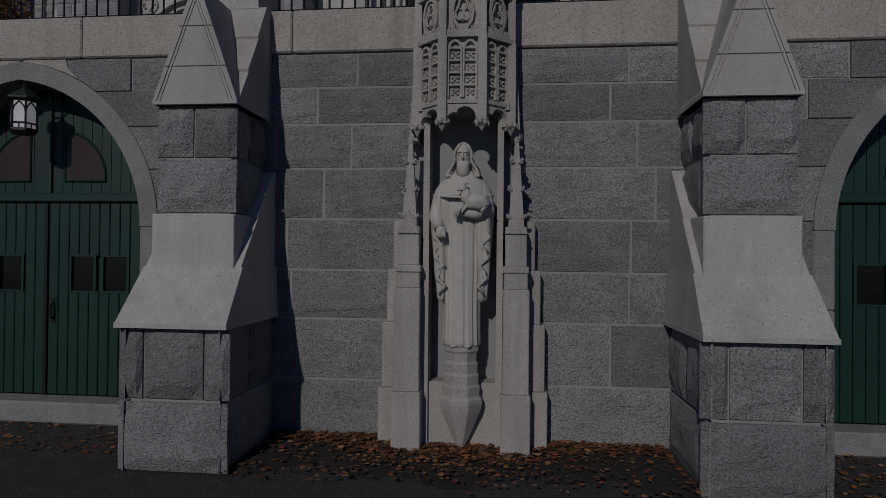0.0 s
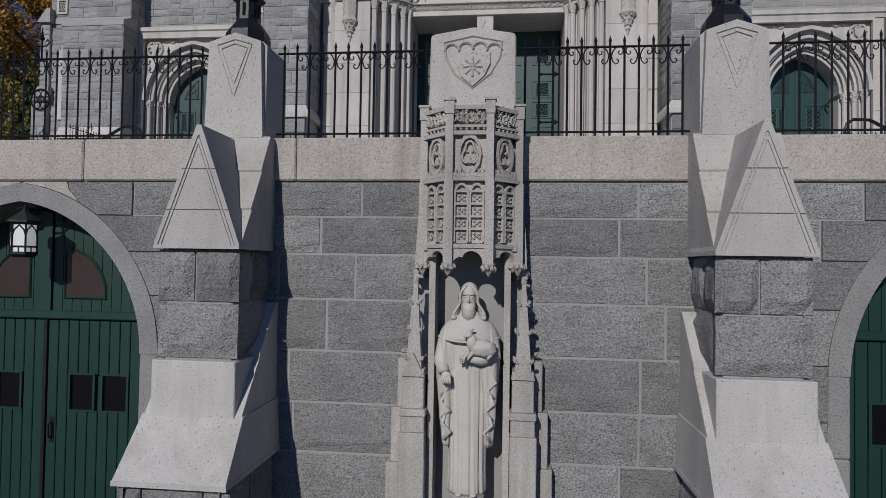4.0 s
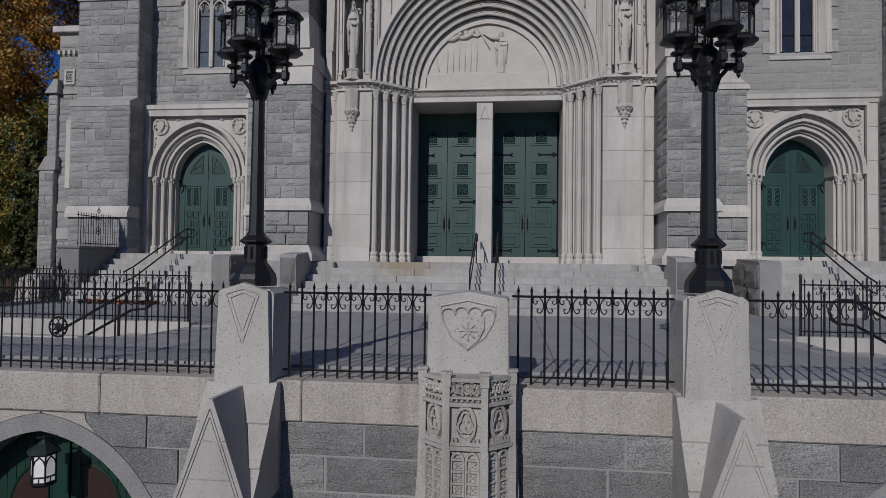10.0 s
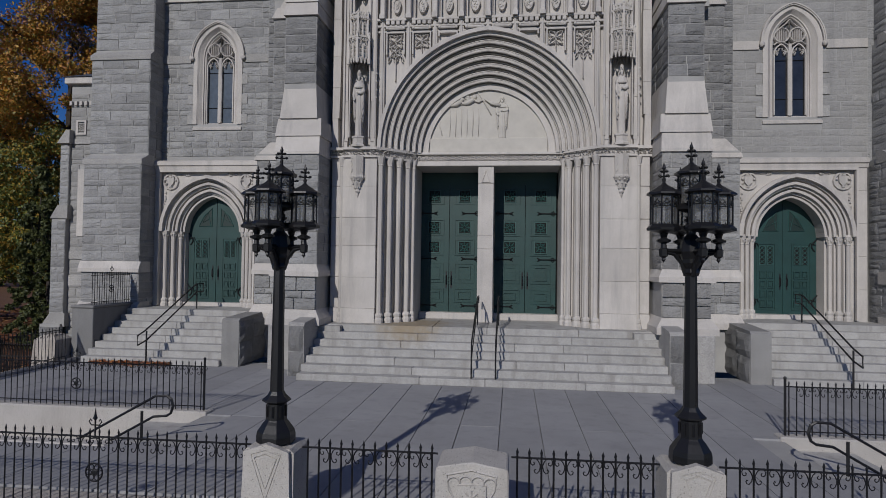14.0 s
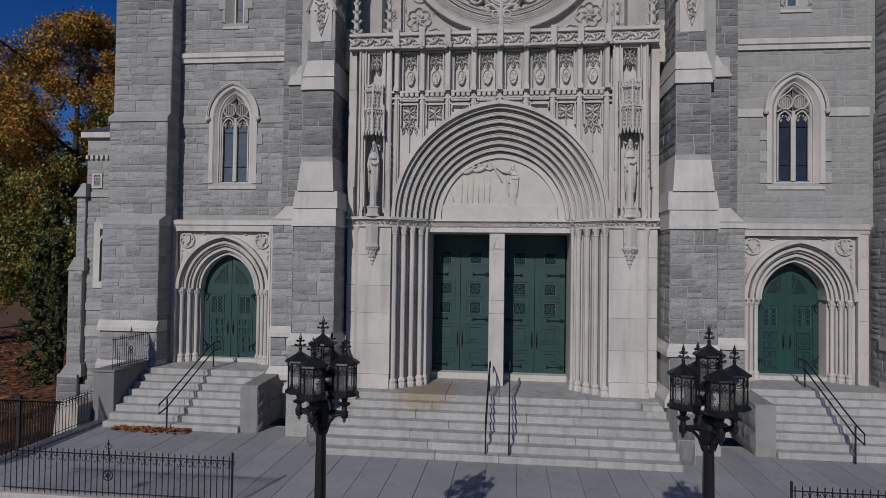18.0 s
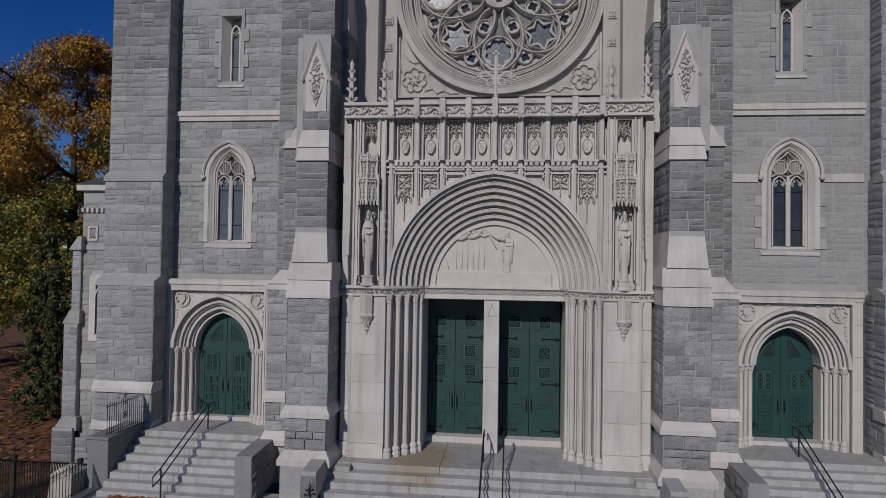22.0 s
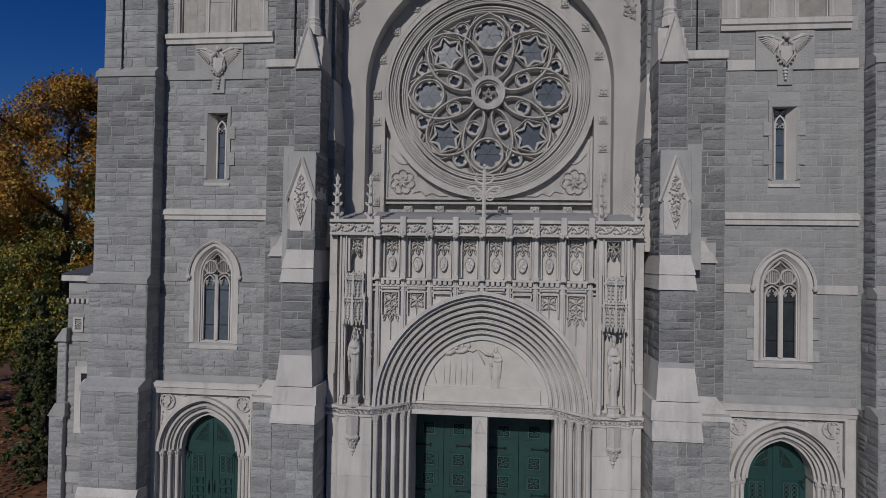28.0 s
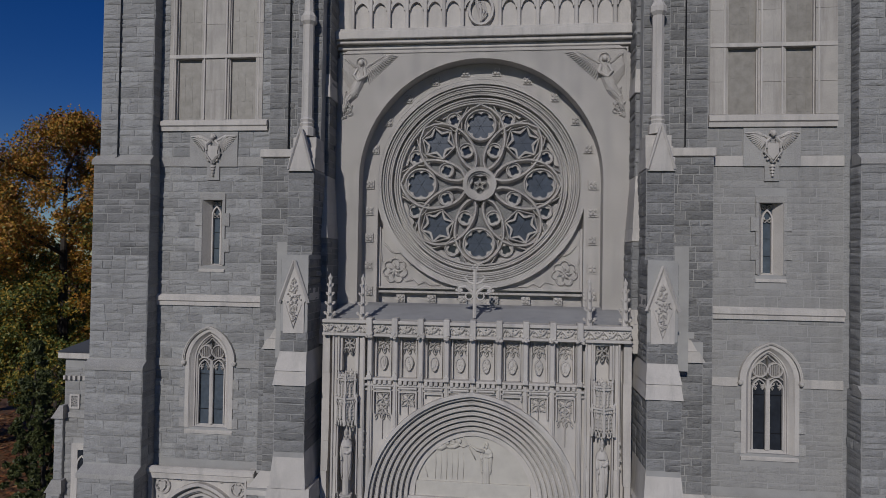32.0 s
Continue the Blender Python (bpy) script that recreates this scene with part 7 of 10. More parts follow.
        for k in range(4):
            for j in (0, 1):
                x0 = c + m * (0.30 + 0.22 * j)
                bm = bmesh.new()
                panel_frame(bm, *sorted((x0, x0 + m * 0.19)), y, 5.80 + 0.30 * k, 6.03 + 0.30 * k, 0.022, 0.03)
                B(bm, *sorted((x0 + m * 0.045, x0 + m * 0.145)), y - 0.02, y, 5.85 + 0.30 * k, 5.98 + 0.30 * k)
                part("panel", bm, DOORGREEN, leaf)
        bm = bmesh.new()
        for j in (0, 1):
            x0 = c + m * (0.395 + 0.235 * j)
            # no real hollow: the shade behind the lattice is a black sheet
            part("lattice_backing", box(x0 - 0.085, x0 + 0.085, y - 0.006, y + 0.01, 7.13, 7.71), DARK, leaf, "black sheet painted as the shaded hollow behind the lattice")
            panel_frame(bm, x0 - 0.095, x0 + 0.095, y, 7.12, 7.72, 0.018, 0.025)
            for k in range(4):
                z = 7.15 + 0.14 * k
                tube(bm, [(x0 - 0.08, y - 0.015, z), (x0 + 0.08, y - 0.015, z + 0.14)], 0.012, 4)
                tube(bm, [(x0 + 0.08, y - 0.015, z), (x0 - 0.08, y - 0.015, z + 0.14)], 0.012, 4)
        part("raised_field", panel_frame(bmesh.new(), *sorted((c + m * 0.24, c + m * 0.80)), y, 5.72, 7.78, 0.02, 0.02), DOORGREEN, leaf)
        part("lattice", bm, SUNLITGREEN, leaf, "pierced lattice panel")
        bm = bmesh.new()
        tri = [(c + m * 0.16, 8.18), (c + m * 0.62, 8.18), (c + m * 0.46, 8.52), (c + m * 0.16, 8.80)]
        back = bmesh.new()
        slab(back, tri if m > 0 else tri[::-1], y - 0.006, y + 0.01)
        part("lattice_backing", back, DEEPGREEN, leaf)
        tube(bm, [(x, y - 0.01, z) for x, z in tri], 0.018, 4, closed=True)
        tube(bm, [(c + m * 0.16, y - 0.012, 8.5), (c + m * 0.5, y - 0.012, 8.3), (c + m * 0.3, y - 0.012, 8.65), (c + m * 0.2, y - 0.012, 8.2)], 0.014, 4)
        part("spandrel_lattice", bm, SUNLITGREEN, leaf)
        bm = bmesh.new()
        tube(bm, [(c + m * 0.10, y, 6.45), (c + m * 0.10, y - 0.07, 6.5), (c + m * 0.10, y - 0.07, 6.68), (c + m * 0.10, y, 6.74)], 0.014, 5)
        B(bm, c + m * 0.10 - 0.02, c + m * 0.10 + 0.02, y - 0.012, y, 6.36, 6.84)
        part("handle", bm, IRON, leaf, "black iron door pull")
        bm = bmesh.new()
        for z in (6.0, 7.75):
            tube(bm, [(c + m * (0.92 - 0.09 * math.sin(k * 0.5)), y - 0.02, z - 0.2 + 0.05 * k) for k in range(9)], 0.02, 4)
            tube(bm, [(c + m * 0.95, y - 0.02, z), (c + m * 0.78, y - 0.02, z + 0.05), (c + m * 0.74, y - 0.02, z - 0.05)], 0.016, 4)
        part("hinge", bm, IRON, leaf, "scrolled iron hinge")
    part("meeting_stile", box(c - 0.02, c + 0.02, y - 0.025, y, 5.6, 9.15), DOORGREEN, t)


def tower(s, nm):
    def X(a, b):
        return sorted((CX + s * a, CX + s * b))
    c = -9.93 if s < 0 else 8.43
    face = X(7.0, 11.3)
    before = set(scene.objects)
    holes = [(c - 1.7, c + 1.7, 4.0, 10.0), (c - 0.73, c + 0.73, 11.62, 14.96), (c - 0.36, c + 0.36, 17.2, 19.5), (c - 1.7, c + 1.7, 22.2, 30.0)]
    holes = [(max(h[0], face[0]), min(h[1], face[1]), h[2], h[3]) for h in holes]
    w = structure("wall_tower_" + nm, pierced(face[0], face[1], 18.80, 19.4, 4.1, 34.0, holes), MORTAR, "tower front of coursed grey granite ashlar with pale limestone bands")
    bm = bmesh.new()
    B(bm, *X(7.0, 13.2), 20.4, 26.0, 4.1, 34.0)
    B(bm, *X(11.3, 13.0), 18.8, 20.4, 4.1, 34.0)
    B(bm, *X(6.8, 7.0), 18.8, 20.4, 4.1, 34.0)
    part("tower_body", bm, ASHLAR, w)
    free = [(c - 1.97, c + 1.97, 4.0, 10.36), (c - 0.86, c + 0.86, 11.42, 13.91), (c - 0.46, c + 0.46, 16.98, 19.70), (c - 1.70, c + 1.70, 22.2, 30.0),
            (c - 0.86, c + 0.86, 20.62, 21.82), (c - 0.22, c + 0.22, 20.15, 20.62),
            (-99, 99, 15.81, 16.19), (-99, 99, 21.86, 22.26), (-99, 99, 13.70, 13.97), (-99, 99, 20.62, 20.95)]

    def hooded(p, q, z):
        """Keeps the blocks clear of the hood over the window."""
        if not 13.91 < z < 15.11:
            return [(p, q)]
        half, rise = 0.90, 1.20
        R = (rise * rise + half * half) / (2 * half)
        x = math.sqrt(max(0.0, R * R - (z - 13.91) ** 2)) - (R - half)
        return [(p, min(q, c - x)), (max(p, c + x), q)] if x > 0 else [(p, q)]

    courses(w, "-y", 18.80, face[0], face[1], 10.2, 27.0, *((ASHLAR, ASHLAR_J) if s < 0 else (ASHLAR_E, ASHLAR_EJ)), holes=free, proud=0.034 if s < 0 else 0.016, seed=41 + s, near=(10.2, 20.0), arch=lambda p, q, a, b: hooded(p, q, (a + b) / 2))
    bm = bmesh.new()
    band(bm, *X(7.3, 11.3), 18.78, 15.81, 16.19, 0.13)
    part("string_course", bm, LIMESTONE, w)
    for z0, z1 in ((13.70, 13.97), (20.62, 20.95)):
        spans = [(face[0], c - (0.96 if z0 < 15 else 0.86)), (c + (0.96 if z0 < 15 else 0.86), face[1])]
        for p, q in spans:
            part("band_stone", box(p + 0.004, q - 0.004, 18.75, 18.9, z0, z1, bev=0.008), QUOIN if s < 0 else LIMESTONE, w)
    lancet_window("window_" + nm, "two-light traceried window with dark leaded glass in a limestone surround", c, s)
    slit_window("window_slit_" + nm, "narrow traceried window in a deep limestone splay", c)
    belfry_window("window_belfry_" + nm, "tall belfry opening with pale stone piers and dusty screens", c, s)
    winged_relief(c)
    side_portal(c - (0.13 if s < 0 else 0.01), s, nm)
    # black sheet in place of the unlit tower room
    part("dark_room", box(c - 1.8, c + 1.8, 19.45, 19.5, 10.5, 34), DARK, w)
    # the whole front stands this far before the body's line
    for ob in [o for o in scene.objects if o not in before and o.parent is None]:
        ob.location.y -= 0.16
    # inner edges of the corner buttress, stage by stage
    e0, e1, e2, e3 = (11.17, 11.17, 11.17, 11.22) if s < 0 else (11.28, 11.42, 11.48, 11.50)
    if s < 0:
        t = thing("downpipe", "thin dark metal lightning cable down the tower", "cable", (CX + s * 12.3, 18.0, 21))
        bm = bmesh.new()
        tube(bm, [(CX + s * 12.42, 18.10, 31.0), (CX + s * 12.42, 18.10, 20.9), (CX + s * 12.50, 18.07, 20.82)], 0.024, 5)
        part("pipe", bm, IRON, t)
    t = thing("downpipe", "thin dark metal cable down the inner tower edge", "cable", (CX + s * 6.45, 18.3, 21.15))
    bm = bmesh.new()
    tube(bm, [(CX + s * 6.45, 18.33, 31.0), (CX + s * 6.45, 18.33, 21.2), (CX + s * 6.40, 18.30, 21.14)], 0.024, 5)
    part("pipe", bm, IRON, t)
    # outer buttress
    o = structure("wall_outer_buttress_" + nm, multi([(*X(e0, 13.15), 17.49, 19.6, 4.1, 10.25), (*X(e1, 13.23), 17.85, 19.6, 10.25, 13.75), (*X(e2, 13.22), 18.02, 19.6, 13.75, 20.8), (*X(e3, 13.10), 18.16, 19.6, 20.8, 34.0)]), MORTAR, "deep corner buttress of grey granite ashlar with limestone weatherings")
    courses(o, "-y", 17.49, *X(e0, 13.15), 6.95, 10.1, ASHLAR, ASHLAR_J, seed=51 + s, limit=120)
    courses(o, "-y", 17.49, *X(e0, 13.15), 4.1, 6.6, ASHLAR, ASHLAR_J, seed=52 + s, limit=60)
    courses(o, "-y", 17.85, *X(e1, 13.23), 10.5, 13.6, ASHLAR, ASHLAR_J, seed=59 + s, limit=100)
    courses(o, "-y", 18.02, *X(e2, 13.22), 14.0, 17.5, ASHLAR, ASHLAR_J, seed=53 + s, limit=100)
    courses(o, "-y", 18.02, *X(e2, 13.22), 17.5, 20.6, *((ASHLAR_D, ASHLAR_DJ) if s < 0 else (ASHLAR, ASHLAR_J)), seed=58 + s, limit=100)
    courses(o, "-y", 18.16, *X(e3, 13.10), 20.95, 28, ASHLAR, ASHLAR_J, seed=54 + s, limit=60)
    f = "+x" if s < 0 else "-x"
    courses(o, f, CX + s * e0, 17.49, 18.5, 5.4, 10.1, ASHLAR, ASHLAR_J, seed=55 + s, limit=60)
    courses(o, f, CX + s * e1, 17.85, 18.62, 10.4, 13.6, ASHLAR, ASHLAR_J, seed=60 + s, limit=60)
    courses(o, f, CX + s * e2, 18.02, 18.62, 13.9, 20.7, ASHLAR, ASHLAR_J, seed=56 + s, limit=60)
    courses(o, f, CX + s * e3, 18.16, 18.62, 20.9, 28, ASHLAR, ASHLAR_J, seed=57 + s, limit=30)
    for z, y0, y1, x0, x1, h in ((10.10, 17.46, 17.85, e0 - 0.03, 13.2, 0.36), (13.62, 17.80, 18.02, e1 - 0.03, 13.27, 0.33), (20.6, 17.96, 18.16, e2 - 0.04, 13.27, 0.34)):
        bm = bmesh.new()
        side(bm, [(y0, z), (y0, z + h * 0.45), (y1, z + h), (y1 + 0.3, z + h), (y1 + 0.3, z)], *X(x0, x1))
        part("weathering", bm, QUOIN, o, "sloping stone offset")
    bm = bmesh.new()
    side(bm, [(17.38, 6.6), (17.38, 6.72), (17.49, 6.95), (18.0, 6.95), (18.0, 6.6)], *X(e0 - 0.07, 13.2))
    part("base_moulding", bm, LIMESTONE, o)
    bm = bmesh.new()
    side(bm, [(17.36, 5.36), (17.36, 5.5), (17.49, 5.66), (18.0, 5.66), (18.0, 5.36)], *X(e0 - 0.07, 13.2))
    part("base_moulding", bm, LIMESTONE, o)


tower(-1, "west")
tower(1, "east")


# ---- buttresses beside the portal ----
def portal_buttress(s, nm):
    def X(a, b):
        return sorted((CX + s * a, CX + s * b))
    YB = 15.22
    o = structure("wall_inner_buttress_" + nm, multi([(*X(4.55, 5.75), YB + 0.03, 18.8, 4.1, 10.2), (*X(4.73, 5.62), 15.42, 18.8, 10.2, 14.0), (*X(4.76, 5.56), 15.62, 18.8, 14.0, 17.6), (*X(4.78, 5.54), 15.98, 18.8, 17.4, 20.15), (*X(4.82, 5.58), 16.75, 18.8, 20.15, 34.0),
                                                 (*X(5.75, 7.05), 16.95, 18.8, 4.1, 10.3), (*X(5.6, 6.75), 17.35, 18.8, 10.3, 15.2), (*X(5.6, 7.3), 18.25, 18.8, 15.2, 20.9), (*X(5.6, 7.15), 18.4, 19.2, 20.9, 34.0)]),
                  MORTAR, "tall stepped buttress of grey granite ashlar with limestone weatherings beside the portal")
    x0, x1 = X(4.55, 5.75)
    low = (ASHLAR, ASHLAR_J) if s < 0 else (ASHLAR_M, ASHLAR_MJ)
    courses(o, "-y", YB + 0.03, x0, x1, 6.95, 10.0, *low, seed=61 + s, high=(0.28, 0.4), long_=(0.3, 0.6))
    courses(o, "-y", YB - 0.02, x0, x1, 5.72, 6.62, *low, seed=62 + s, high=(0.28, 0.34), long_=(0.35, 0.6))
    part("plinth", box(*X(4.55, 5.8), 15.02, 16.0, TZ, 5.30, bev=0.02), QUOIN, o, "smooth granite plinth")
    for z0, z1, d in ((5.30, 5.72, 0.16), (6.62, 6.95, 0.10)):
        bm = bmesh.new()
        frustum(bm, (*X(4.55 - d, 5.75 + d), YB - d, 17.2, z0), (*X(4.55 - d, 5.75 + d), YB - d, 17.2, z0 + (z1 - z0) * 0.4))
        frustum(bm, (*X(4.55 - d, 5.75 + d), YB - d, 17.2, z0 + (z1 - z0) * 0.4), (*X(4.55, 5.75), YB, 17.2, z1))
        part("base_moulding", bm, LIMESTONE, o)
        bm = bmesh.new()
        frustum(bm, (*X(5.7, 7.05 + d * 0.6), 16.95 - d, 18.0, z0), (*X(5.7, 7.05 + d * 0.6), 16.95 - d, 18.0, z0 + (z1 - z0) * 0.4))
        frustum(bm, (*X(5.7, 7.05 + d * 0.6), 16.95 - d, 18.0, z0 + (z1 - z0) * 0.4), (*X(5.7, 7.05), 16.95, 18.0, z1))
        part("base_moulding", bm, LIMESTONE, o)
    for f, xx in (("+x" if s < 0 else "-x", 4.55), ("-x" if s < 0 else "+x", 5.75)):
        courses(o, f, CX + s * xx, YB, 16.3 if xx < 5 else 16.95, 6.95, 10.0, *low, seed=63 + s, limit=60, long_=(0.4, 0.8))
    # first weathering: three sloping lifts
    bm = bmesh.new()
    frustum(bm, (*X(4.51, 5.79), YB - 0.04, 17.2, 9.97), (*X(4.51, 5.79), YB - 0.04, 17.2, 10.05))
    frustum(bm, (*X(4.51, 5.79), YB - 0.04, 17.2, 10.05), (*X(4.54, 5.76), YB + 0.06, 17.2, 10.48))
    part("weathering", bm, LIMESTONE, o)
    bm = bmesh.new()
    frustum(bm, (*X(4.49, 5.80), YB + 0.02, 17.2, 10.48), (*X(4.53, 5.76), YB + 0.14, 17.2, 10.98))
    part("weathering", bm, LIMESTONE, o)
    bm = bmesh.new()
    frustum(bm, (*X(4.63, 5.70), YB + 0.08, 17.2, 10.98), (*X(4.72, 5.62), YB + 0.22, 17.2, 11.97))
    part("weathering", bm, LIMESTONE, o)
    courses(o, "-y", 15.42, *X(4.73, 5.62), 11.97, 13.88, ASHLAR_D, ASHLAR_DJ, seed=64 + s, long_=(0.4, 0.8))
    for f, xx in (("+x" if s < 0 else "-x", 4.73), ("-x" if s < 0 else "+x", 5.62)):
        courses(o, f, CX + s * xx, 15.42, 17.3, 11.97, 13.88, ASHLAR_D, ASHLAR_DJ, seed=65 + s, limit=60)
    bm = bmesh.new()
    frustum(bm, (*X(4.67, 5.66), 15.34, 17.3, 13.88), (*X(4.72, 5.62), 15.46, 17.3, 14.28))
    part("weathering", bm, LIMESTONE, o)
    bm = bmesh.new()
    frustum(bm, (*X(4.70, 5.64), 15.42, 17.3, 14.28), (*X(4.76, 5.56), 15.61, 17.3, 14.80))
    part("weathering", bm, LIMESTONE, o)
    courses(o, "-y", 15.62, *X(4.76, 5.56), 14.80, 15.4, ASHLAR_D, ASHLAR_DJ, seed=66 + s, long_=(0.35, 0.5))
    # gabled panel with a carved lozenge, pale stones stepping up behind the gable
    m = CX + s * 5.16
    bm = bmesh.new()
    slab(bm, [(m - 0.31, 15.34), (m + 0.31, 15.34), (m + 0.31, 16.22), (m + 0.36, 16.30), (m, 17.40), (m - 0.36, 16.30), (m - 0.31, 16.22)], 15.58, 16.6)
    gable = part("gablet", bm, LIMESTONE, o, "pale gabled panel")
    for q in (-1, 1):
        bm = bmesh.new()
        tube(bm, [(m + q * 0.43, 15.56, 16.22), (m, 15.56, 17.44)], 0.05, 4)
        part("coping", bm, LIMESTONE, gable)
        for k in range(3):
            z0 = 16.27 + 0.375 * k
            y0 = 15.72 + 0.10 * k
            part("shoulder_stone", box(*sorted((m + q * 0.02, m + q * (0.42 - 0.02 * k))), y0, 16.6, z0 + 0.004, z0 + 0.37, bev=0.01), LIMESTONE, gable)
    courses(o, "-y", 15.66, *X(4.76, 5.56), 15.4, 16.3, ASHLAR_D, ASHLAR_DJ, seed=77 + s, long_=(0.3, 0.5))
    for f, xx in (("+x" if s < 0 else "-x", 4.76), ("-x" if s < 0 else "+x", 5.56)):
        courses(o, f, CX + s * xx, 15.62, 17.4, 14.80, 17.5, ASHLAR_D, ASHLAR_DJ, seed=78 + s, limit=60, long_=(0.4, 0.8))
    bm = bmesh.new()
    tube(bm, [(m, 15.565, 15.5), (m + 0.29, 15.565, 16.32), (m, 15.565, 17.12), (m - 0.29, 15.565, 16.32)], 0.03, 4, closed=True)
    part("lozenge", bm, LIMESTONE, gable)
    bm = bmesh.new()
    rr = random.Random(9)
    for k in range(110):
        z = 15.68 + 1.26 * rr.random()
        hw = 0.23 * (1 - abs(z - 16.32) / 0.70)
        blob(bm, (m + rr.uniform(-hw, hw), 15.565, z), (rr.uniform(0.018, 0.034), 0.045, rr.uniform(0.018, 0.034)), 1, 0.35, rr)
    for k in range(6):
        a = k * math.pi / 3
        blob(bm, (m + 0.085 * math.cos(a), 15.55, 16.32 + 0.085 * math.sin(a)), (0.042, 0.05, 0.042), 1, 0.2, rr)
    for k in (-1, 1):
        for z in (16.02, 16.62):
            tube(bm, [(m + k * (0.05 + 0.04 * math.cos(q * 0.8)), 15.56, z + 0.07 * math.sin(q * 0.8)) for q in range(7)], 0.018, 4)
    part("carving", bm, LIMESTONE, gable, "carved foliage")
    courses(o, "-y", 15.98, *X(4.78, 5.54), 17.4, 20.08, ASHLAR_D, ASHLAR_DJ, seed=67 + s, long_=(0.35, 0.6))
    for f, xx in (("+x" if s < 0 else "-x", 4.78), ("-x" if s < 0 else "+x", 5.54)):
        courses(o, f, CX + s * xx, 15.98, 18.2, 17.4, 20.1, ASHLAR_D, ASHLAR_DJ, seed=68 + s, limit=100)
    # upper gable and the slender shaft over it
    m2 = CX + s * 5.16
    bm = bmesh.new()
    slab(bm, [(m2 - 0.37, 20.08), (m2 + 0.37, 20.08), (m2 + 0.37, 20.14), (m2, 21.36), (m2 - 0.37, 20.14)], 15.88, 16.9)
    top = part("gablet", bm, LIMESTONE, o)
    for q in (-1, 1):
        bm = bmesh.new()
        tube(bm, [(m2 + q * 0.36, 15.87, 20.13), (m2, 15.87, 21.38)], 0.04, 4)
        part("coping", bm, LIMESTONE, top)
        for k in range(3):
            z0 = 20.16 + 0.33 * k
            part("shoulder_stone", box(*sorted((m2 + q * 0.02, m2 + q * (0.40 - 0.02 * k))), 16.02 + 0.12 * k, 17.0, z0 + 0.004, z0 + 0.325, bev=0.01), LIMESTONE, top)
    bm = bmesh.new()
    lathe(bm, [(0.25, 21.2), (0.25, 21.45), (0.19, 21.5), (0.22, 21.58), (0.19, 21.62), (0.22, 21.70), (0.18, 21.76), (0.17, 24.6), (0.24, 24.7), (0.24, 24.85), (0.15, 25.0), (0.05, 27.5)], (m2, 16.45, 0), 8, math.pi / 8)
    part("shaft", bm, LIMESTONE, o, "slender octagonal pinnacle shaft")
    courses(o, "-y", 16.75, *X(4.82, 5.58), 21.0, 26.0, ASHLAR_D, ASHLAR_DJ, seed=69 + s, long_=(0.35, 0.6), limit=40)
    # flank piers behind the column, with pale weatherings stone by stone
    for q, x0, x1 in ((1, 5.54, 5.76), (-1, 4.78, 4.58)):
        for z0, z1, w0, w1, y0 in ((20.1, 26.0, 0.35, 0.35, 17.2), (15.3, 18.15, 1.0, 1.0, 16.85)):
            xa = x0 + (x1 - x0) * w0
            p_, q_ = sorted((CX + s * (x0 - q * 0.1), CX + s * xa))
            part("flank_core", box(p_, q_, y0, 18.3, z0, z1), MORTAR, o)
            z = z0
            while z < z1 - 0.1:
                zz = min(z1, z + (0.40 if int(z * 10) % 2 else 0.30))
                part("stone", box(p_, q_, y0 - 0.03, y0 + 0.05, z + 0.007, zz - 0.007, bev=0.014), ASHLAR_D, o)
                z = zz
            courses(o, ("+x" if s * q > 0 else "-x"), CX + s * xa, y0, 18.2, z0, z1, ASHLAR_D, ASHLAR_DJ, seed=81 + s, limit=30)
        for k in range(5):
            z0, z1 = 18.15 + 0.39 * k, 18.15 + 0.39 * (k + 1) - 0.006
            xa, xb = [x0 + (x1 - x0) * (1.12 - 0.75 * f / 5) for f in (k, k + 0.85)]
            bm = bmesh.new()
            slab(bm, [(CX + s * (x0 - q * 0.12), z0), (CX + s * xa, z0), (CX + s * xb, z1), (CX + s * (x0 - q * 0.12), z1)], 16.78 + 0.07 * k, 18.25)
            part("flank_coping", bm, LIMESTONE, o)
        for k in range(4):
            z0, z1 = 22.6 + 0.36 * k, 22.6 + 0.36 * (k + 1) - 0.006
            xa, xb = [x0 + (x1 - x0) * (0.62 - 0.4 * f / 4) for f in (k, k + 0.85)]
            bm = bmesh.new()
            slab(bm, [(CX + s * (x0 - q * 0.12), z0), (CX + s * xa, z0), (CX + s * xb, z1), (CX + s * (x0 - q * 0.12), z1)], 17.12 + 0.04 * k, 18.25)
            part("flank_coping", bm, LIMESTONE, o)
        for k in range(3):
            z0, z1 = 14.9 + 0.42 * k, 14.9 + 0.42 * (k + 1) - 0.006
            xa, xb = [x0 + (x1 - x0) * (1.5 - 0.4 * f / 3) for f in (k, k + 0.85)]
            bm = bmesh.new()
            slab(bm, [(CX + s * (x0 - q * 0.12), z0), (CX + s * xa, z0), (CX + s * xb, z1), (CX + s * (x0 - q * 0.12), z1)], 16.7 + 0.04 * k, 18.25)
            part("flank_coping", bm, LIMESTONE, o)
    # wing towards the tower
    courses(o, "-y", 16.95, *X(5.75, 7.05), 6.95, 10.1, ASHLAR, ASHLAR_J, seed=71 + s, long_=(0.4, 0.7))
    courses(o, "-y", 16.93, *X(5.75, 7.05), 5.72, 6.6, ASHLAR, ASHLAR_J, seed=72 + s, long_=(0.4, 0.7), limit=30)
    courses(o, "-y", 17.35, *X(5.62, 6.75), 10.72, 14.6, ASHLAR_D, ASHLAR_DJ, seed=73 + s, long_=(0.35, 0.7))
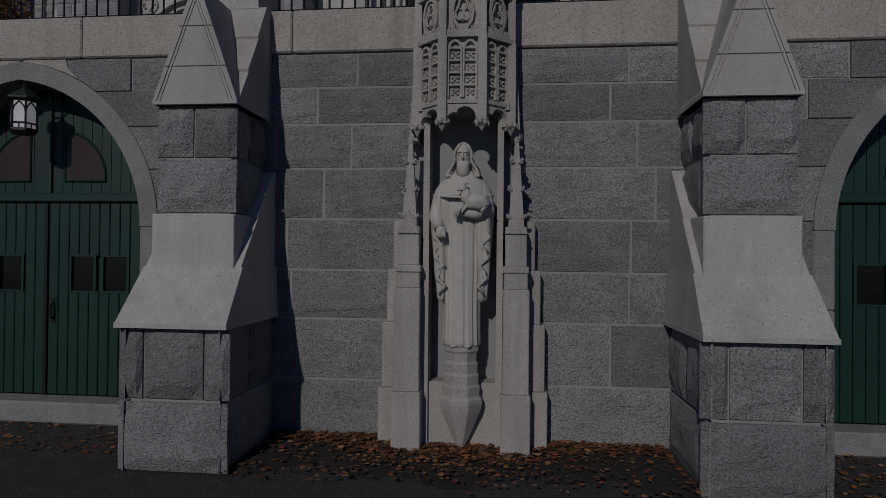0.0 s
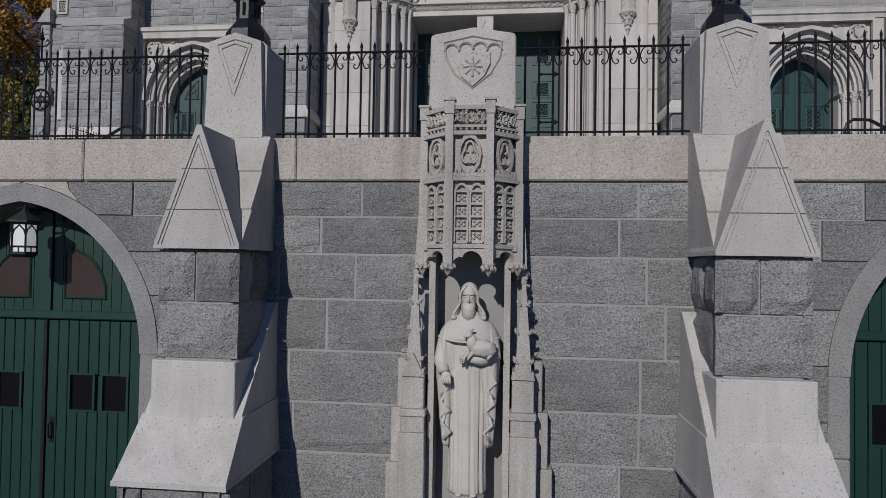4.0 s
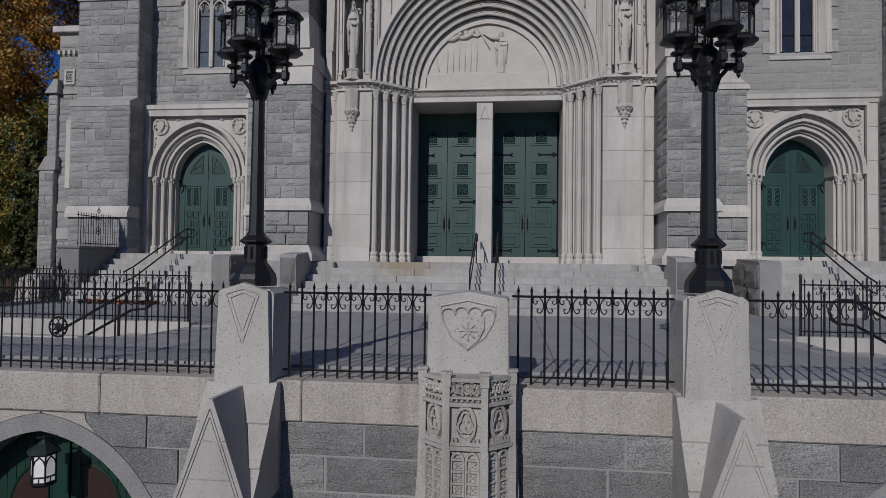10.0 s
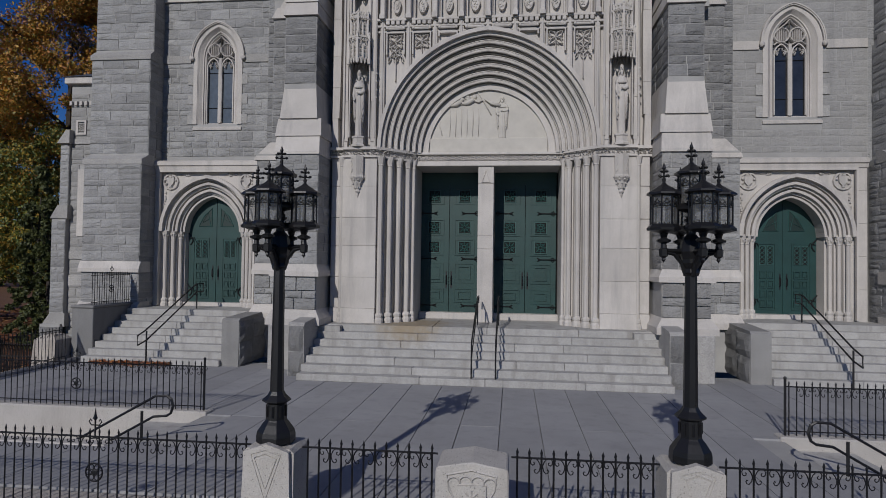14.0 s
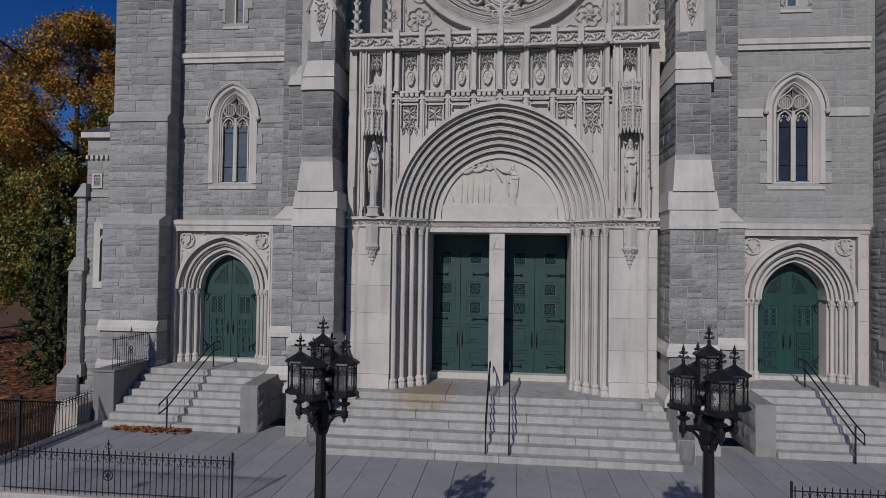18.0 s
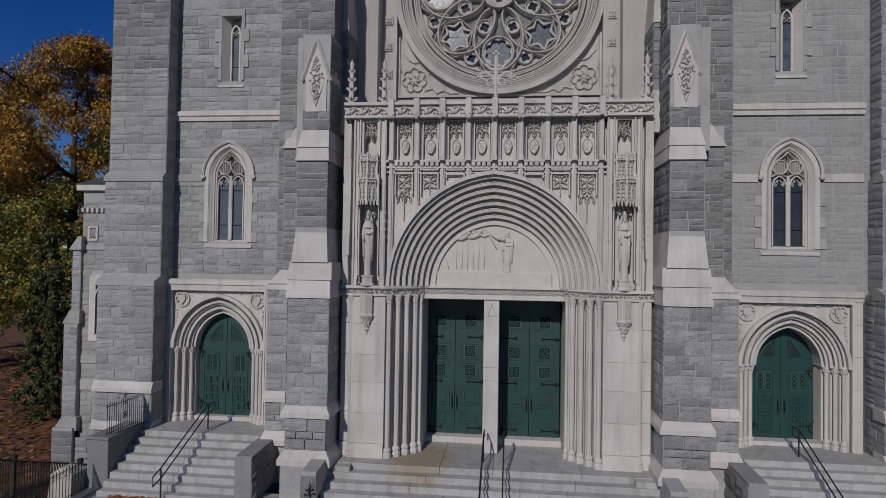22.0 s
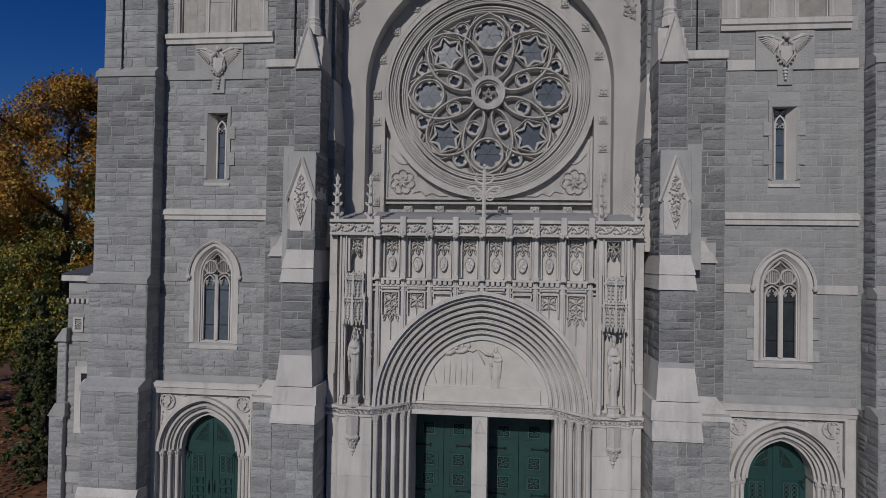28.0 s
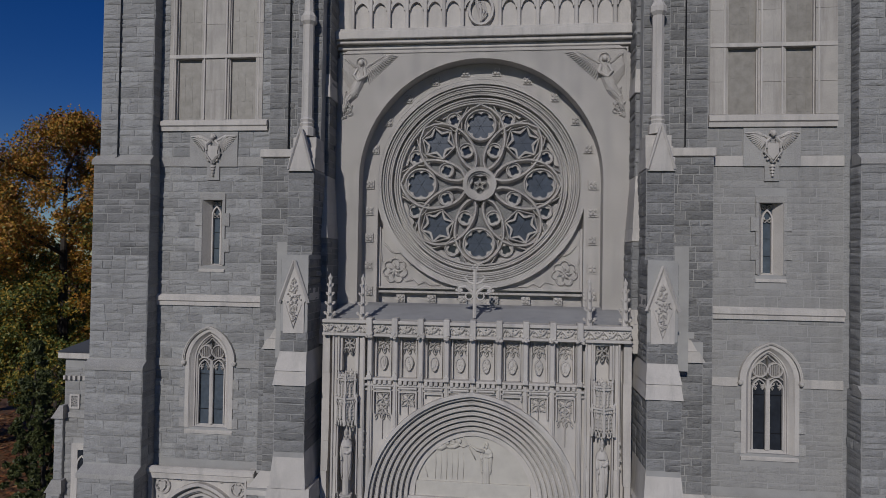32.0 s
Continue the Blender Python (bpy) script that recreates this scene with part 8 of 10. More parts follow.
    courses(o, "-y", 18.25, *X(5.72, 7.3), 15.4, 20.87, ASHLAR_D, ASHLAR_DJ, seed=74 + s, long_=(0.4, 0.8))
    courses(o, "-y", 18.25, *X(6.75, 7.3), 10.4, 15.9, ASHLAR_D, ASHLAR_DJ, seed=76 + s, long_=(0.4, 0.8), limit=60)
    courses(o, "-y", 18.4, *X(5.72, 7.15), 21.14, 28, ASHLAR_D, ASHLAR_DJ, seed=75 + s, long_=(0.4, 0.8), limit=60)
    part("wing_return", box(*X(6.75, 7.3), 18.255, 18.8, 10.3, 15.195), MORTAR, o)
    bm = bmesh.new()
    frustum(bm, (*X(5.7, 7.12), 16.90, 18.6, 10.1), (*X(5.7, 7.10), 16.92, 18.6, 10.2))
    frustum(bm, (*X(5.7, 7.10), 16.92, 18.6, 10.2), (*X(5.68, 6.78), 17.32, 18.6, 10.72))
    part("weathering", bm, LIMESTONE, o)
    bm = bmesh.new()
    B(bm, *X(5.55, 6.2), 16.9, 18.8, 14.4, 18.0)
    part("wing_core", bm, MORTAR, o)
    for k in range(4):
        z0, z1 = 14.6 + 0.33 * k, 14.6 + 0.33 * (k + 1) - 0.006
        bm = bmesh.new()
        slab(bm, [(CX + s * 5.6, z0), (CX + s * (6.80 - 0.22 * k), z0), (CX + s * (6.80 - 0.22 * (k + 0.8)), z1), (CX + s * 5.6, z1)], 17.26 + 0.08 * k, 18.7)
        part("wing_coping", bm, LIMESTONE, o)
    part("cap_course", box(*X(5.72, 7.36), 18.16, 18.9, 20.87, 21.14, bev=0.02), LIMESTONE, o)


portal_buttress(-1, "west")
portal_buttress(1, "east")

# ---- main portal ----
portal = thing("main_portal", "pale limestone portal with deep arch mouldings, carved frieze and traceried screen", "portal", (CX, 16.5, 5.3), kind="structure")
PY = 16.12
SPR = 10.30


def fan(bm, pts, z0, z1):
    """A plan outline drawn up from z0 to z1."""
    a = [bm.verts.new((x, y, z0)) for x, y in pts]
    b = [bm.verts.new((x, y, z1)) for x, y in pts]
    n = len(pts)
    bm.faces.new(a)
    bm.faces.new(b[::-1])
    for i in range(n):
        j = (i + 1) % n
        bm.faces.new((a[j], a[i], b[i], b[j]))
    return bm


for s in (-1, 1):
    def X(a, b):
        return sorted((CX + s * a, CX + s * b))
    zc = [5.3, 5.72, 6.6, 7.5, 8.3, 9.2, 10.02]
    for a, b in zip(zc, zc[1:]):
        d = 0.05 if a < 5.4 else 0.0
        part("pier_stone", box(*X(3.12, 4.10), PY - d, 17.4, a + 0.002, b - 0.002, bev=0.005), LIMESTONE, portal)
        part("corner_stone", box(*X(4.16, 4.46), PY + 0.10 - d, 17.4, a + 0.002, b - 0.002, bev=0.02), LIMESTONE, portal)
    part("corner_shaft", column(bmesh.new(), CX + s * 4.14, PY + 0.05, 5.3, 10.02, 0.055), LIMESTONE, portal)
    # splayed jamb with four colonnettes
    bm = bmesh.new()
    pts = [(CX + s * 3.14, PY + 0.04)]
    for k in range(5):
        x, y = 3.12 - 0.215 * k, PY + 0.04 + 0.19 * k
        pts += [(CX + s * x, y + 0.24), (CX + s * (x - 0.19), y + 0.26)] if k < 4 else [(CX + s * 2.18, 17.05), (CX + s * 2.15, 17.12), (CX + s * 2.15, 18.55)]
    pts += [(CX + s * 3.14, 18.55)]
    fan(bm, pts, 5.3, 10.05)
    part("jamb", bm, LIMESTONE, portal)
    for k in range(4):
        x, y = CX + s * (3.02 - 0.225 * k), PY + 0.10 + 0.215 * k
        part("colonnette", column(bmesh.new(), x, y, 5.3, 10.06, 0.072), LIMESTONE, portal, "slender portal colonnette")
    part("reveal_shaft", column(bmesh.new(), CX + s * 2.19, 17.0, 5.3, 10.06, 0.045), LIMESTONE, portal)
    # capital band round pier and splay
    bm = bmesh.new()
    line = [(4.50, PY + 0.06), (4.12, PY + 0.06), (4.10, PY - 0.06), (3.14, PY - 0.06), (2.9, PY + 0.12), (2.70, PY + 0.30), (2.48, PY + 0.50), (2.26, PY + 0.72), (2.10, 17.02)]
    fan(bm, [(CX + s * x, y) for x, y in line] + [(CX + s * 2.1, 17.5), (CX + s * 4.5, 17.5)], 10.02, 10.08)
    part("capital_band", bm, LIMESTONE, portal)
    bm = bmesh.new()
    fan(bm, [(CX + s * x, y + 0.08) for x, y in line] + [(CX + s * 2.1, 17.5), (CX + s * 4.5, 17.5)], 10.08, 10.24)
    part("capital_band", bm, LIMESTONE, portal)
    bm = bmesh.new()
    fan(bm, [(CX + s * x, y - 0.03) for x, y in line] + [(CX + s * 2.1, 17.5), (CX + s * 4.5, 17.5)], 10.24, 10.32)
    part("capital_band", bm, LIMESTONE, portal)
    bm = bmesh.new()
    rr = random.Random(5)
    for (xa, ya), (xb, yb) in zip(line, line[1:]):
        n = max(1, int(math.hypot(xb - xa, yb - ya) / 0.06))
        for k in range(n):
            f = (k + 0.5) / n
            x, y = CX + s * (xa + (xb - xa) * f), ya + (yb - ya) * f + 0.02
            for zz in (10.105, 10.16, 10.215):
                if rr.random() < 0.85:
                    blob(bm, (x + rr.uniform(-0.02, 0.02), y, zz + rr.uniform(-0.015, 0.015)), (rr.uniform(0.016, 0.03), 0.05, rr.uniform(0.014, 0.024)), 1, 0.35, rr)
    part("foliage", bm, LIMESTONE, portal, "carved foliage on the capitals")
    # bay with a saint under a canopy
    bx = CX + s * 3.67
    bm = bmesh.new()
    lathe(bm, [(0.21, 10.05), (0.20, 9.50), (0.225, 9.47), (0.225, 9.42), (0.15, 9.34), (0.11, 9.2), (0.05, 9.1), (0.075, 9.04), (0.03, 8.99), (0.035, 8.95), (0.005, 8.88)][::-1], (bx, PY - 0.02, 0), 6, math.pi / 6)
    cor = part("corbel", bm, LIMESTONE, portal, "hanging carved corbel")
    bm = bmesh.new()
    for k in range(9):
        a = math.pi + math.pi * k / 8
        for r, z, w in ((0.20, 9.45, 0.022), (0.165, 9.37, 0.03), (0.13, 9.27, 0.028), (0.085, 9.15, 0.022)):
            if (k + round(z * 10)) % 2 or z > 9.4:
                blob(bm, (bx + r * math.cos(a), PY - 0.02 + r * math.sin(a), z), (w, w, w * 1.2), 1, 0.3, rr)
    for q in (-1, 0, 1):
        for z in (9.62, 9.78, 9.93):
            tube(bm, [(bx + q * 0.115 - 0.04, PY - 0.19 + 0.05 * abs(q), z - 0.05), (bx + q * 0.115, PY - 0.205 + 0.05 * abs(q), z + 0.05), (bx + q * 0.115 + 0.04, PY - 0.19 + 0.05 * abs(q), z - 0.05)], 0.02, 4)
            blob(bm, (bx + q * 0.115, PY - 0.20 + 0.05 * abs(q), z - 0.01), (0.02, 0.025, 0.03), 1)
    part("leaf_carving", bm, LIMESTONE, cor)
    bm = bmesh.new()
    for a, b, zz0, zz1 in ((3.20, 3.34, SPR, 15.27), (4.02, 4.16, SPR, 15.27)):
        B(bm, *X(a, b), PY + 0.08, 17.0, zz0, zz1)
    part("bay_pilaster", bm, LIMESTONE, portal)
    part("bay_back", box(*X(3.34, 4.02), PY + 0.40, 17.0, SPR, 15.27), LIMESTONE, portal)
    part("edge_back", box(*X(4.10, 4.40), PY + 0.40, 17.2, SPR, 15.27), LIMESTONE, portal)
    for z0, z1, w0, w1 in ((SPR, 11.2, 4.30, 4.32), (11.2, 12.1, 4.29, 4.27), (12.1, 13.0, 4.27, 4.26), (13.0, 14.1, 4.26, 4.26), (14.1, 15.27, 4.27, 4.27)):
        bm = bmesh.new()
        frustum(bm, (*X(w0, 4.49), PY + 0.16, 17.2, z0 + 0.003), (*X(w1, 4.49), PY + 0.16, 17.2, z1 - 0.003))
        part("edge_stone", bm, LIMESTONE, portal)
    part("pedestal", lathe(bmesh.new(), [(0.22, 10.32), (0.22, 10.37), (0.175, 10.41), (0.175, 10.55), (0.2, 10.58), (0.2, 10.62)], (bx, PY + 0.02, 0), 6, math.pi / 6), LIMESTONE, portal)
    bm = bmesh.new()
    statue_mesh(bm, 1.7 * s, lamb=False)
    bmesh.ops.transform(bm, matrix=Matrix.Translation((bx, PY + 0.03, 10.60)) @ Matrix.Diagonal((1.15, 1.4, 1.96, 1)), verts=bm.verts)
    tagged(part("statue", bm, LIMESTONE, smooth=True), "weathered stone statue of a robed saint on the portal", "statue", group="portal saints")
    bm = bmesh.new()
    for k, (z0, z1, r) in enumerate(((12.84, 13.42, 0.28), (13.42, 13.47, 0.35), (13.47, 14.02, 0.23), (14.02, 14.08, 0.29))):
        lathe(bm, [(r, z0), (r, z1)], (bx, PY + 0.05, 0), 6, math.pi / 6)
    can = part("statue_canopy", bm, LIMESTONE, portal, "spired canopy over the saint")
    bm = bmesh.new()
    rr = random.Random(17)
    for k in range(6):
        a = math.pi / 6 + k * math.pi / 3
        ca, sa = math.cos(a), math.sin(a)
        for r, z0, z1, w in ((0.345, 12.72, 13.50, 0.026), (0.285, 13.47, 14.14, 0.024)):
            x, y = bx + r * ca, PY + 0.05 + r * sa
            B(bm, x - w, x + w, y - w, y + w, z0, z1)
            lathe(bm, [(w * 1.5, 0), (w * 1.7, 0.03), (w * 0.6, 0.06), (0.001, 0.11)], (x, y, z1), 5)
            blob(bm, (x, y, z0 - 0.02), (0.045, 0.045, 0.055), 1, 0.3, rr)
        b2 = a + math.pi / 6
        cb, sb = math.cos(b2), math.sin(b2)

        def at(u, z, r):
            return (bx + r * cb - u * sb, PY + 0.05 + r * sb + u * cb, z)
        # two pierced tiers on each face, with a foliage crest over each
        for r, z0, h, hw in ((0.29, 12.86, 0.52, 0.135), (0.24, 13.50, 0.50, 0.11)):
            for u in (-hw * 0.5, hw * 0.5):
                d = hw * 0.42
                tube(bm, [at(u - d, z0, r), at(u - d, z0 + h * 0.62, r), at(u, z0 + h * 0.84, r), at(u + d, z0 + h * 0.62, r), at(u + d, z0, r)], 0.017, 4)
                for q in (0.14, 0.36, 0.56):
                    tube(bm, [at(u - d, z0 + h * q, r), at(u, z0 + h * (q + 0.05), r + 0.01), at(u + d, z0 + h * q, r)], 0.013, 4)
            for q in range(5):
                blob(bm, at((q - 2) * hw * 0.5, z0 + h * 0.96, r + 0.03), (0.03, 0.03, 0.04), 1, 0.4, rr)
        # hanging cusped fringe
        for u in (-0.1, 0.0, 0.1):
            tube(bm, [at(u - 0.05, 12.70, 0.31), at(u - 0.03, 12.80, 0.31), at(u, 12.85, 0.31), at(u + 0.03, 12.80, 0.31), at(u + 0.05, 12.70, 0.31)], 0.019, 4)
            blob(bm, at(u + 0.05, 12.69, 0.31), (0.022, 0.022, 0.035), 1, 0.3, rr)
        for u in (-0.09, 0.0, 0.09):
            blob(bm, at(u, 14.12, 0.255), (0.03, 0.03, 0.05), 1, 0.4, rr)
    part("canopy_tracery", bm, LIMESTONE, can)
    # slender shafts and small bosses beside the saint
    for q in (-0.47, -0.31, 0.31, 0.47):
        yq = PY + (0.06 if abs(q) > 0.4 else 0.22)
        bm = bmesh.new()
        tube(bm, [(bx + q, yq, 10.36), (bx + q, yq, 15.2)], 0.026, 6)
        part("bay_shaft", bm, LIMESTONE, portal)
        bm = bmesh.new()
        for z in (11.75, 11.98, 12.21, 12.44):
            blob(bm, (bx + q + 0.02, yq - 0.012, z), (0.036, 0.04, 0.045), 1, 0.3, rr)
        part("bosses", bm, LIMESTONE, portal)
    for q in (-0.39, 0.39):
        part("pilaster_panel", panel_frame(bmesh.new(), bx + q - 0.06, bx + q + 0.06, PY + 0.08, 10.5, 11.68, 0.015, 0.02), LIMESTONE, portal)

# black sheet behind the doors, painted as the unlit inside
part("dark_door_backing", box(CX - 2.2, CX + 2.2, 18.55, 18.65, 5.3, 10.1), DARK, portal)
# trumeau and lintel
for z0, z1 in ((5.3, 7.47), (7.47, 7.87), (7.87, 9.40), (9.40, 9.93)):
    part("trumeau_stone", box(CX - 0.28, CX + 0.18, 17.12, 18.5, z0 + 0.002, z1 - 0.002, bev=0.008), LIMESTONE, portal)
bm = bmesh.new()
rib(bm, [(CX - 0.17, 9.44), (CX - 0.05, 9.78), (CX + 0.07, 9.44)], 0.016, 17.095, 0.03, True)
part("trumeau_gable", bm, LIMESTONE, portal)
part("lintel", box(CX - 2.14, CX + 2.14, 17.06, 18.6, 9.92, 10.06, bev=0.01), LIMESTONE, portal)
part("lintel_frieze", box(CX - 2.14, CX + 2.14, 17.14, 17.5, 10.06, 10.25), LIMESTONE, portal)
part("lintel_cap", box(CX - 2.14, CX + 2.14, 17.02, 17.5, 10.25, 10.32, bev=0.01), LIMESTONE, portal)
bm = bmesh.new()
tube(bm, [(CX - 2.1 + 0.035 * k, 17.085, 10.155 + 0.06 * math.sin(k * 1.1)) for k in range(121)], 0.014, 5)
rr = random.Random(21)
for k in range(42):
    x, f = CX - 2.05 + 0.1 * k, 1 if k % 2 else -1
    tube(bm, [(x + 0.036 * math.cos(a * 0.9), 17.09, 10.155 + f * 0.035 * math.sin(a * 0.9)) for a in range(6)], 0.012, 4)
    for q in range(4):
        blob(bm, (x + rr.uniform(-0.05, 0.05), 17.085, 10.155 + rr.uniform(-0.075, 0.075)), (rr.uniform(0.014, 0.026), 0.03, rr.uniform(0.012, 0.022)), 1, 0.35, rr)
part("lintel_foliage", bm, LIMESTONE, portal, "running carved foliage")
# arch orders: a roll and fillet, then a deep hollow, seven times
NORD = 7
for k in range(NORD):
    f = k / (NORD - 1)
    half, rise, y = 3.02 - 0.94 * f, 3.30 - 1.10 * f, 16.22 + 0.76 * f
    bm = bmesh.new()
    ring(bm, pointed(CX, SPR, half - 0.052, rise - 0.056, 24), pointed(CX, SPR, half, rise, 24), y, 17.5)
    arch_part = part("arch_order", bm, LIMESTONE, portal)
    bm = bmesh.new()
    tube(bm, [(x, y + 0.032, z) for x, z in pointed(CX, SPR, half - 0.072, rise - 0.078, 24)], 0.036, 7)
    part("arch_roll", bm, LIMESTONE, arch_part)
    bm = bmesh.new()
    tube(bm, [(x, y - 0.004, z) for x, z in pointed(CX, SPR, half - 0.016, rise - 0.017, 24)], 0.014, 5)
    part("arch_fillet", bm, LIMESTONE, arch_part)
    bm = bmesh.new()
    tube(bm, [(x, y + 0.15, z) for x, z in pointed(CX, SPR, half - 0.118, rise - 0.13, 24)], 0.020, 5)
    part("arch_bead", bm, LIMESTONE, arch_part)
    bm = bmesh.new()
    ring(bm, pointed(CX, SPR, half - 0.165, rise - 0.19, 24), pointed(CX, SPR, half - 0.05, rise - 0.054, 24), y + 0.22, 17.5)
    part("arch_hollow", bm, LIMESTONE, arch_part)
bm = bmesh.new()
ring(bm, pointed(CX, SPR, 3.02, 3.30, 20), pointed(CX, SPR, 3.12, 3.41, 20), 16.10, 16.5)
part("hood_mould", bm, LIMESTONE, portal)
# tympanum with a plain carved relief
bm = bmesh.new()
slab(bm, [(CX + 2.0, SPR)] + pointed(CX, SPR, 2.0, 2.12, 20)[1:-1] + [(CX - 2.0, SPR)], 17.20, 17.4)
tym = part("tympanum", bm, STATUE, portal, "pale carved tympanum")
bm = bmesh.new()
ring(bm, pointed(CX, SPR + 0.02, 1.78, 1.88, 20), pointed(CX, SPR + 0.02, 1.96, 2.06, 20), 17.12, 17.3)
part("tympanum_rim", bm, LIMESTONE, tym)
part("relief_ledge", box(CX - 1.74, CX + 1.74, 17.14, 17.25, SPR, 10.76, bev=0.01), STATUE, tym)
bm = bmesh.new()
statue_mesh(bm, 0.4, lamb=False)
bmesh.ops.transform(bm, matrix=Matrix.Translation((CX + 0.40, 17.19, 10.76)) @ Matrix.Diagonal((1.25, 0.55, 1.26, 1)), verts=bm.verts)
tube(bm, [(CX + 0.34, 17.15, 11.72), (CX + 0.10, 17.14, 11.78), (CX - 0.12, 17.15, 11.92)], [0.055, 0.045, 0.02], 6)
tube(bm, [(CX - 0.40, 17.185, 12.27), (CX - 0.16, 17.17, 11.88), (CX + 0.08, 17.185, 11.45)], 0.016, 5)
# two hovering winged shapes
for k, (dx, dz) in enumerate(((-0.50, 11.88), (-0.88, 11.82))):
    blob(bm, (CX + dx + 0.08, 17.18, dz + 0.12), (0.07, 0.05, 0.08), 2)
    tube(bm, [(CX + dx + 0.06, 17.18, dz + 0.04), (CX + dx - 0.10, 17.17, dz - 0.05), (CX + dx - 0.34, 17.185, dz - 0.10)], [0.08, 0.075, 0.02], 7)
    tube(bm, [(CX + dx + 0.06, 17.17, dz + 0.02), (CX + dx + 0.2, 17.16, dz - 0.04), (CX + dx + 0.34, 17.17, dz + 0.02)], [0.04, 0.03, 0.018], 5)
    for q in range(4):
        tube(bm, [(CX + dx - 0.02, 17.185, dz + 0.06), (CX + dx - 0.14, 17.175, dz + 0.16 - 0.04 * q), (CX + dx - 0.32 + 0.03 * q, 17.19, dz + 0.18 - 0.07 * q)], [0.03, 0.028, 0.008], 5)
for k in range(6):
    x = CX - 1.15 + 0.17 * k
    tube(bm, [(x, 17.2, 11.66 - 0.02 * (k % 2)), (x + 0.012, 17.195, 11.3), (x, 17.2, 10.82)], [0.010, 0.016, 0.008], 4)
tube(bm, [(CX - 1.46, 17.2, 11.4), (CX - 1.46, 17.195, 11.1), (CX - 1.42, 17.195, 11.0), (CX - 1.38, 17.2, 10.85)], 0.014, 4)
part("relief_carving", bm, STATUE, tym, smooth=True)
# screen wall over the arch
bm = bmesh.new()
plug(bm, CX, SPR, 3.02, 3.30, 13.86, 3.30, 16.34, 17.3, 20)
part("screen_wall", bm, LIMESTONE, portal)
part("screen_wall", box(CX - 3.22, CX + 3.22, 16.44, 17.3, 13.84, 15.5), LIMESTONE, portal)


def petals(bm, m, z, h, y, d, w=0.017):
    """Blind tracery: four pointed leaves laid crosswise in a square of half-width h."""
    for k in range(4):
        a = math.pi / 4 + k * math.pi / 2
        ux, uz = math.cos(a), math.sin(a)
        for q in (-1, 1):
            pts = []
            for i in range(7):
                t = i / 6
                o = q * 0.30 * h * math.sin(math.pi * t)
                pts.append((m + ux * h * 1.34 * t - uz * o, z + uz * h * 1.34 * t + ux * o))
            rib(bm, pts, w, y, d)
    for k in range(4):
        a = k * math.pi / 2
        rib(bm, [(m + h * math.cos(a) + 0.3 * h * math.cos(a + q), z + h * math.sin(a) + 0.3 * h * math.sin(a + q)) for q in (1.6, 2.4, 3.14, 3.9, 4.7)], w * 0.8, y + 0.01, d)
    return bm


def cusps(bm, m, z, h, y, d, w=0.016):
    """Two small cusped heads side by side."""
    for q in (-1, 1):
        c = m + q * h / 2
        rib(bm, [(c + h * 0.5 * math.cos(math.pi * k / 6), z - 0.02 + h * 0.55 * math.sin(math.pi * k / 6)) for k in range(7)], w, y, d)
        for p in (-1, 1):
            rib(bm, [(c + p * h * 0.5, z - 0.10), (c + p * h * 0.25, z - 0.05), (c + p * h * 0.16, z + 0.03), (c + p * h * 0.32, z + 0.10)], w * 0.8, y + 0.008, d)
    return bm


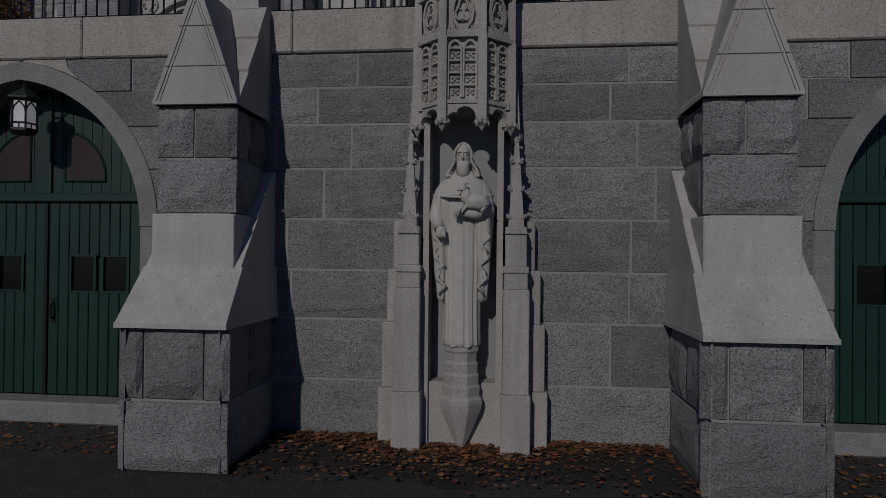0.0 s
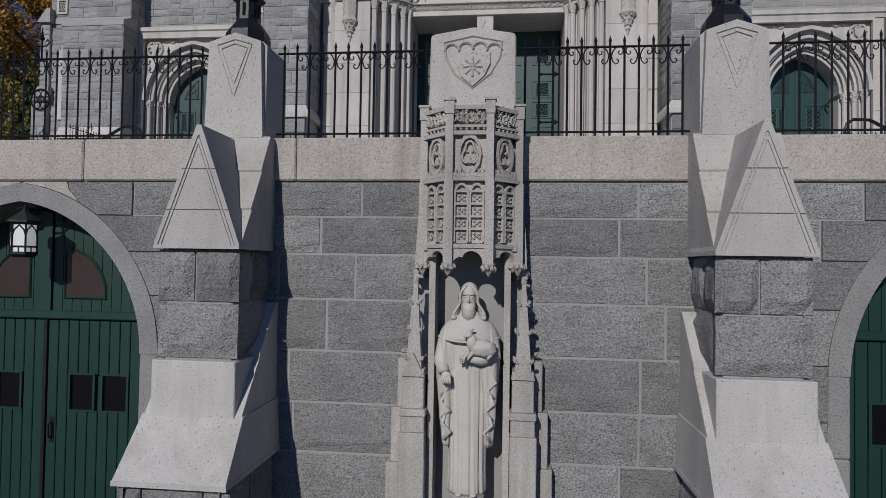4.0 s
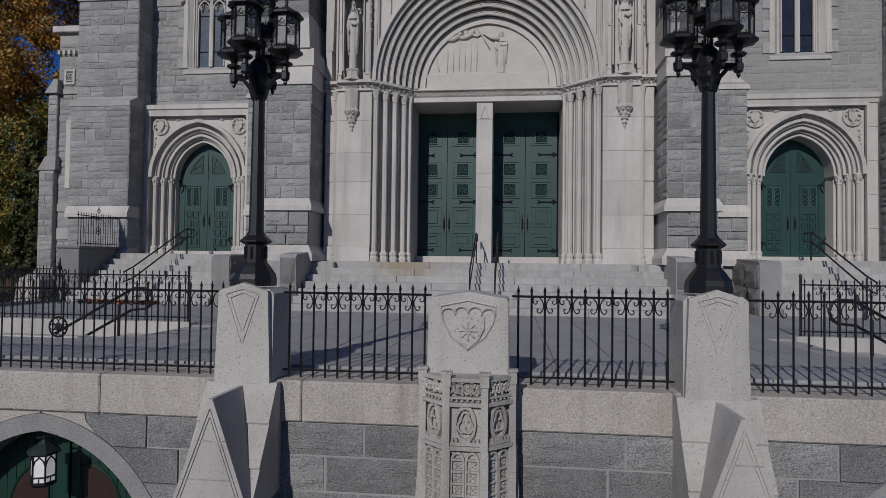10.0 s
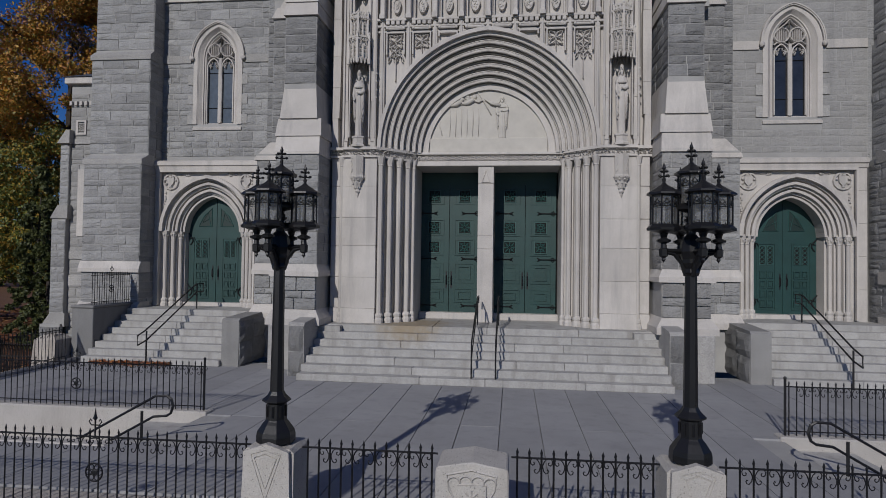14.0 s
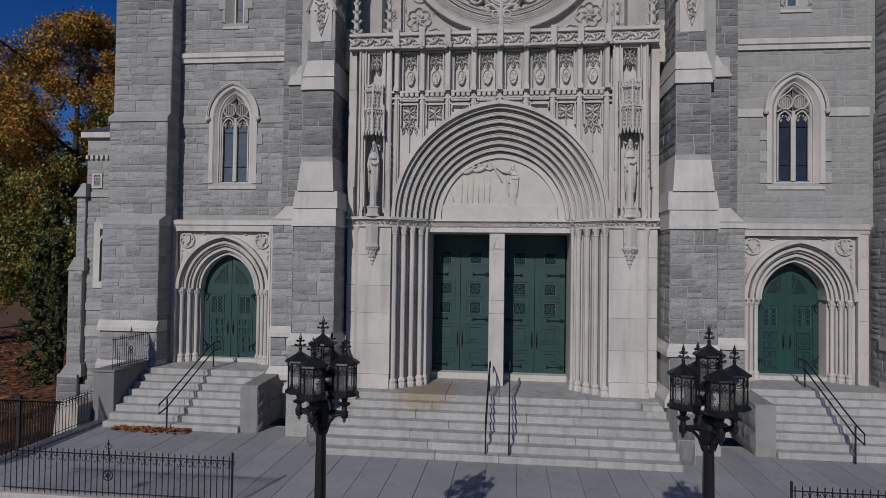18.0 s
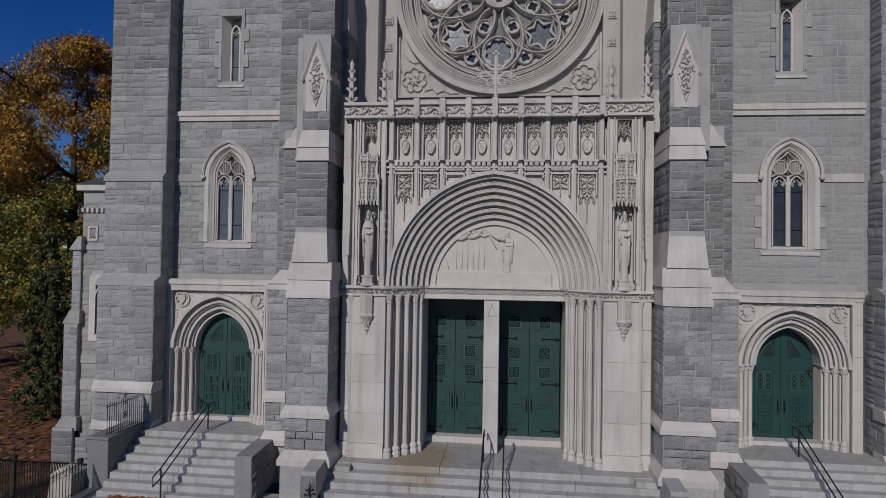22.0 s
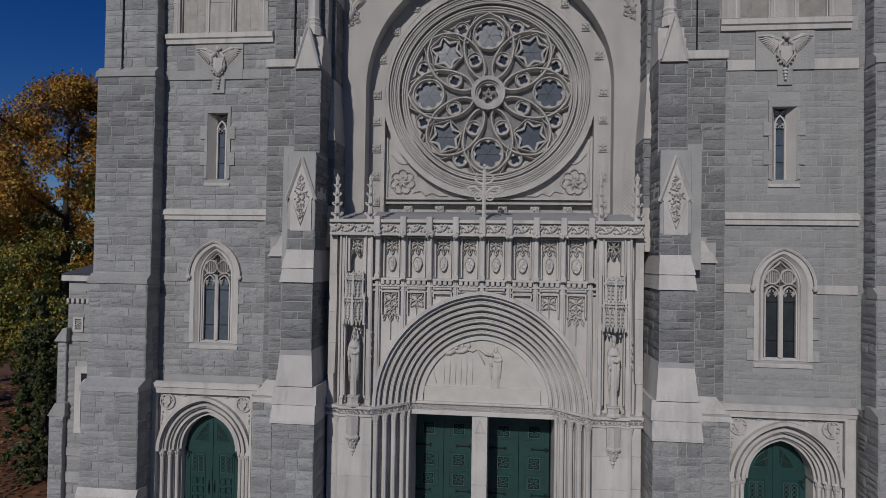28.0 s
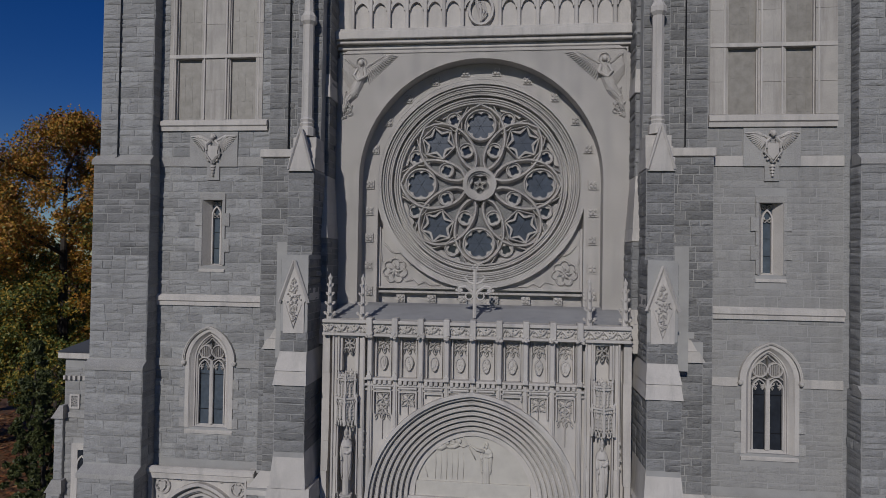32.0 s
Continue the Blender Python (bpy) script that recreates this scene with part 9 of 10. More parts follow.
NP = 8
PW = 6.06 / NP
for k in range(NP + 1):
    x = CX - 3.03 + PW * k
    # down to the back of the arch
    _R = (3.41 ** 2 + 3.12 ** 2) / (2 * 3.12)
    _d = _R ** 2 - (abs(x - CX) + 0.06 + _R - 3.12) ** 2
    zlow = SPR + (math.sqrt(_d) if _d > 0 else 0.0) - 0.03
    w = 0.125 if 0 < k < NP else 0.10
    bm = bmesh.new()
    fan(bm, [(x - w, 16.46), (x - w, 16.34), (x - 0.072, 16.28), (x - 0.072, 16.17), (x - 0.05, 16.14), (x + 0.05, 16.14), (x + 0.072, 16.17), (x + 0.072, 16.28), (x + w, 16.34), (x + w, 16.46)], 14.0, 15.27)
    part("screen_fin", bm, LIMESTONE, portal)
    lower = part("screen_pilaster", box(x - 0.07, x + 0.07, 16.22, 16.5, zlow, 14.02, bev=0.012), LIMESTONE, portal)
    part("pilaster_fillet", box(x - 0.03, x + 0.03, 16.185, 16.24, zlow, 14.10, bev=0.008), LIMESTONE, lower)
    bm = bmesh.new()
    frustum(bm, (x - 0.075, x + 0.075, 16.06, 16.3, 14.0), (x - 0.075, x + 0.075, 16.06, 16.3, 14.12))
    frustum(bm, (x - 0.06, x + 0.06, 16.07, 16.3, 14.12), (x - 0.01, x + 0.01, 16.1, 16.2, 14.22))
    part("offset", bm, LIMESTONE, lower)
    boss = part("cornice_boss", box(x - 0.09, x + 0.09, 15.98, 16.4, 15.25, 15.80, bev=0.02), LIMESTONE, portal)
    bm = bmesh.new()
    rr = random.Random(k)
    for _ in range(9):
        blob(bm, (x + rr.uniform(-0.10, 0.10), 16.0, 15.27 + rr.uniform(-0.05, 0.10)), (0.05, 0.05, 0.05), 1, 0.2, rr)
    part("boss_carving", bm, LIMESTONE, boss)
    if k < NP:
        m = x + PW / 2
        bm = bmesh.new()
        ring(bm, [(m - 0.205, 14.06), (m - 0.205, 15.19), (m + 0.205, 15.19), (m + 0.205, 14.06)], [(m - 0.24, 14.06), (m - 0.24, 15.225), (m + 0.24, 15.225), (m + 0.24, 14.06)], 16.30, 16.44)
        part("panel_frame", bm, LIMESTONE, portal)
        bm = bmesh.new()
        petals(bm, m, 15.03, 0.17, 16.355, 0.09, 0.015)
        cusps(bm, m, 14.82, 0.19, 16.355, 0.09, 0.015)
        part("panel_head", bm, LIMESTONE, portal, "blind tracery head")
        bm = bmesh.new()
        odd = k % 2
        oval = [(m + (0.125 if odd else 0.105) * math.cos(a * math.pi / 8) * (1.0 if math.sin(a * math.pi / 8) > -0.3 else 0.85), 14.45 + 0.20 * math.sin(a * math.pi / 8)) for a in range(16)]
        slab(bm, oval, 16.36, 16.44)
        shield = part("medallion", bm, LIMESTONE, portal, "carved heraldic medallion")
        part("medallion_rim", rib(bmesh.new(), oval, 0.022, 16.325, 0.08, True), LIMESTONE, shield)
        bm = bmesh.new()
        rr = random.Random(k)
        for _ in range(9):
            blob(bm, (m + rr.uniform(-0.055, 0.055), 16.35, 14.45 + rr.uniform(-0.12, 0.12)), (0.026, 0.02, 0.03), 1)
        part("device", bm, LIMESTONE, shield)
        # dentil band and lower heads
        for j in range(4):
            xx = x + 0.155 + (PW - 0.31) * j / 3
            part("dentil", box(xx - 0.056, xx + 0.056, 16.14, 16.45, 13.84, 13.96, bev=0.02), LIMESTONE, portal)
        bm = bmesh.new()
        tube(bm, [(x + 0.12, 16.20, 13.74), (x + PW - 0.12, 16.20, 13.74)], 0.035, 6)
        for q in (0.14, PW - 0.14):
            blob(bm, (x + q, 16.18, 13.74), (0.05, 0.045, 0.05), 1)
        part("roll_ledge", bm, LIMESTONE, portal)
        if k in (0, 1, 2, 5, 6, 7):
            top = 13.64
            bm = bmesh.new()
            if k not in (2, 5):
                ring(bm, [(m - 0.235, 13.0), (m - 0.235, top - 0.03), (m + 0.235, top - 0.03), (m + 0.235, 13.0)], [(m - 0.27, 13.0), (m - 0.27, top + 0.01), (m + 0.27, top + 0.01), (m + 0.27, 13.0)], 16.20, 16.34)
                petals(bm, m, top - 0.24, 0.195, 16.255, 0.09)
                if k in (0, 7):
                    petals(bm, m, top - 0.53, 0.15, 16.255, 0.09)
                    cusps(bm, m, top - 0.76, 0.22, 16.255, 0.09)
                    rib(bm, [(m, top - 0.72), (m, top - 1.4)], 0.014, 16.26, 0.08)
                else:
                    rib(bm, [(m, top - 0.3), (m, top - 0.66)], 0.014, 16.26, 0.08)
            else:
                ring(bm, [(m - 0.24, 13.50), (m - 0.24, top - 0.05), (m + 0.24, top - 0.05), (m + 0.24, 13.50)], [(m - 0.28, 13.50), (m - 0.28, top), (m + 0.28, top), (m + 0.28, 13.50)], 16.20, 16.34)
            part("tracery_head", bm, LIMESTONE, portal, "blind tracery panel")
part("dentil_band", box(CX - 3.2, CX + 3.2, 16.16, 16.5, 13.96, 14.03, bev=0.012), LIMESTONE, portal)
part("dentil_band", box(CX - 3.2, CX + 3.2, 16.19, 16.5, 13.78, 13.85, bev=0.012), LIMESTONE, portal)
part("ledge", box(CX - 3.2, CX + 3.2, 16.24, 16.5, 13.64, 13.70, bev=0.012), LIMESTONE, portal)
for z0, z1, d in ((15.25, 15.33, 0.08), (15.33, 15.62, 0.0), (15.62, 15.72, 0.10)):
    part("cornice", box(CX - 4.45, CX + 4.45, PY - d + 0.02, 17.0, z0, z1, bev=0.012), LIMESTONE, portal)
bm = bmesh.new()
rr = random.Random(77)
for k in range(46):
    x = CX - 4.36 + 8.72 * k / 45
    q = 1 if k % 2 else -1
    tube(bm, [(x - 0.10, PY - 0.0, 15.475 - q * 0.09), (x - 0.03, PY - 0.035, 15.475 - q * 0.02), (x + 0.05, PY - 0.03, 15.475 + q * 0.09), (x + 0.10, PY - 0.02, 15.475 + q * 0.03), (x + 0.06, PY - 0.02, 15.475)], [0.02, 0.028, 0.03, 0.026, 0.018], 5)
    blob(bm, (x - 0.02, PY - 0.01, 15.475 + q * 0.085), (0.045, 0.04, 0.035), 1, 0.2, rr)
    blob(bm, (x + 0.07, PY - 0.01, 15.475 - q * 0.075), (0.035, 0.04, 0.04), 1, 0.2, rr)
part("frieze_foliage", bm, LIMESTONE, portal, "carved running foliage frieze")
for s in (-1, 1):
    m = CX + s * 3.67
    bm = bmesh.new()
    ring(bm, [(m - 0.20, 14.2), (m - 0.20, 15.16), (m + 0.20, 15.16), (m + 0.20, 14.2)], [(m - 0.34, 14.2), (m - 0.34, 15.26), (m + 0.34, 15.26), (m + 0.34, 14.2)], 16.22, 16.4)
    part("panel_frame", bm, LIMESTONE, portal)
    bm = bmesh.new()
    petals(bm, m, 15.0, 0.16, 16.29, 0.09, 0.015)
    cusps(bm, m, 14.79, 0.18, 16.29, 0.09, 0.015)
    part("panel_head", bm, LIMESTONE, portal)
    for x in (CX + s * 4.30, CX + s * 3.30):
        bm = bmesh.new()
        lathe(bm, [(0.10, 0.0), (0.10, 0.16), (0.085, 0.20), (0.075, 0.5), (0.062, 0.85), (0.045, 1.18), (0.05, 1.24), (0.03, 1.30), (0.001, 1.38)], (x, 16.3, 15.70), 8)
        for h, r, b in ((0.20, 0.15, 0.055), (0.50, 0.125, 0.048), (0.78, 0.10, 0.042), (1.04, 0.08, 0.034), (1.24, 0.045, 0.028)):
            for k in range(4):
                a = k * math.pi / 2
                dx, dy = math.cos(a), math.sin(a)
                tube(bm, [(x + 0.04 * dx, 16.3 + 0.04 * dy, 15.70 + h - 0.08), (x + r * dx, 16.3 + r * dy, 15.70 + h - 0.03), (x + (r + 0.01) * dx, 16.3 + (r + 0.01) * dy, 15.70 + h + 0.03)], [b * 0.5, b * 0.7, b * 0.4], 5)
                blob(bm, (x + r * dx, 16.3 + r * dy, 15.70 + h), (b, b, b * 0.9), 1, 0.15, random.Random(k))
        part("pinnacle", bm, LIMESTONE, portal, "crocketed pinnacle")
    for a, b in ((3.20, 3.24), (3.36, 3.40), (3.94, 3.98), (4.10, 4.14)):
        part("bay_shaft", box(*sorted((CX + s * a, CX + s * b)), PY + 0.02, PY + 0.2, SPR + 0.3, 15.25, bev=0.01), LIMESTONE, portal)
part("parapet_gutter", box(CX - 4.4, CX + 4.4, 17.0, 18.3, 15.5, 15.75), PAVING, portal)
bm = bmesh.new()
side(bm, [(16.6, 15.72), (18.2, 16.1), (18.2, 15.7)], CX - 4.4, CX + 4.4)
part("porch_roof", bm, PAVING, portal, "grey weathered roof of the porch")
# finial cross over the portal
bm = bmesh.new()
tube(bm, [(CX, 16.75, 15.8), (CX, 16.75, 17.25)], 0.06, 6)
for q in (-1, 1):
    tube(bm, [(CX, 16.75, 16.42), (CX + q * 0.10, 16.75, 16.60), (CX + q * 0.28, 16.75, 16.74), (CX + q * 0.44, 16.75, 16.72), (CX + q * 0.47, 16.75, 16.58), (CX + q * 0.34, 16.75, 16.53)], [0.05, 0.05, 0.05, 0.045, 0.04, 0.03], 6)
    tube(bm, [(CX, 16.75, 16.80), (CX + q * 0.18, 16.75, 16.86), (CX + q * 0.30, 16.75, 17.0), (CX + q * 0.22, 16.75, 17.08)], [0.05, 0.045, 0.04, 0.025], 6)
    tube(bm, [(CX + q * (0.17 + 0.11 * math.cos(k * 0.785)), 16.74, 16.45 + 0.11 * math.sin(k * 0.785)) for k in range(8)], 0.03, 5, closed=True)
for dx, dz in ((0, 17.3), (-0.47, 16.62), (0.47, 16.62)):
    for a in range(3):
        an = math.pi / 2 * a - math.pi / 2
        blob(bm, (CX + dx + 0.07 * math.sin(an), 16.75, dz + 0.07 * math.cos(an)), (0.055, 0.05, 0.055), 1)
part("finial_cross", bm, LIMESTONE, portal, "stone finial cross")

# ---- main doors ----
def main_door(x0, x1):
    t = thing("main_door", "tall dark green panelled double door with iron strap hinges", "door", ((x0 + x1) / 2, 18.1, 5.58), group="main doors")
    y = 18.40
    w = (x1 - x0) / 2
    for k in (0, 1):
        a = x0 + w * k + 0.008
        b = a + w - 0.016
        leaf = part("door_leaf", box(a, b, y, y + 0.07, 5.50, 9.55), DOORGREEN, t)
        m = (a + b) / 2
        for z in (9.16, 8.17, 7.55):
            bm = bmesh.new()
            # shade behind the grille, painted as a black sheet on the leaf
            part("grille_backing", box(m - 0.18, m + 0.18, y - 0.004, y + 0.01, z - 0.18, z + 0.18), DARK, leaf, "black sheet painted as the shaded hollow behind the grille")
            star_grille(bm, m, z, 0.19, y)
            part("grille_panel", bm, SUNLITGREEN, leaf, "pierced star grille")
            bm = bmesh.new()
            panel_frame(bm, m - 0.32, m + 0.32, y, z - 0.26, z + 0.26, 0.035, 0.022)
            part("panel_moulding", bm, DOORGREEN, leaf)
        for z0, z1 in ((5.80, 6.25), (6.42, 7.05)):
            bm = bmesh.new()
            panel_frame(bm, m - 0.32, m + 0.32, y, z0, z1, 0.035, 0.022)
            panel_frame(bm, m - 0.20, m + 0.20, y, z0 + 0.1, z1 - 0.1, 0.035, 0.03)
            part("panel_moulding", bm, DOORGREEN, leaf)
        s, xh = (1, a) if k == 0 else (-1, b)
        bm = bmesh.new()
        for z in (8.62, 7.18, 5.70):
            strap_hinge(bm, xh, s, z, y, 0.55)
        part("strap_hinge", bm, IRON, leaf, "black iron strap hinge")
        bm = bmesh.new()
        xk = (b - 0.07) if k == 0 else (a + 0.07)
        tube(bm, [(xk, y, 6.35), (xk, y - 0.07, 6.40), (xk, y - 0.07, 6.6), (xk, y, 6.66)], 0.016, 5)
        B(bm, xk - 0.022, xk + 0.022, y - 0.012, y, 6.26, 6.78)
        part("door_pull", bm, IRON, leaf, "iron door pull")
    part("door_head", box(x0, x1, y + 0.01, y + 0.1, 9.55, 9.95), DOORGREEN, t)


main_door(CX - 2.22, CX - 0.28)
main_door(CX + 0.18, CX + 2.10)


# ---- rose front ----
RZ = 20.05
bm = bmesh.new()
_sq = []
for k in range(64):
    a = 2 * math.pi * k / 64
    f = 4.3 / max(abs(math.cos(a)), abs(math.sin(a)))
    _sq.append((CX + f * math.cos(a), RZ + f * math.sin(a)))
ring(bm, [(CX + 3.2 * math.cos(2 * math.pi * k / 64), RZ + 3.2 * math.sin(2 * math.pi * k / 64)) for k in range(64)], _sq, 18.92, 19.4, closed=True)
B(bm, CX - 4.72, CX + 4.72, 18.92, 19.4, 15.6, RZ - 4.3)
B(bm, CX - 4.72, CX + 4.72, 18.92, 19.4, RZ + 4.3, 34.0)
B(bm, CX - 4.72, CX - 4.3, 18.92, 19.4, RZ - 4.3, RZ + 4.3)
B(bm, CX + 4.3, CX + 4.72, 18.92, 19.4, RZ - 4.3, RZ + 4.3)
rw = structure("wall_rose", bm, LIMESTONE, "pale limestone front with a great round-arched recess for the rose window")
N = 36
arc_in = [(CX + 3.98, 15.75)] + [(CX + 3.98 * math.cos(math.pi * k / N), RZ + 0.05 + 4.0 * math.sin(math.pi * k / N)) for k in range(N + 1)] + [(CX - 3.98, 15.75)]
arc_out = []
for k in range(N + 3):
    f = k / (N + 2)
    if f < 0.3:
        arc_out.append((CX + 4.72, 15.75 + (24.35 - 15.75) * f / 0.3))
    elif f <= 0.7:
        arc_out.append((CX + 4.72 - 9.44 * (f - 0.3) / 0.4, 24.35))
    else:
        arc_out.append((CX - 4.72, 15.75 + (24.35 - 15.75) * (1 - f) / 0.3))
bm = bmesh.new()
ring(bm, arc_in, arc_out, 18.0, 18.95)
part("arch_wall", bm, LIMESTONE, rw)
for r, w, y in ((3.98, 0.08, 17.95), (3.86, 0.46, 18.53), (3.42, 0.05, 18.47)):
    bm = bmesh.new()
    a = [(CX + (r - w), 15.9)] + [(CX + (r - w) * math.cos(math.pi * k / N), RZ + 0.05 + (r - w) * math.sin(math.pi * k / N)) for k in range(N + 1)] + [(CX - (r - w), 15.9)]
    b = [(CX + r + 0.04, 15.9)] + [(CX + (r + 0.04) * math.cos(math.pi * k / N), RZ + 0.05 + (r + 0.04) * math.sin(math.pi * k / N)) for k in range(N + 1)] + [(CX - r - 0.04, 15.9)]
    ring(bm, a, b, y, 18.95)
    part("arch_moulding", bm, LIMESTONE, rw)


def rosette(bm, x, y, z, r=0.10):
    B(bm, x - r, x + r, y - 0.03, y + 0.03, z - r, z + r)
    for k in range(4):
        a = math.pi / 4 + k * math.pi / 2
        blob(bm, (x + 0.55 * r * math.cos(a), y - 0.05, z + 0.55 * r * math.sin(a)), (0.45 * r, 0.04, 0.45 * r), 1)
    blob(bm, (x, y - 0.07, z), (0.3 * r, 0.03, 0.3 * r), 1)


ros = [(CX + 3.66 * math.cos(radians(a)), RZ + 0.05 + 3.66 * math.sin(radians(a))) for a in (17, 33, 49, 65.5, 82, 98, 114.5, 131, 147, 163)]
ros += [(CX + s * 3.66, z) for s in (-1, 1) for z in (20.0, 19.12, 18.22, 17.3, 16.45)] + [(CX - 2.6 + 1.04 * k, 16.22) for k in range(6)]
for x, z in ros:
    bm = bmesh.new()
    rosette(bm, x, 18.51 if z > 16.5 or abs(x - CX) > 3.4 else 18.78, z, 0.145)
    part("rosette", bm, LIMESTONE, rw, "carved square rosette")
bm = bmesh.new()
rim = [math.radians(205 + 130 * k / 36) for k in range(37)]
ring(bm, [(CX + 3.34 * math.cos(a), RZ + 3.34 * math.sin(a)) for a in rim], [(CX + f * math.cos(a), RZ + f * math.sin(a)) for a in rim for f in (min(3.36 / abs(math.cos(a)), 3.5 / abs(math.sin(a))),)], 18.74, 18.94)
part("corner_panel", bm, LIMESTONE, rw, "sunk panel under the rose with carved corners")
bm = bmesh.new()
for a in ((CX - 3.36, CX + 3.36, 16.55, 16.62), (CX - 3.36, CX - 3.29, 16.62, 18.6), (CX + 3.29, CX + 3.36, 16.62, 18.6)):
    B(bm, a[0], a[1], 18.66, 18.92, a[2], a[3])
B(bm, CX - 3.36, CX + 3.36, 18.64, 18.92, 16.40, 16.47)
part("panel_border", bm, LIMESTONE, rw)
for s in (-1, 1):
    cx, cz = CX + s * 2.80, 17.14
    fl = foils(cx, cz, 7, 0.27, 0.145, math.pi / 2, 5, 1.5)
    flower = part("cinquefoil", rib(bmesh.new(), fl, 0.032, 18.66, 0.12, True), LIMESTONE, rw, "carved corner foil with foliage")
    bm = bmesh.new()
    rr = random.Random(12)
    for k in range(7):
        a = math.pi / 2 + 2 * math.pi * k / 7
        tube(bm, [(cx, 18.73, cz), (cx + 0.14 * math.cos(a), 18.68, cz + 0.14 * math.sin(a)), (cx + 0.27 * math.cos(a + 0.25), 18.74, cz + 0.27 * math.sin(a + 0.25))], [0.03, 0.05, 0.015], 5)
    blob(bm, (cx, 18.71, cz), (0.08, 0.06, 0.08), 1, 0.2, rr)
    part("flower", bm, LIMESTONE, flower)
    for pts in ([(-0.50, 0.18), (-0.44, 0.46), (-0.22, 0.62), (0.0, 0.58), (0.16, 0.66), (0.36, 0.90)], [(-0.36, -0.36), (-0.62, -0.30), (-0.78, -0.46), (-1.0, -0.36), (-1.22, -0.47), (-1.5, -0.46)], [(0.44, 0.3), (0.5, 0.7), (0.5, 1.1)]):
        part("corner_rib", rib(bmesh.new(), [(cx + s * x, cz + z) for x, z in pts], 0.03, 18.68, 0.1), LIMESTONE, rw)
    # winged relief in the spandrel, laid out from the outer top corner
    bm = bmesh.new()
    rr = random.Random(6)

    def P(x, z, o=0.0):
        return (CX + s * (4.55 - x), 17.99 - o, 24.20 + z)

    body = [(0.66, -0.42), (0.64, -0.72), (0.52, -1.02), (0.38, -1.30), (0.22, -1.52), (0.13, -1.76), (0.06, -2.05)]
    wide = [0.12, 0.19, 0.19, 0.17, 0.13, 0.09, 0.03]
    tube(bm, [P(x, z, -0.04) for x, z in body], wide, 10)
    for k in range(30):
        o, a = rr.uniform(-0.8, 0.8), rr.randrange(0, 5)
        (x0, z0), (x1, z1), (x2, z2) = body[a], body[a + 1], body[min(a + 2, 6)]
        d = 0.12 - 0.09 * o * o
        tube(bm, [P(x0 + o * wide[a], z0, d), P(x1 + o * wide[a + 1], z1, d), P((x1 + x2) / 2 + o * wide[a + 1] * 0.9, (z1 + z2) / 2, d - 0.04)], [0.012, 0.026, 0.01], 5)
    blob(bm, P(0.66, -0.28, 0.07), (0.085, 0.08, 0.105), 2)
    tube(bm, [P(0.66 + 0.17 * math.cos(k * 0.5236), -0.27 + 0.17 * math.sin(k * 0.5236), 0.02) for k in range(12)], 0.022, 4, closed=True)
    tube(bm, [P(0.78, -0.50, 0.08), P(0.84, -0.74, 0.13), P(0.60, -0.88, 0.14)], [0.06, 0.055, 0.04], 6)
    tube(bm, [P(0.54, -0.50, 0.08), P(0.44, -0.72, 0.13), P(0.58, -0.90, 0.14)], [0.06, 0.055, 0.04], 6)
    for k in range(16):
        f = k / 15
        # spread wing along the top, folded wing down the outer edge
        root = (0.76 + 0.62 * f, -0.52 + 0.42 * f)
        tip = (0.92 + 0.95 * f, -0.98 + 0.90 * f)
        tube(bm, [P(*root, 0.03), P((root[0] + tip[0]) / 2, (root[1] + tip[1]) / 2 + 0.03, 0.075), P(*tip, 0.01)], [0.03, 0.034, 0.014], 5)
        blob(bm, P(0.78 + 0.66 * f, -0.46 + 0.38 * f, 0.05), (0.05, 0.05, 0.045), 1, 0.3, rr)
        root, tip = (0.50 - 0.36 * f, -0.50 + 0.30 * f), (0.40 - 0.34 * f, -1.28 + 0.50 * f)
        tube(bm, [P(*root, 0.03), P((root[0] + tip[0]) / 2 - 0.02, (root[1] + tip[1]) / 2, 0.07), P(*tip, 0.01)], [0.03, 0.036, 0.014], 5)
        blob(bm, P(0.46 - 0.32 * f, -0.42 + 0.28 * f, 0.05), (0.05, 0.05, 0.045), 1, 0.3, rr)
    for k in range(34):
        z = rr.uniform(-2.1, -1.2)
        blob(bm, P(rr.uniform(0.03, 0.10 + 0.52 * (2.2 + z)), z, 0.01), (rr.uniform(0.03, 0.06), 0.05, rr.uniform(0.03, 0.06)), 1, 0.35, rr)
    for k in range(5):
        tube(bm, [P(0.20 + 0.1 * math.cos(q * 0.9 + k) * (1 - q * 0.1) + 0.03 * k, -1.35 - 0.14 * k + 0.1 * math.sin(q * 0.9 + k) * (1 - q * 0.1), 0.04) for q in range(7)], 0.02, 4)
    part("spandrel_relief", bm, LIMESTONE, rw, "carved winged relief")
bm = bmesh.new()
for a in ((CX - 4.62, CX + 4.62, 24.23, 24.28), (CX - 4.62, CX - 4.57, 21.5, 24.23), (CX + 4.57, CX + 4.62, 21.5, 24.23)):
    B(bm, a[0], a[1], 17.97, 18.01, a[2], a[3])
part("spandrel_border", bm, LIMESTONE, rw)

rose = thing("rose_window", "great round traceried rose window with sky-tinted glass", "window", (CX, 18.5, RZ), kind="structure")
rose_depth = 0.15
ROSE_R = 2.62
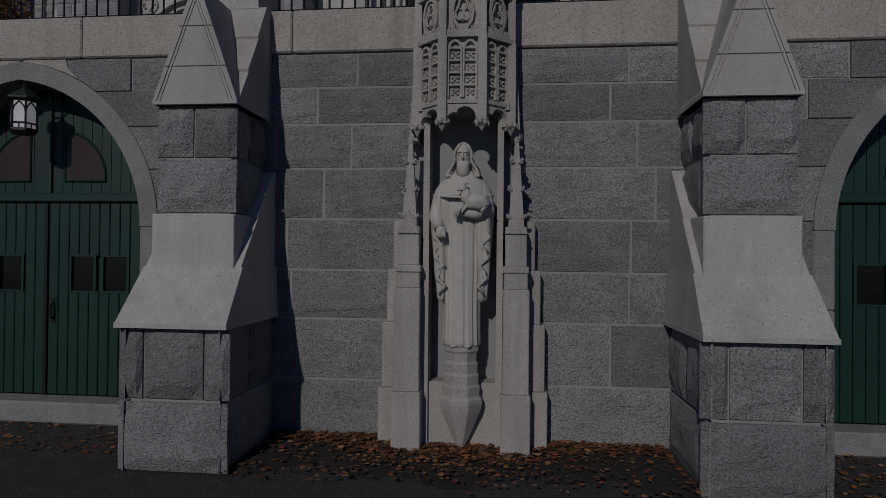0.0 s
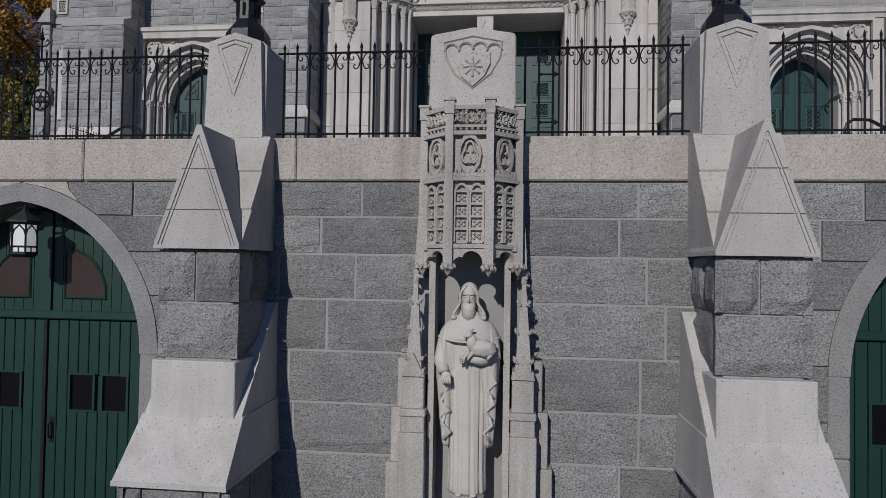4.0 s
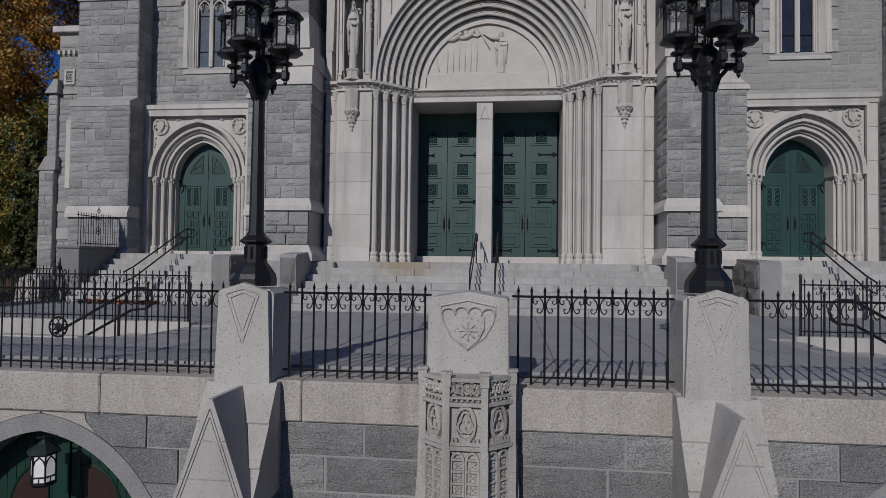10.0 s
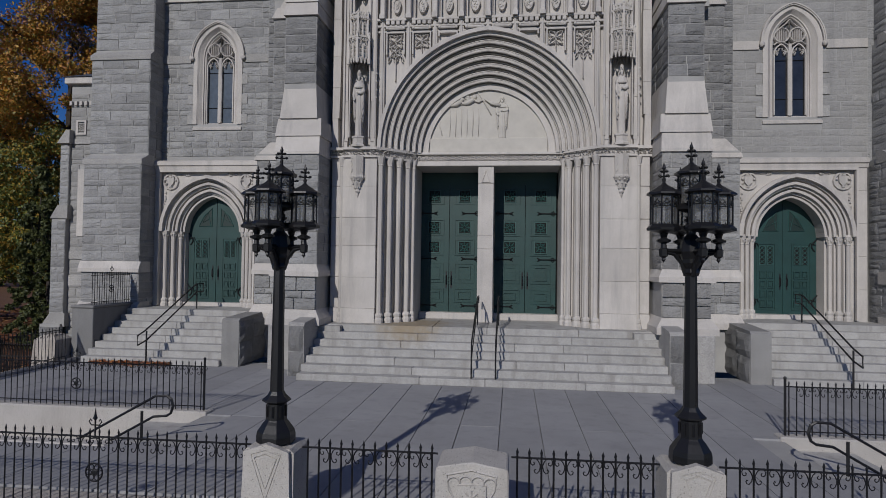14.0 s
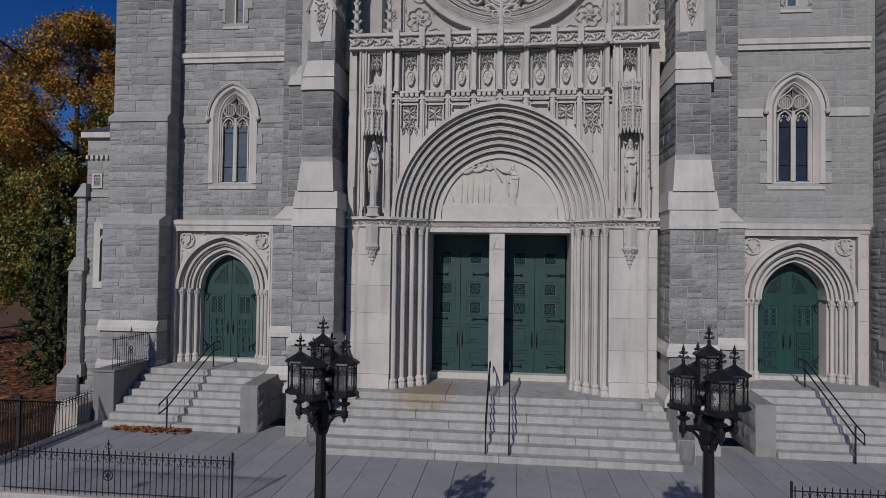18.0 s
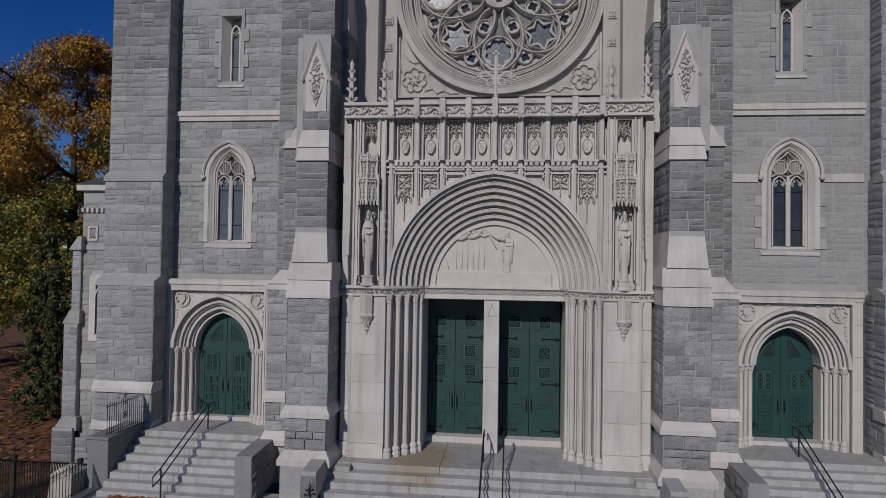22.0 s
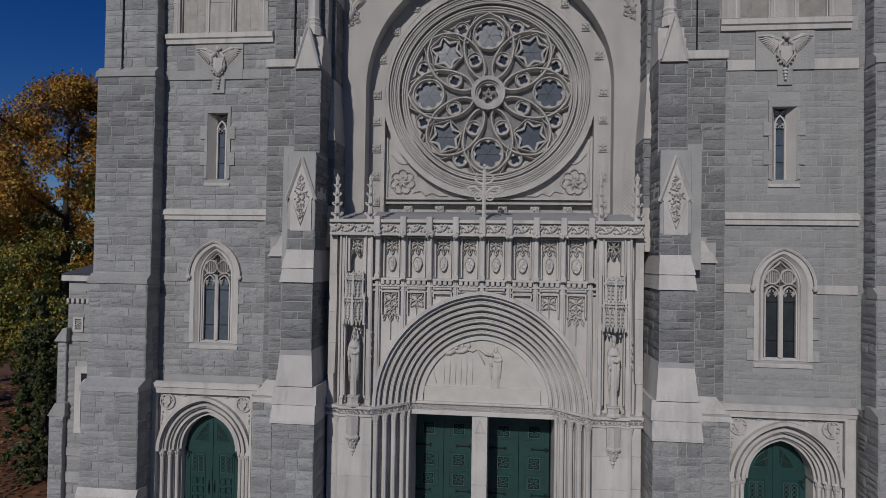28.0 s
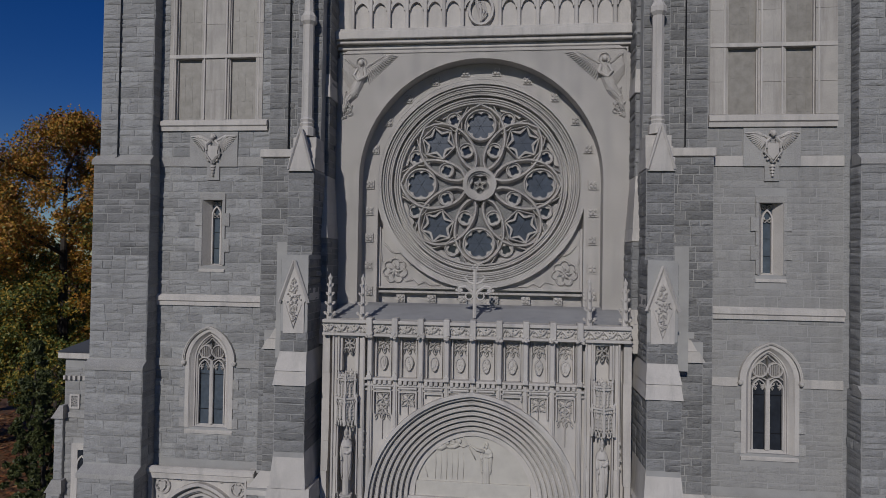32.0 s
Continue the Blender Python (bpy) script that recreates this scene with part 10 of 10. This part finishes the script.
# plain outer fillet, then rolls and hollows stepping back to the tracery
for r0, r1, y0 in ((3.24, 3.42, 18.33), (3.13, 3.24, 18.47), (3.02, 3.13, 18.50), (2.92, 3.02, 18.53), (2.83, 2.92, 18.72), (2.74, 2.83, 18.60), (2.62, 2.74, 18.66)):
    bm = bmesh.new()
    ring(bm, arc(CX, RZ, r0, 0, 360, 72)[:-1], arc(CX, RZ, r1, 0, 360, 72)[:-1], y0, 19.1, closed=True)
    part("ring_moulding", bm, LIMESTONE, rose)
for r, y0, w in ((3.25, 18.35, 0.028), (3.18, 18.42, 0.034), (3.11, 18.45, 0.022), (3.05, 18.46, 0.034), (2.98, 18.49, 0.022), (2.925, 18.50, 0.034), (2.81, 18.57, 0.030), (2.74, 18.60, 0.026), (2.66, 18.58, 0.034)):
    bm = bmesh.new()
    tube(bm, [(x, y0, z) for x, z in arc(CX, RZ, r, 0, 360, 72)[:-1]], w, 7, closed=True)
    part("ring_roll", bm, LIMESTONE, rose, smooth=True)
# darker stone here paints the shade between the ribs
bm = bmesh.new()
slab(bm, arc(CX, RZ, 2.75, 0, 360, 48)[:-1], 18.84, 19.1)
part("tracery_field", bm, ASHLAR_D, rose, "recessed ground behind the ribs, darkened for the shade in the gaps")


def polar(r, deg, y):
    return (CX + r * math.cos(radians(deg)), y, RZ + r * math.sin(radians(deg)))


yt = 18.56
bm = bmesh.new()
ring(bm, arc(CX, RZ, 0.42, 0, 360, 32)[:-1], arc(CX, RZ, 0.55, 0, 360, 32)[:-1], yt - 0.10, 18.9, closed=True)
ring(bm, arc(CX, RZ, 0.36, 0, 360, 32)[:-1], arc(CX, RZ, 0.42, 0, 360, 32)[:-1], yt - 0.02, 18.9, closed=True)
hub = part("hub", bm, LIMESTONE, rose)
star = foils(CX, RZ, 5, 0.20, 0.13, math.pi / 2 + math.pi / 5, 5, 1.35)
part("cinquefoil", pierced_disc(resample(CX, RZ, 0.37, star), star, yt + 0.05, 18.88), LIMESTONE, hub)
bm = bmesh.new()
for q in range(5):
    a, b = [math.pi / 2 + 2 * math.pi * k / 5 for k in (q, q + 2)]
    rib(bm, [(CX + 0.2 * math.cos(a), RZ + 0.2 * math.sin(a)), (CX + 0.2 * math.cos(b), RZ + 0.2 * math.sin(b))], 0.02, yt + 0.1, 0.08)
part("star", bm, LIMESTONE, hub)
for k in range(8):
    a0 = 45 * k
    ca, sa = math.cos(radians(a0)), math.sin(radians(a0))

    def turned(u, w):
        return (CX + u * ca - w * sa, RZ + u * sa + w * ca)

    # interlaced pointed petals: two arcs from the hub to the rim
    hw = 0.80
    h = (ROSE_R + 0.02 - 0.52) / 2
    R = (h * h + hw * hw) / (2 * hw)
    for q in (-1, 1):
        pts = []
        for i in range(15):
            u = 0.43 + (ROSE_R - 0.41) * i / 14
            # round towards the hub, pointed towards the rim
            w = hw * math.sqrt(max(0.0, 1 - ((1.55 - u) / 1.14) ** 2)) if u < 1.55 else math.sqrt(R * R - (u - 1.57) ** 2) - (R - hw)
            pts.append(turned(u, q * w))
        part("petal_rib", rib(bmesh.new(), pts, 0.072, yt + (0.0 if q > 0 else 0.012), 0.44), LIMESTONE, rose)
        # a spur to the rim
        pts = [polar(r, a0 + 22.5 + q * w, 0)[::2] for r, w in ((2.62, 13.5), (2.44, 10.0), (2.24, 6.2), (2.02, 4.6), (1.80, 0.0))]
        part("outer_rib", rib(bmesh.new(), pts, 0.038, yt + 0.06, 0.38), LIMESTONE, rose)
    big = k % 2 == 0
    cx, cz = turned(1.95, 0)
    if big:
        inn = foils(cx, cz, 8, 0.315, 0.14, radians(a0) + math.pi / 8, 5, 1.45)
        light = part("octofoil", pierced_disc(resample(cx, cz, 0.515, inn), inn, yt + 0.11, 18.88), LIMESTONE, rose, "eight-lobed light")
        part("light_ring", rib(bmesh.new(), circle(cx, cz, 0.50, 28), 0.045, yt + 0.03, 0.2, True), LIMESTONE, light)
    else:
        inn = []
        for j in range(6):
            aa = radians(a0) + math.pi / 6 + 2 * math.pi * j / 6
            inn += [(cx + 0.50 * math.cos(aa), cz + 0.50 * math.sin(aa)), (cx + 0.36 * math.cos(aa + 0.22), cz + 0.36 * math.sin(aa + 0.22)), (cx + 0.29 * math.cos(aa + math.pi / 6), cz + 0.29 * math.sin(aa + math.pi / 6)), (cx + 0.36 * math.cos(aa + math.pi / 3 - 0.22), cz + 0.36 * math.sin(aa + math.pi / 3 - 0.22))]
        out = [(cx + (x - cx) * 1.0 + 0.085 * (x - cx) / math.hypot(x - cx, z - cz), cz + (z - cz) + 0.085 * (z - cz) / math.hypot(x - cx, z - cz)) for x, z in inn]
        light = part("star_light", pierced_disc(out, inn, yt + 0.10, 18.88), LIMESTONE, rose, "six-pointed light")
        part("light_ring", rib(bmesh.new(), [(cx + 0.56 * math.cos(radians(a0) + math.pi / 6 + math.pi * j / 3), cz + 0.56 * math.sin(radians(a0) + math.pi / 6 + math.pi * j / 3)) for j in range(6)], 0.035, yt + 0.04, 0.2, True), LIMESTONE, light)
    bm = bmesh.new()
    slab(bm, circle(cx, cz, 0.50, 20), 18.80, 18.82)
    glass_ = part("glass", bm, ROSEGLASS, light, "glass tinted pale blue for the reflected sky")
    bm = bmesh.new()
    for j in range(3):
        a = math.pi * j / 3
        tube(bm, [(cx - 0.46 * math.cos(a), 18.797, cz - 0.46 * math.sin(a)), (cx + 0.46 * math.cos(a), 18.797, cz + 0.46 * math.sin(a))], 0.004, 4)
    part("leading", bm, IRON, glass_)
    # small four-lobed lights
    for r, R, lab in ((1.20, 0.235, "small four-lobed light"), (2.30, 0.235, "small four-lobed light by the rim")):
        tx, _, tz = polar(r, a0 + 22.5, 0)
        inn = foils(tx, tz, 4, 0.095, 0.075, radians(a0 + 22.5) + math.pi / 4, 5, 1.75)
        q = part("quatrefoil", pierced_disc(resample(tx, tz, R, inn), inn, yt + 0.12, 18.88), LIMESTONE, rose, lab)
        part("light_ring", rib(bmesh.new(), circle(tx, tz, R, 18), 0.032, yt + 0.05, 0.18, True), LIMESTONE, q)
        bm = bmesh.new()
        slab(bm, circle(tx, tz, R - 0.01, 14), 18.80, 18.82)
        part("glass", bm, GLASS, q, "dark glass")
    # stone webs along the rim
    bm = bmesh.new()
    slab(bm, [polar(r, a, 0)[::2] for r, a in ((2.64, a0 - 9), (2.64, a0), (2.64, a0 + 9), (2.44, a0 + 6), (2.44, a0 - 6))][::-1], yt + 0.16, 18.88)
    part("web", bm, LIMESTONE, rose)
    bm = bmesh.new()
    slab(bm, [polar(r, a, 0)[::2] for r, a in ((2.64, a0 + 13), (2.64, a0 + 22.5), (2.64, a0 + 32), (2.5, a0 + 30), (2.54, a0 + 22.5), (2.5, a0 + 15))][::-1], yt + 0.16, 18.88)
    part("web", bm, LIMESTONE, rose)

rose.location.y += rose_depth
rose.scale = (1.013, 1.0, 1.013)

# cornice and arcaded parapet over the rose
for z0, z1, y in ((24.35, 24.50, 17.96), (24.50, 24.62, 17.80), (24.62, 24.88, 17.70), (24.88, 24.98, 17.78)):
    part("cornice", box(CX - 4.82, CX + 4.82, y, 18.7, z0, z1, bev=0.02), LIMESTONE, rw)
part("parapet_wall", box(CX - 4.72, CX + 4.72, 18.05, 18.7, 24.98, 27.0), LIMESTONE, rw)
for k in range(15):
    x = CX - 4.2 + 0.6 * k
    if abs(x - CX) < 0.45:
        continue
    part("parapet_mullion", box(x - 0.06, x + 0.06, 17.9, 18.1, 24.98, 26.0, bev=0.02), LIMESTONE, rw)
    bm = bmesh.new()
    ring(bm, pointed(x + 0.3, 25.62, 0.2, 0.26, 6), pointed(x + 0.3, 25.62, 0.28, 0.38, 6), 17.95, 18.1)
    part("parapet_head", bm, LIMESTONE, rw)
bm = bmesh.new()
tube(bm, [(CX + 0.38 * math.cos(q * math.pi / 8), 17.95, 25.55 + 0.46 * math.sin(q * math.pi / 8)) for q in range(16)], 0.06, 5, closed=True)
for q in range(5):
    tube(bm, [(CX, 17.97, 25.2), (CX + 0.2 * math.cos(0.4 + q * 0.6), 17.95, 25.45 + 0.1 * q), (CX + 0.1 * math.cos(q * 1.3), 17.97, 25.8)], 0.03, 4)
part("medallion", bm, LIMESTONE, rw, "carved medallion")
part("parapet_top", box(CX - 4.8, CX + 4.8, 17.85, 18.7, 26.2, 26.5, bev=0.02), LIMESTONE, rw)

# netting stretched before the rose
NET = mat("dark_netting", (0.075, 0.075, 0.075), (0.0525, 0.0525, 0.0525), rough=0.7, grain=30, bump=0)
net = thing("bird_netting", "fine dark bird netting stretched over the rose front", "netting", (CX, 17.86, 15.75))
n0, n1, nb, ntop, pitch = CX - 4.68, CX + 4.68, 15.78, 24.32, 0.115
for d in (-1, 1):
    vs, fs = [], []
    c = -12.0
    while c < 20.0:
        # the line x = n0 + c + d * (z - nb), cut to the border
        pts = []
        for k in range(2):
            x_edge = (n0, n1)[k]
            z = nb + (x_edge - n0 - c) / d
            if nb <= z <= ntop:
                pts.append((x_edge, z))
            zz = (nb, ntop)[k]
            x = n0 + c + d * (zz - nb)
            if n0 < x < n1:
                pts.append((x, zz))
        if len(pts) == 2 and abs(pts[0][0] - pts[1][0]) > 0.05:
            (xa, za), (xb, zb) = pts
            k = len(vs)
            o = 0.0030
            for x, z in ((xa, za), (xb, zb)):
                vs += [(x - o, 17.86, z), (x + o, 17.86, z), (x, 17.864, z)]
            fs += [(k, k + 1, k + 4, k + 3), (k + 1, k + 2, k + 5, k + 4), (k + 2, k, k + 3, k + 5)]
        c += pitch
    ob = mesh_part("mesh", vs, fs, NET, net)
    tagged(ob, kind="stuff")

# ---- west aisle, lawn, trees ----
aisle = structure("wall_west_aisle", multi([(-16.75, -13.2, 20.22, 24.0, 1.8, 13.6), (-17.25, -16.7, 20.0, 22.0, 1.8, 8.6), (-17.05, -16.7, 20.1, 22.0, 8.6, 11.3), (-17.5, -16.7, 19.85, 22.0, 1.8, 4.6)]), MORTAR, "low side aisle of grey granite with stepped buttress and slate eaves")
courses(aisle, "-y", 20.22, -16.75, -13.6, 4.2, 13.2, ASHLAR_E, ASHLAR_EJ, seed=91, limit=200, holes=[(-16.35, -15.55, 7.9, 10.3)])
courses(aisle, "-y", 20.0, -17.25, -16.7, 4.7, 8.4, ASHLAR, ASHLAR_J, seed=92, long_=(0.3, 0.5), limit=40)
courses(aisle, "-y", 19.85, -17.5, -16.7, 2.0, 4.5, GRANITE, GRANITE, seed=93, rough=True, long_=(0.5, 0.8), limit=40)
courses(aisle, "-y", 20.1, -17.05, -16.7, 8.9, 11.3, ASHLAR, ASHLAR_J, seed=94, long_=(0.25, 0.4), limit=30)
courses(aisle, "-x", -17.25, 20.0, 22.0, 4.7, 8.4, ASHLAR, ASHLAR_J, seed=95, limit=30)
courses(aisle, "-y", 20.02, -16.75, -13.6, 2.0, 4.25, ASHLAR, ASHLAR_J, seed=96, limit=60)
part("plinth", box(-16.74, -13.4, 20.05, 20.24, 1.9, 4.2), MORTAR, aisle)
for z0, z1, x in ((6.0, 6.5, -17.3), (7.0, 7.4, -16.9), (11.3, 11.6, -17.1)):
    part("band_stone", box(max(x, -16.76), -13.4, 20.165, 20.5, z0, z1 - 0.1, bev=0.01), QUOIN, aisle)
for z, x0, x1 in ((8.5, -17.3, -17.0), (11.3, -17.1, -16.75), (4.5, -17.55, -17.2)):
    bm = bmesh.new()
    slab(bm, [(x0, z), (-16.6, z), (-16.6, z + 0.5), (x1, z + 0.5)], 19.95, 21.5)
    part("weathering", bm, QUOIN, aisle)
part("eaves", box(-16.95, -13.2, 20.05, 24.0, 13.55, 13.8, bev=0.02), LIMESTONE, aisle)
bm = bmesh.new()
frustum(bm, (-17.0, -13.0, 20.0, 24.2, 13.8), (-15.5, -13.0, 21.8, 24.0, 14.6))
part("roof", bm, SLATE, aisle, "dark slate roof")
bm = bmesh.new()
for k in range(16):
    B(bm, -16.75 + 0.2 * k, -16.66 + 0.2 * k, 20.10, 20.3, 12.75, 12.9)
part("dentils", bm, LIMESTONE, aisle)
win = thing("window_aisle", "narrow pale-framed aisle window with tracery", "window", (-15.95, 20.2, 7.9), kind="structure")
bm = bmesh.new()
panel_frame(bm, -16.38, -15.52, 20.22, 7.85, 10.35, 0.25, 0.06)
part("surround", bm, LIMESTONE, win)
part("pane", box(-16.15, -15.75, 20.19, 20.215, 8.1, 10.1), GLASS, win)
bm = bmesh.new()
arch_frame(bm, -15.95, 8.1, 9.5, 0.16, 0.35, 0.06, 20.14, 20.2, 6)
part("tracery", bm, LIMESTONE, win)
v = thing("wall_vent", "small square traceried vent in the aisle wall", "vent", (-16.3, 20.15, 11.9))
bm = bmesh.new()
panel_frame(bm, -16.5, -16.1, 20.2, 11.65, 12.2, 0.07, 0.05)
star_grille(bm, -16.3, 11.92, 0.14, 20.17)
part("frame", bm, LIMESTONE, v)

for ob in (aisle, win, v):
    ob.location.x += 0.25

structure("ground_upper", box(-400, 400, 6.25, 600, 0.6, 2.0), mat("leafy_lawn", (0.19, 0.085, 0.035), (0.09, 0.048, 0.02), grain=14, blotch=0.5, amount=0.9, bump=0.6), "lawn covered in brown fallen leaves", "lawn")
leaf_litter("fallen_leaves", "orange and brown leaves covering the lawn", 16000, lambda r: (r.uniform(-48, -13.2), r.uniform(15, 55), 2.02), (0.10, 0.22), 31)

BROWN = mat("rusty_brown_iron", (0.022, 0.0145, 0.011), (0.013, 0.0095, 0.008), rough=0.6, grain=40)
bf = thing("iron_fence", "tall rusty brown iron fence with curved tops beyond the terrace", "fence", (-19, 17.6, 2.0))
bm = bmesh.new()
tube(bm, [(0, 0, 0), (0, 0, 1.95), (0.0, -0.06, 2.12), (0.0, -0.18, 2.2)], 0.028, 4)
finish(bm)
me = bpy.data.meshes.new("bar")
bm.to_mesh(me)
bm.free()
me.materials.append(BROWN)
for k in range(66):
    link_mesh("bar", me, bf, Matrix.Translation((-0.6 + 0.10 * k, 0, 0)))
for z in (0.3, 1.75):
    part("rail", box(-19.6, -13.0, 17.58, 17.62, 2.0 + z, 2.05 + z), BROWN, bf)
for x in (-19.2, -16.8, -14.4):
    part("post", box(x - 0.07, x + 0.07, 17.53, 17.67, 2.0, 4.3), BROWN, bf)


def tree(name, label, x, y, z, h, r, leafmat_, n, seed, low=0.25, slim=1.0, lsize=(0.16, 0.34), mats=None):
    t = thing(name, label, "tree", (x, y, z))
    rng = random.Random(seed)
    bm = bmesh.new()
    tube(bm, [(x, y, z - 0.2), (x + 0.1, y, z + h * 0.25), (x - 0.15, y + 0.1, z + h * 0.55), (x, y, z + h * 0.85)], [h * 0.022, h * 0.017, h * 0.011, h * 0.003], 8)
    limbs = []
    for k in range(16):
        f = rng.uniform(low, 0.85)
        a = rng.uniform(0, 6.28)
        ln = r * rng.uniform(0.55, 0.95) * math.sin(math.pi * min(1, (1 - f) * 0.8 + 0.25))
        p = Vector((x, y, z + h * f))
        q = p + Vector((math.cos(a) * ln * 0.5, math.sin(a) * ln * 0.5, h * 0.05))
        e = p + Vector((math.cos(a) * ln, math.sin(a) * ln, h * 0.12))
        tube(bm, [p, q, e], [h * 0.007, h * 0.004, h * 0.001], 5)
        limbs += [q, e]
    part("trunk", bm, BARK, t)
    # clumps along the limbs and over an uneven crown
    clumps = []
    for k in range(int(210 * max(0.4, slim))):
        f = rng.random()
        zz = z + h * (low + (1 - low) * f)
        prof = math.sin(math.pi * min(0.97, 0.18 + 0.80 * f)) ** 0.8 if slim >= 1 else (1 - f) ** 0.7 * 0.9 + 0.08
        a = rng.uniform(0, 6.28)
        rad = r * prof * math.sqrt(rng.uniform(0.35, 1.0)) * rng.uniform(0.78, 1.10)
        clumps.append((Vector((x + rad * math.cos(a), y + rad * math.sin(a), zz)), r * rng.uniform(0.075, 0.17)))
    clumps += [(q, r * 0.14) for q in limbs]
    sets = mats or [leafmat_]
    vs, fs = [[] for _ in sets], [[] for _ in sets]
    for i in range(n):
        c, cr = clumps[rng.randrange(len(clumps))]
        d = Vector((rng.gauss(0, 1), rng.gauss(0, 1), rng.gauss(0, 0.8))).normalized() * cr * rng.uniform(0.35, 1.0)
        p = c + d
        f = 1 - (c.z - z) / h + 0.35 * noise.noise(c * 0.45)
        j = min(len(sets) - 1, max(0, int(f * len(sets))))
        s = rng.uniform(*lsize)
        u = Vector((rng.gauss(0, 1), rng.gauss(0, 1), rng.gauss(0, 1))).normalized()
        w = u.cross(Vector((rng.gauss(0, 1), rng.gauss(0, 1), rng.gauss(0, 1)))).normalized()
        k = len(vs[j])
        vs[j] += [tuple(p - u * s), tuple(p + w * s * 0.55), tuple(p + u * s), tuple(p - w * s * 0.55)]
        fs[j].append((k, k + 1, k + 2, k + 3))
    for j, m in enumerate(sets):
        if fs[j]:
            ob = mesh_part("crown", vs[j], fs[j], m, t)
    return t


tree("autumn_tree", "tall broad maple with orange and gold autumn leaves", -36.0, 45, 2.0, 26.6, 9.5, None, 120000, 61, low=0.14, mats=[AUTUMN, AUTUMN, MIXLEAF, MIXLEAF], lsize=(0.07, 0.15))
tree("autumn_tree", "tall maple turning from green to gold", -30.5, 48, 2.0, 26.0, 7.5, None, 70000, 62, low=0.15, mats=[AUTUMN, AUTUMN, MIXLEAF], lsize=(0.08, 0.16))
tree("autumn_tree", "large tree with green and yellow leaves behind the church", -41.5, 43, 2.0, 21.5, 7.0, None, 50000, 63, low=0.12, mats=[AUTUMN, MIXLEAF, MIXLEAF], lsize=(0.08, 0.16))
tree("evergreen_tree", "dense dark green conical evergreen by the church", -27.5, 32.0, 1.6, 10.6, 1.75, GREENLEAF, 26000, 64, low=0.0, slim=0.8, lsize=(0.06, 0.13))
tree("evergreen_tree", "dark green conical evergreen beside the aisle", -25.6, 30.5, 1.6, 8.6, 1.25, GREENLEAF, 16000, 65, low=0.0, slim=0.8, lsize=(0.06, 0.12))
tree("autumn_tree", "far maple with orange leaves", -50.0, 52, 2.0, 22.0, 8.0, None, 22000, 66, low=0.15, mats=[AUTUMN, MIXLEAF], lsize=(0.12, 0.24))


def far_wood():
    rng = random.Random(71)
    vs, fs = [], []
    for _ in range(16000):
        a = rng.uniform(-110, 40)
        x, y = a, 95 + rng.uniform(-6, 6)
        z = 2 + abs(rng.gauss(0, 5)) + 3 * math.sin(a * 0.21)
        s = rng.uniform(0.3, 0.8)
        u = Vector((rng.gauss(0, 1), rng.gauss(0, 1), rng.gauss(0, 1))).normalized()
        w = u.cross(Vector((rng.gauss(0, 1), rng.gauss(0, 1), 0.1))).normalized()
        p = Vector((x, y, max(z, 2)))
        k = len(vs)
        vs += [tuple(p - u * s), tuple(p + w * s * 0.6), tuple(p + u * s), tuple(p - w * s * 0.6)]
        fs.append((k, k + 1, k + 2, k + 3))
    tagged(mesh_part("far_woods", vs, fs, MIXLEAF), "distant autumn woods behind the church", "woods", kind="stuff")


far_wood()
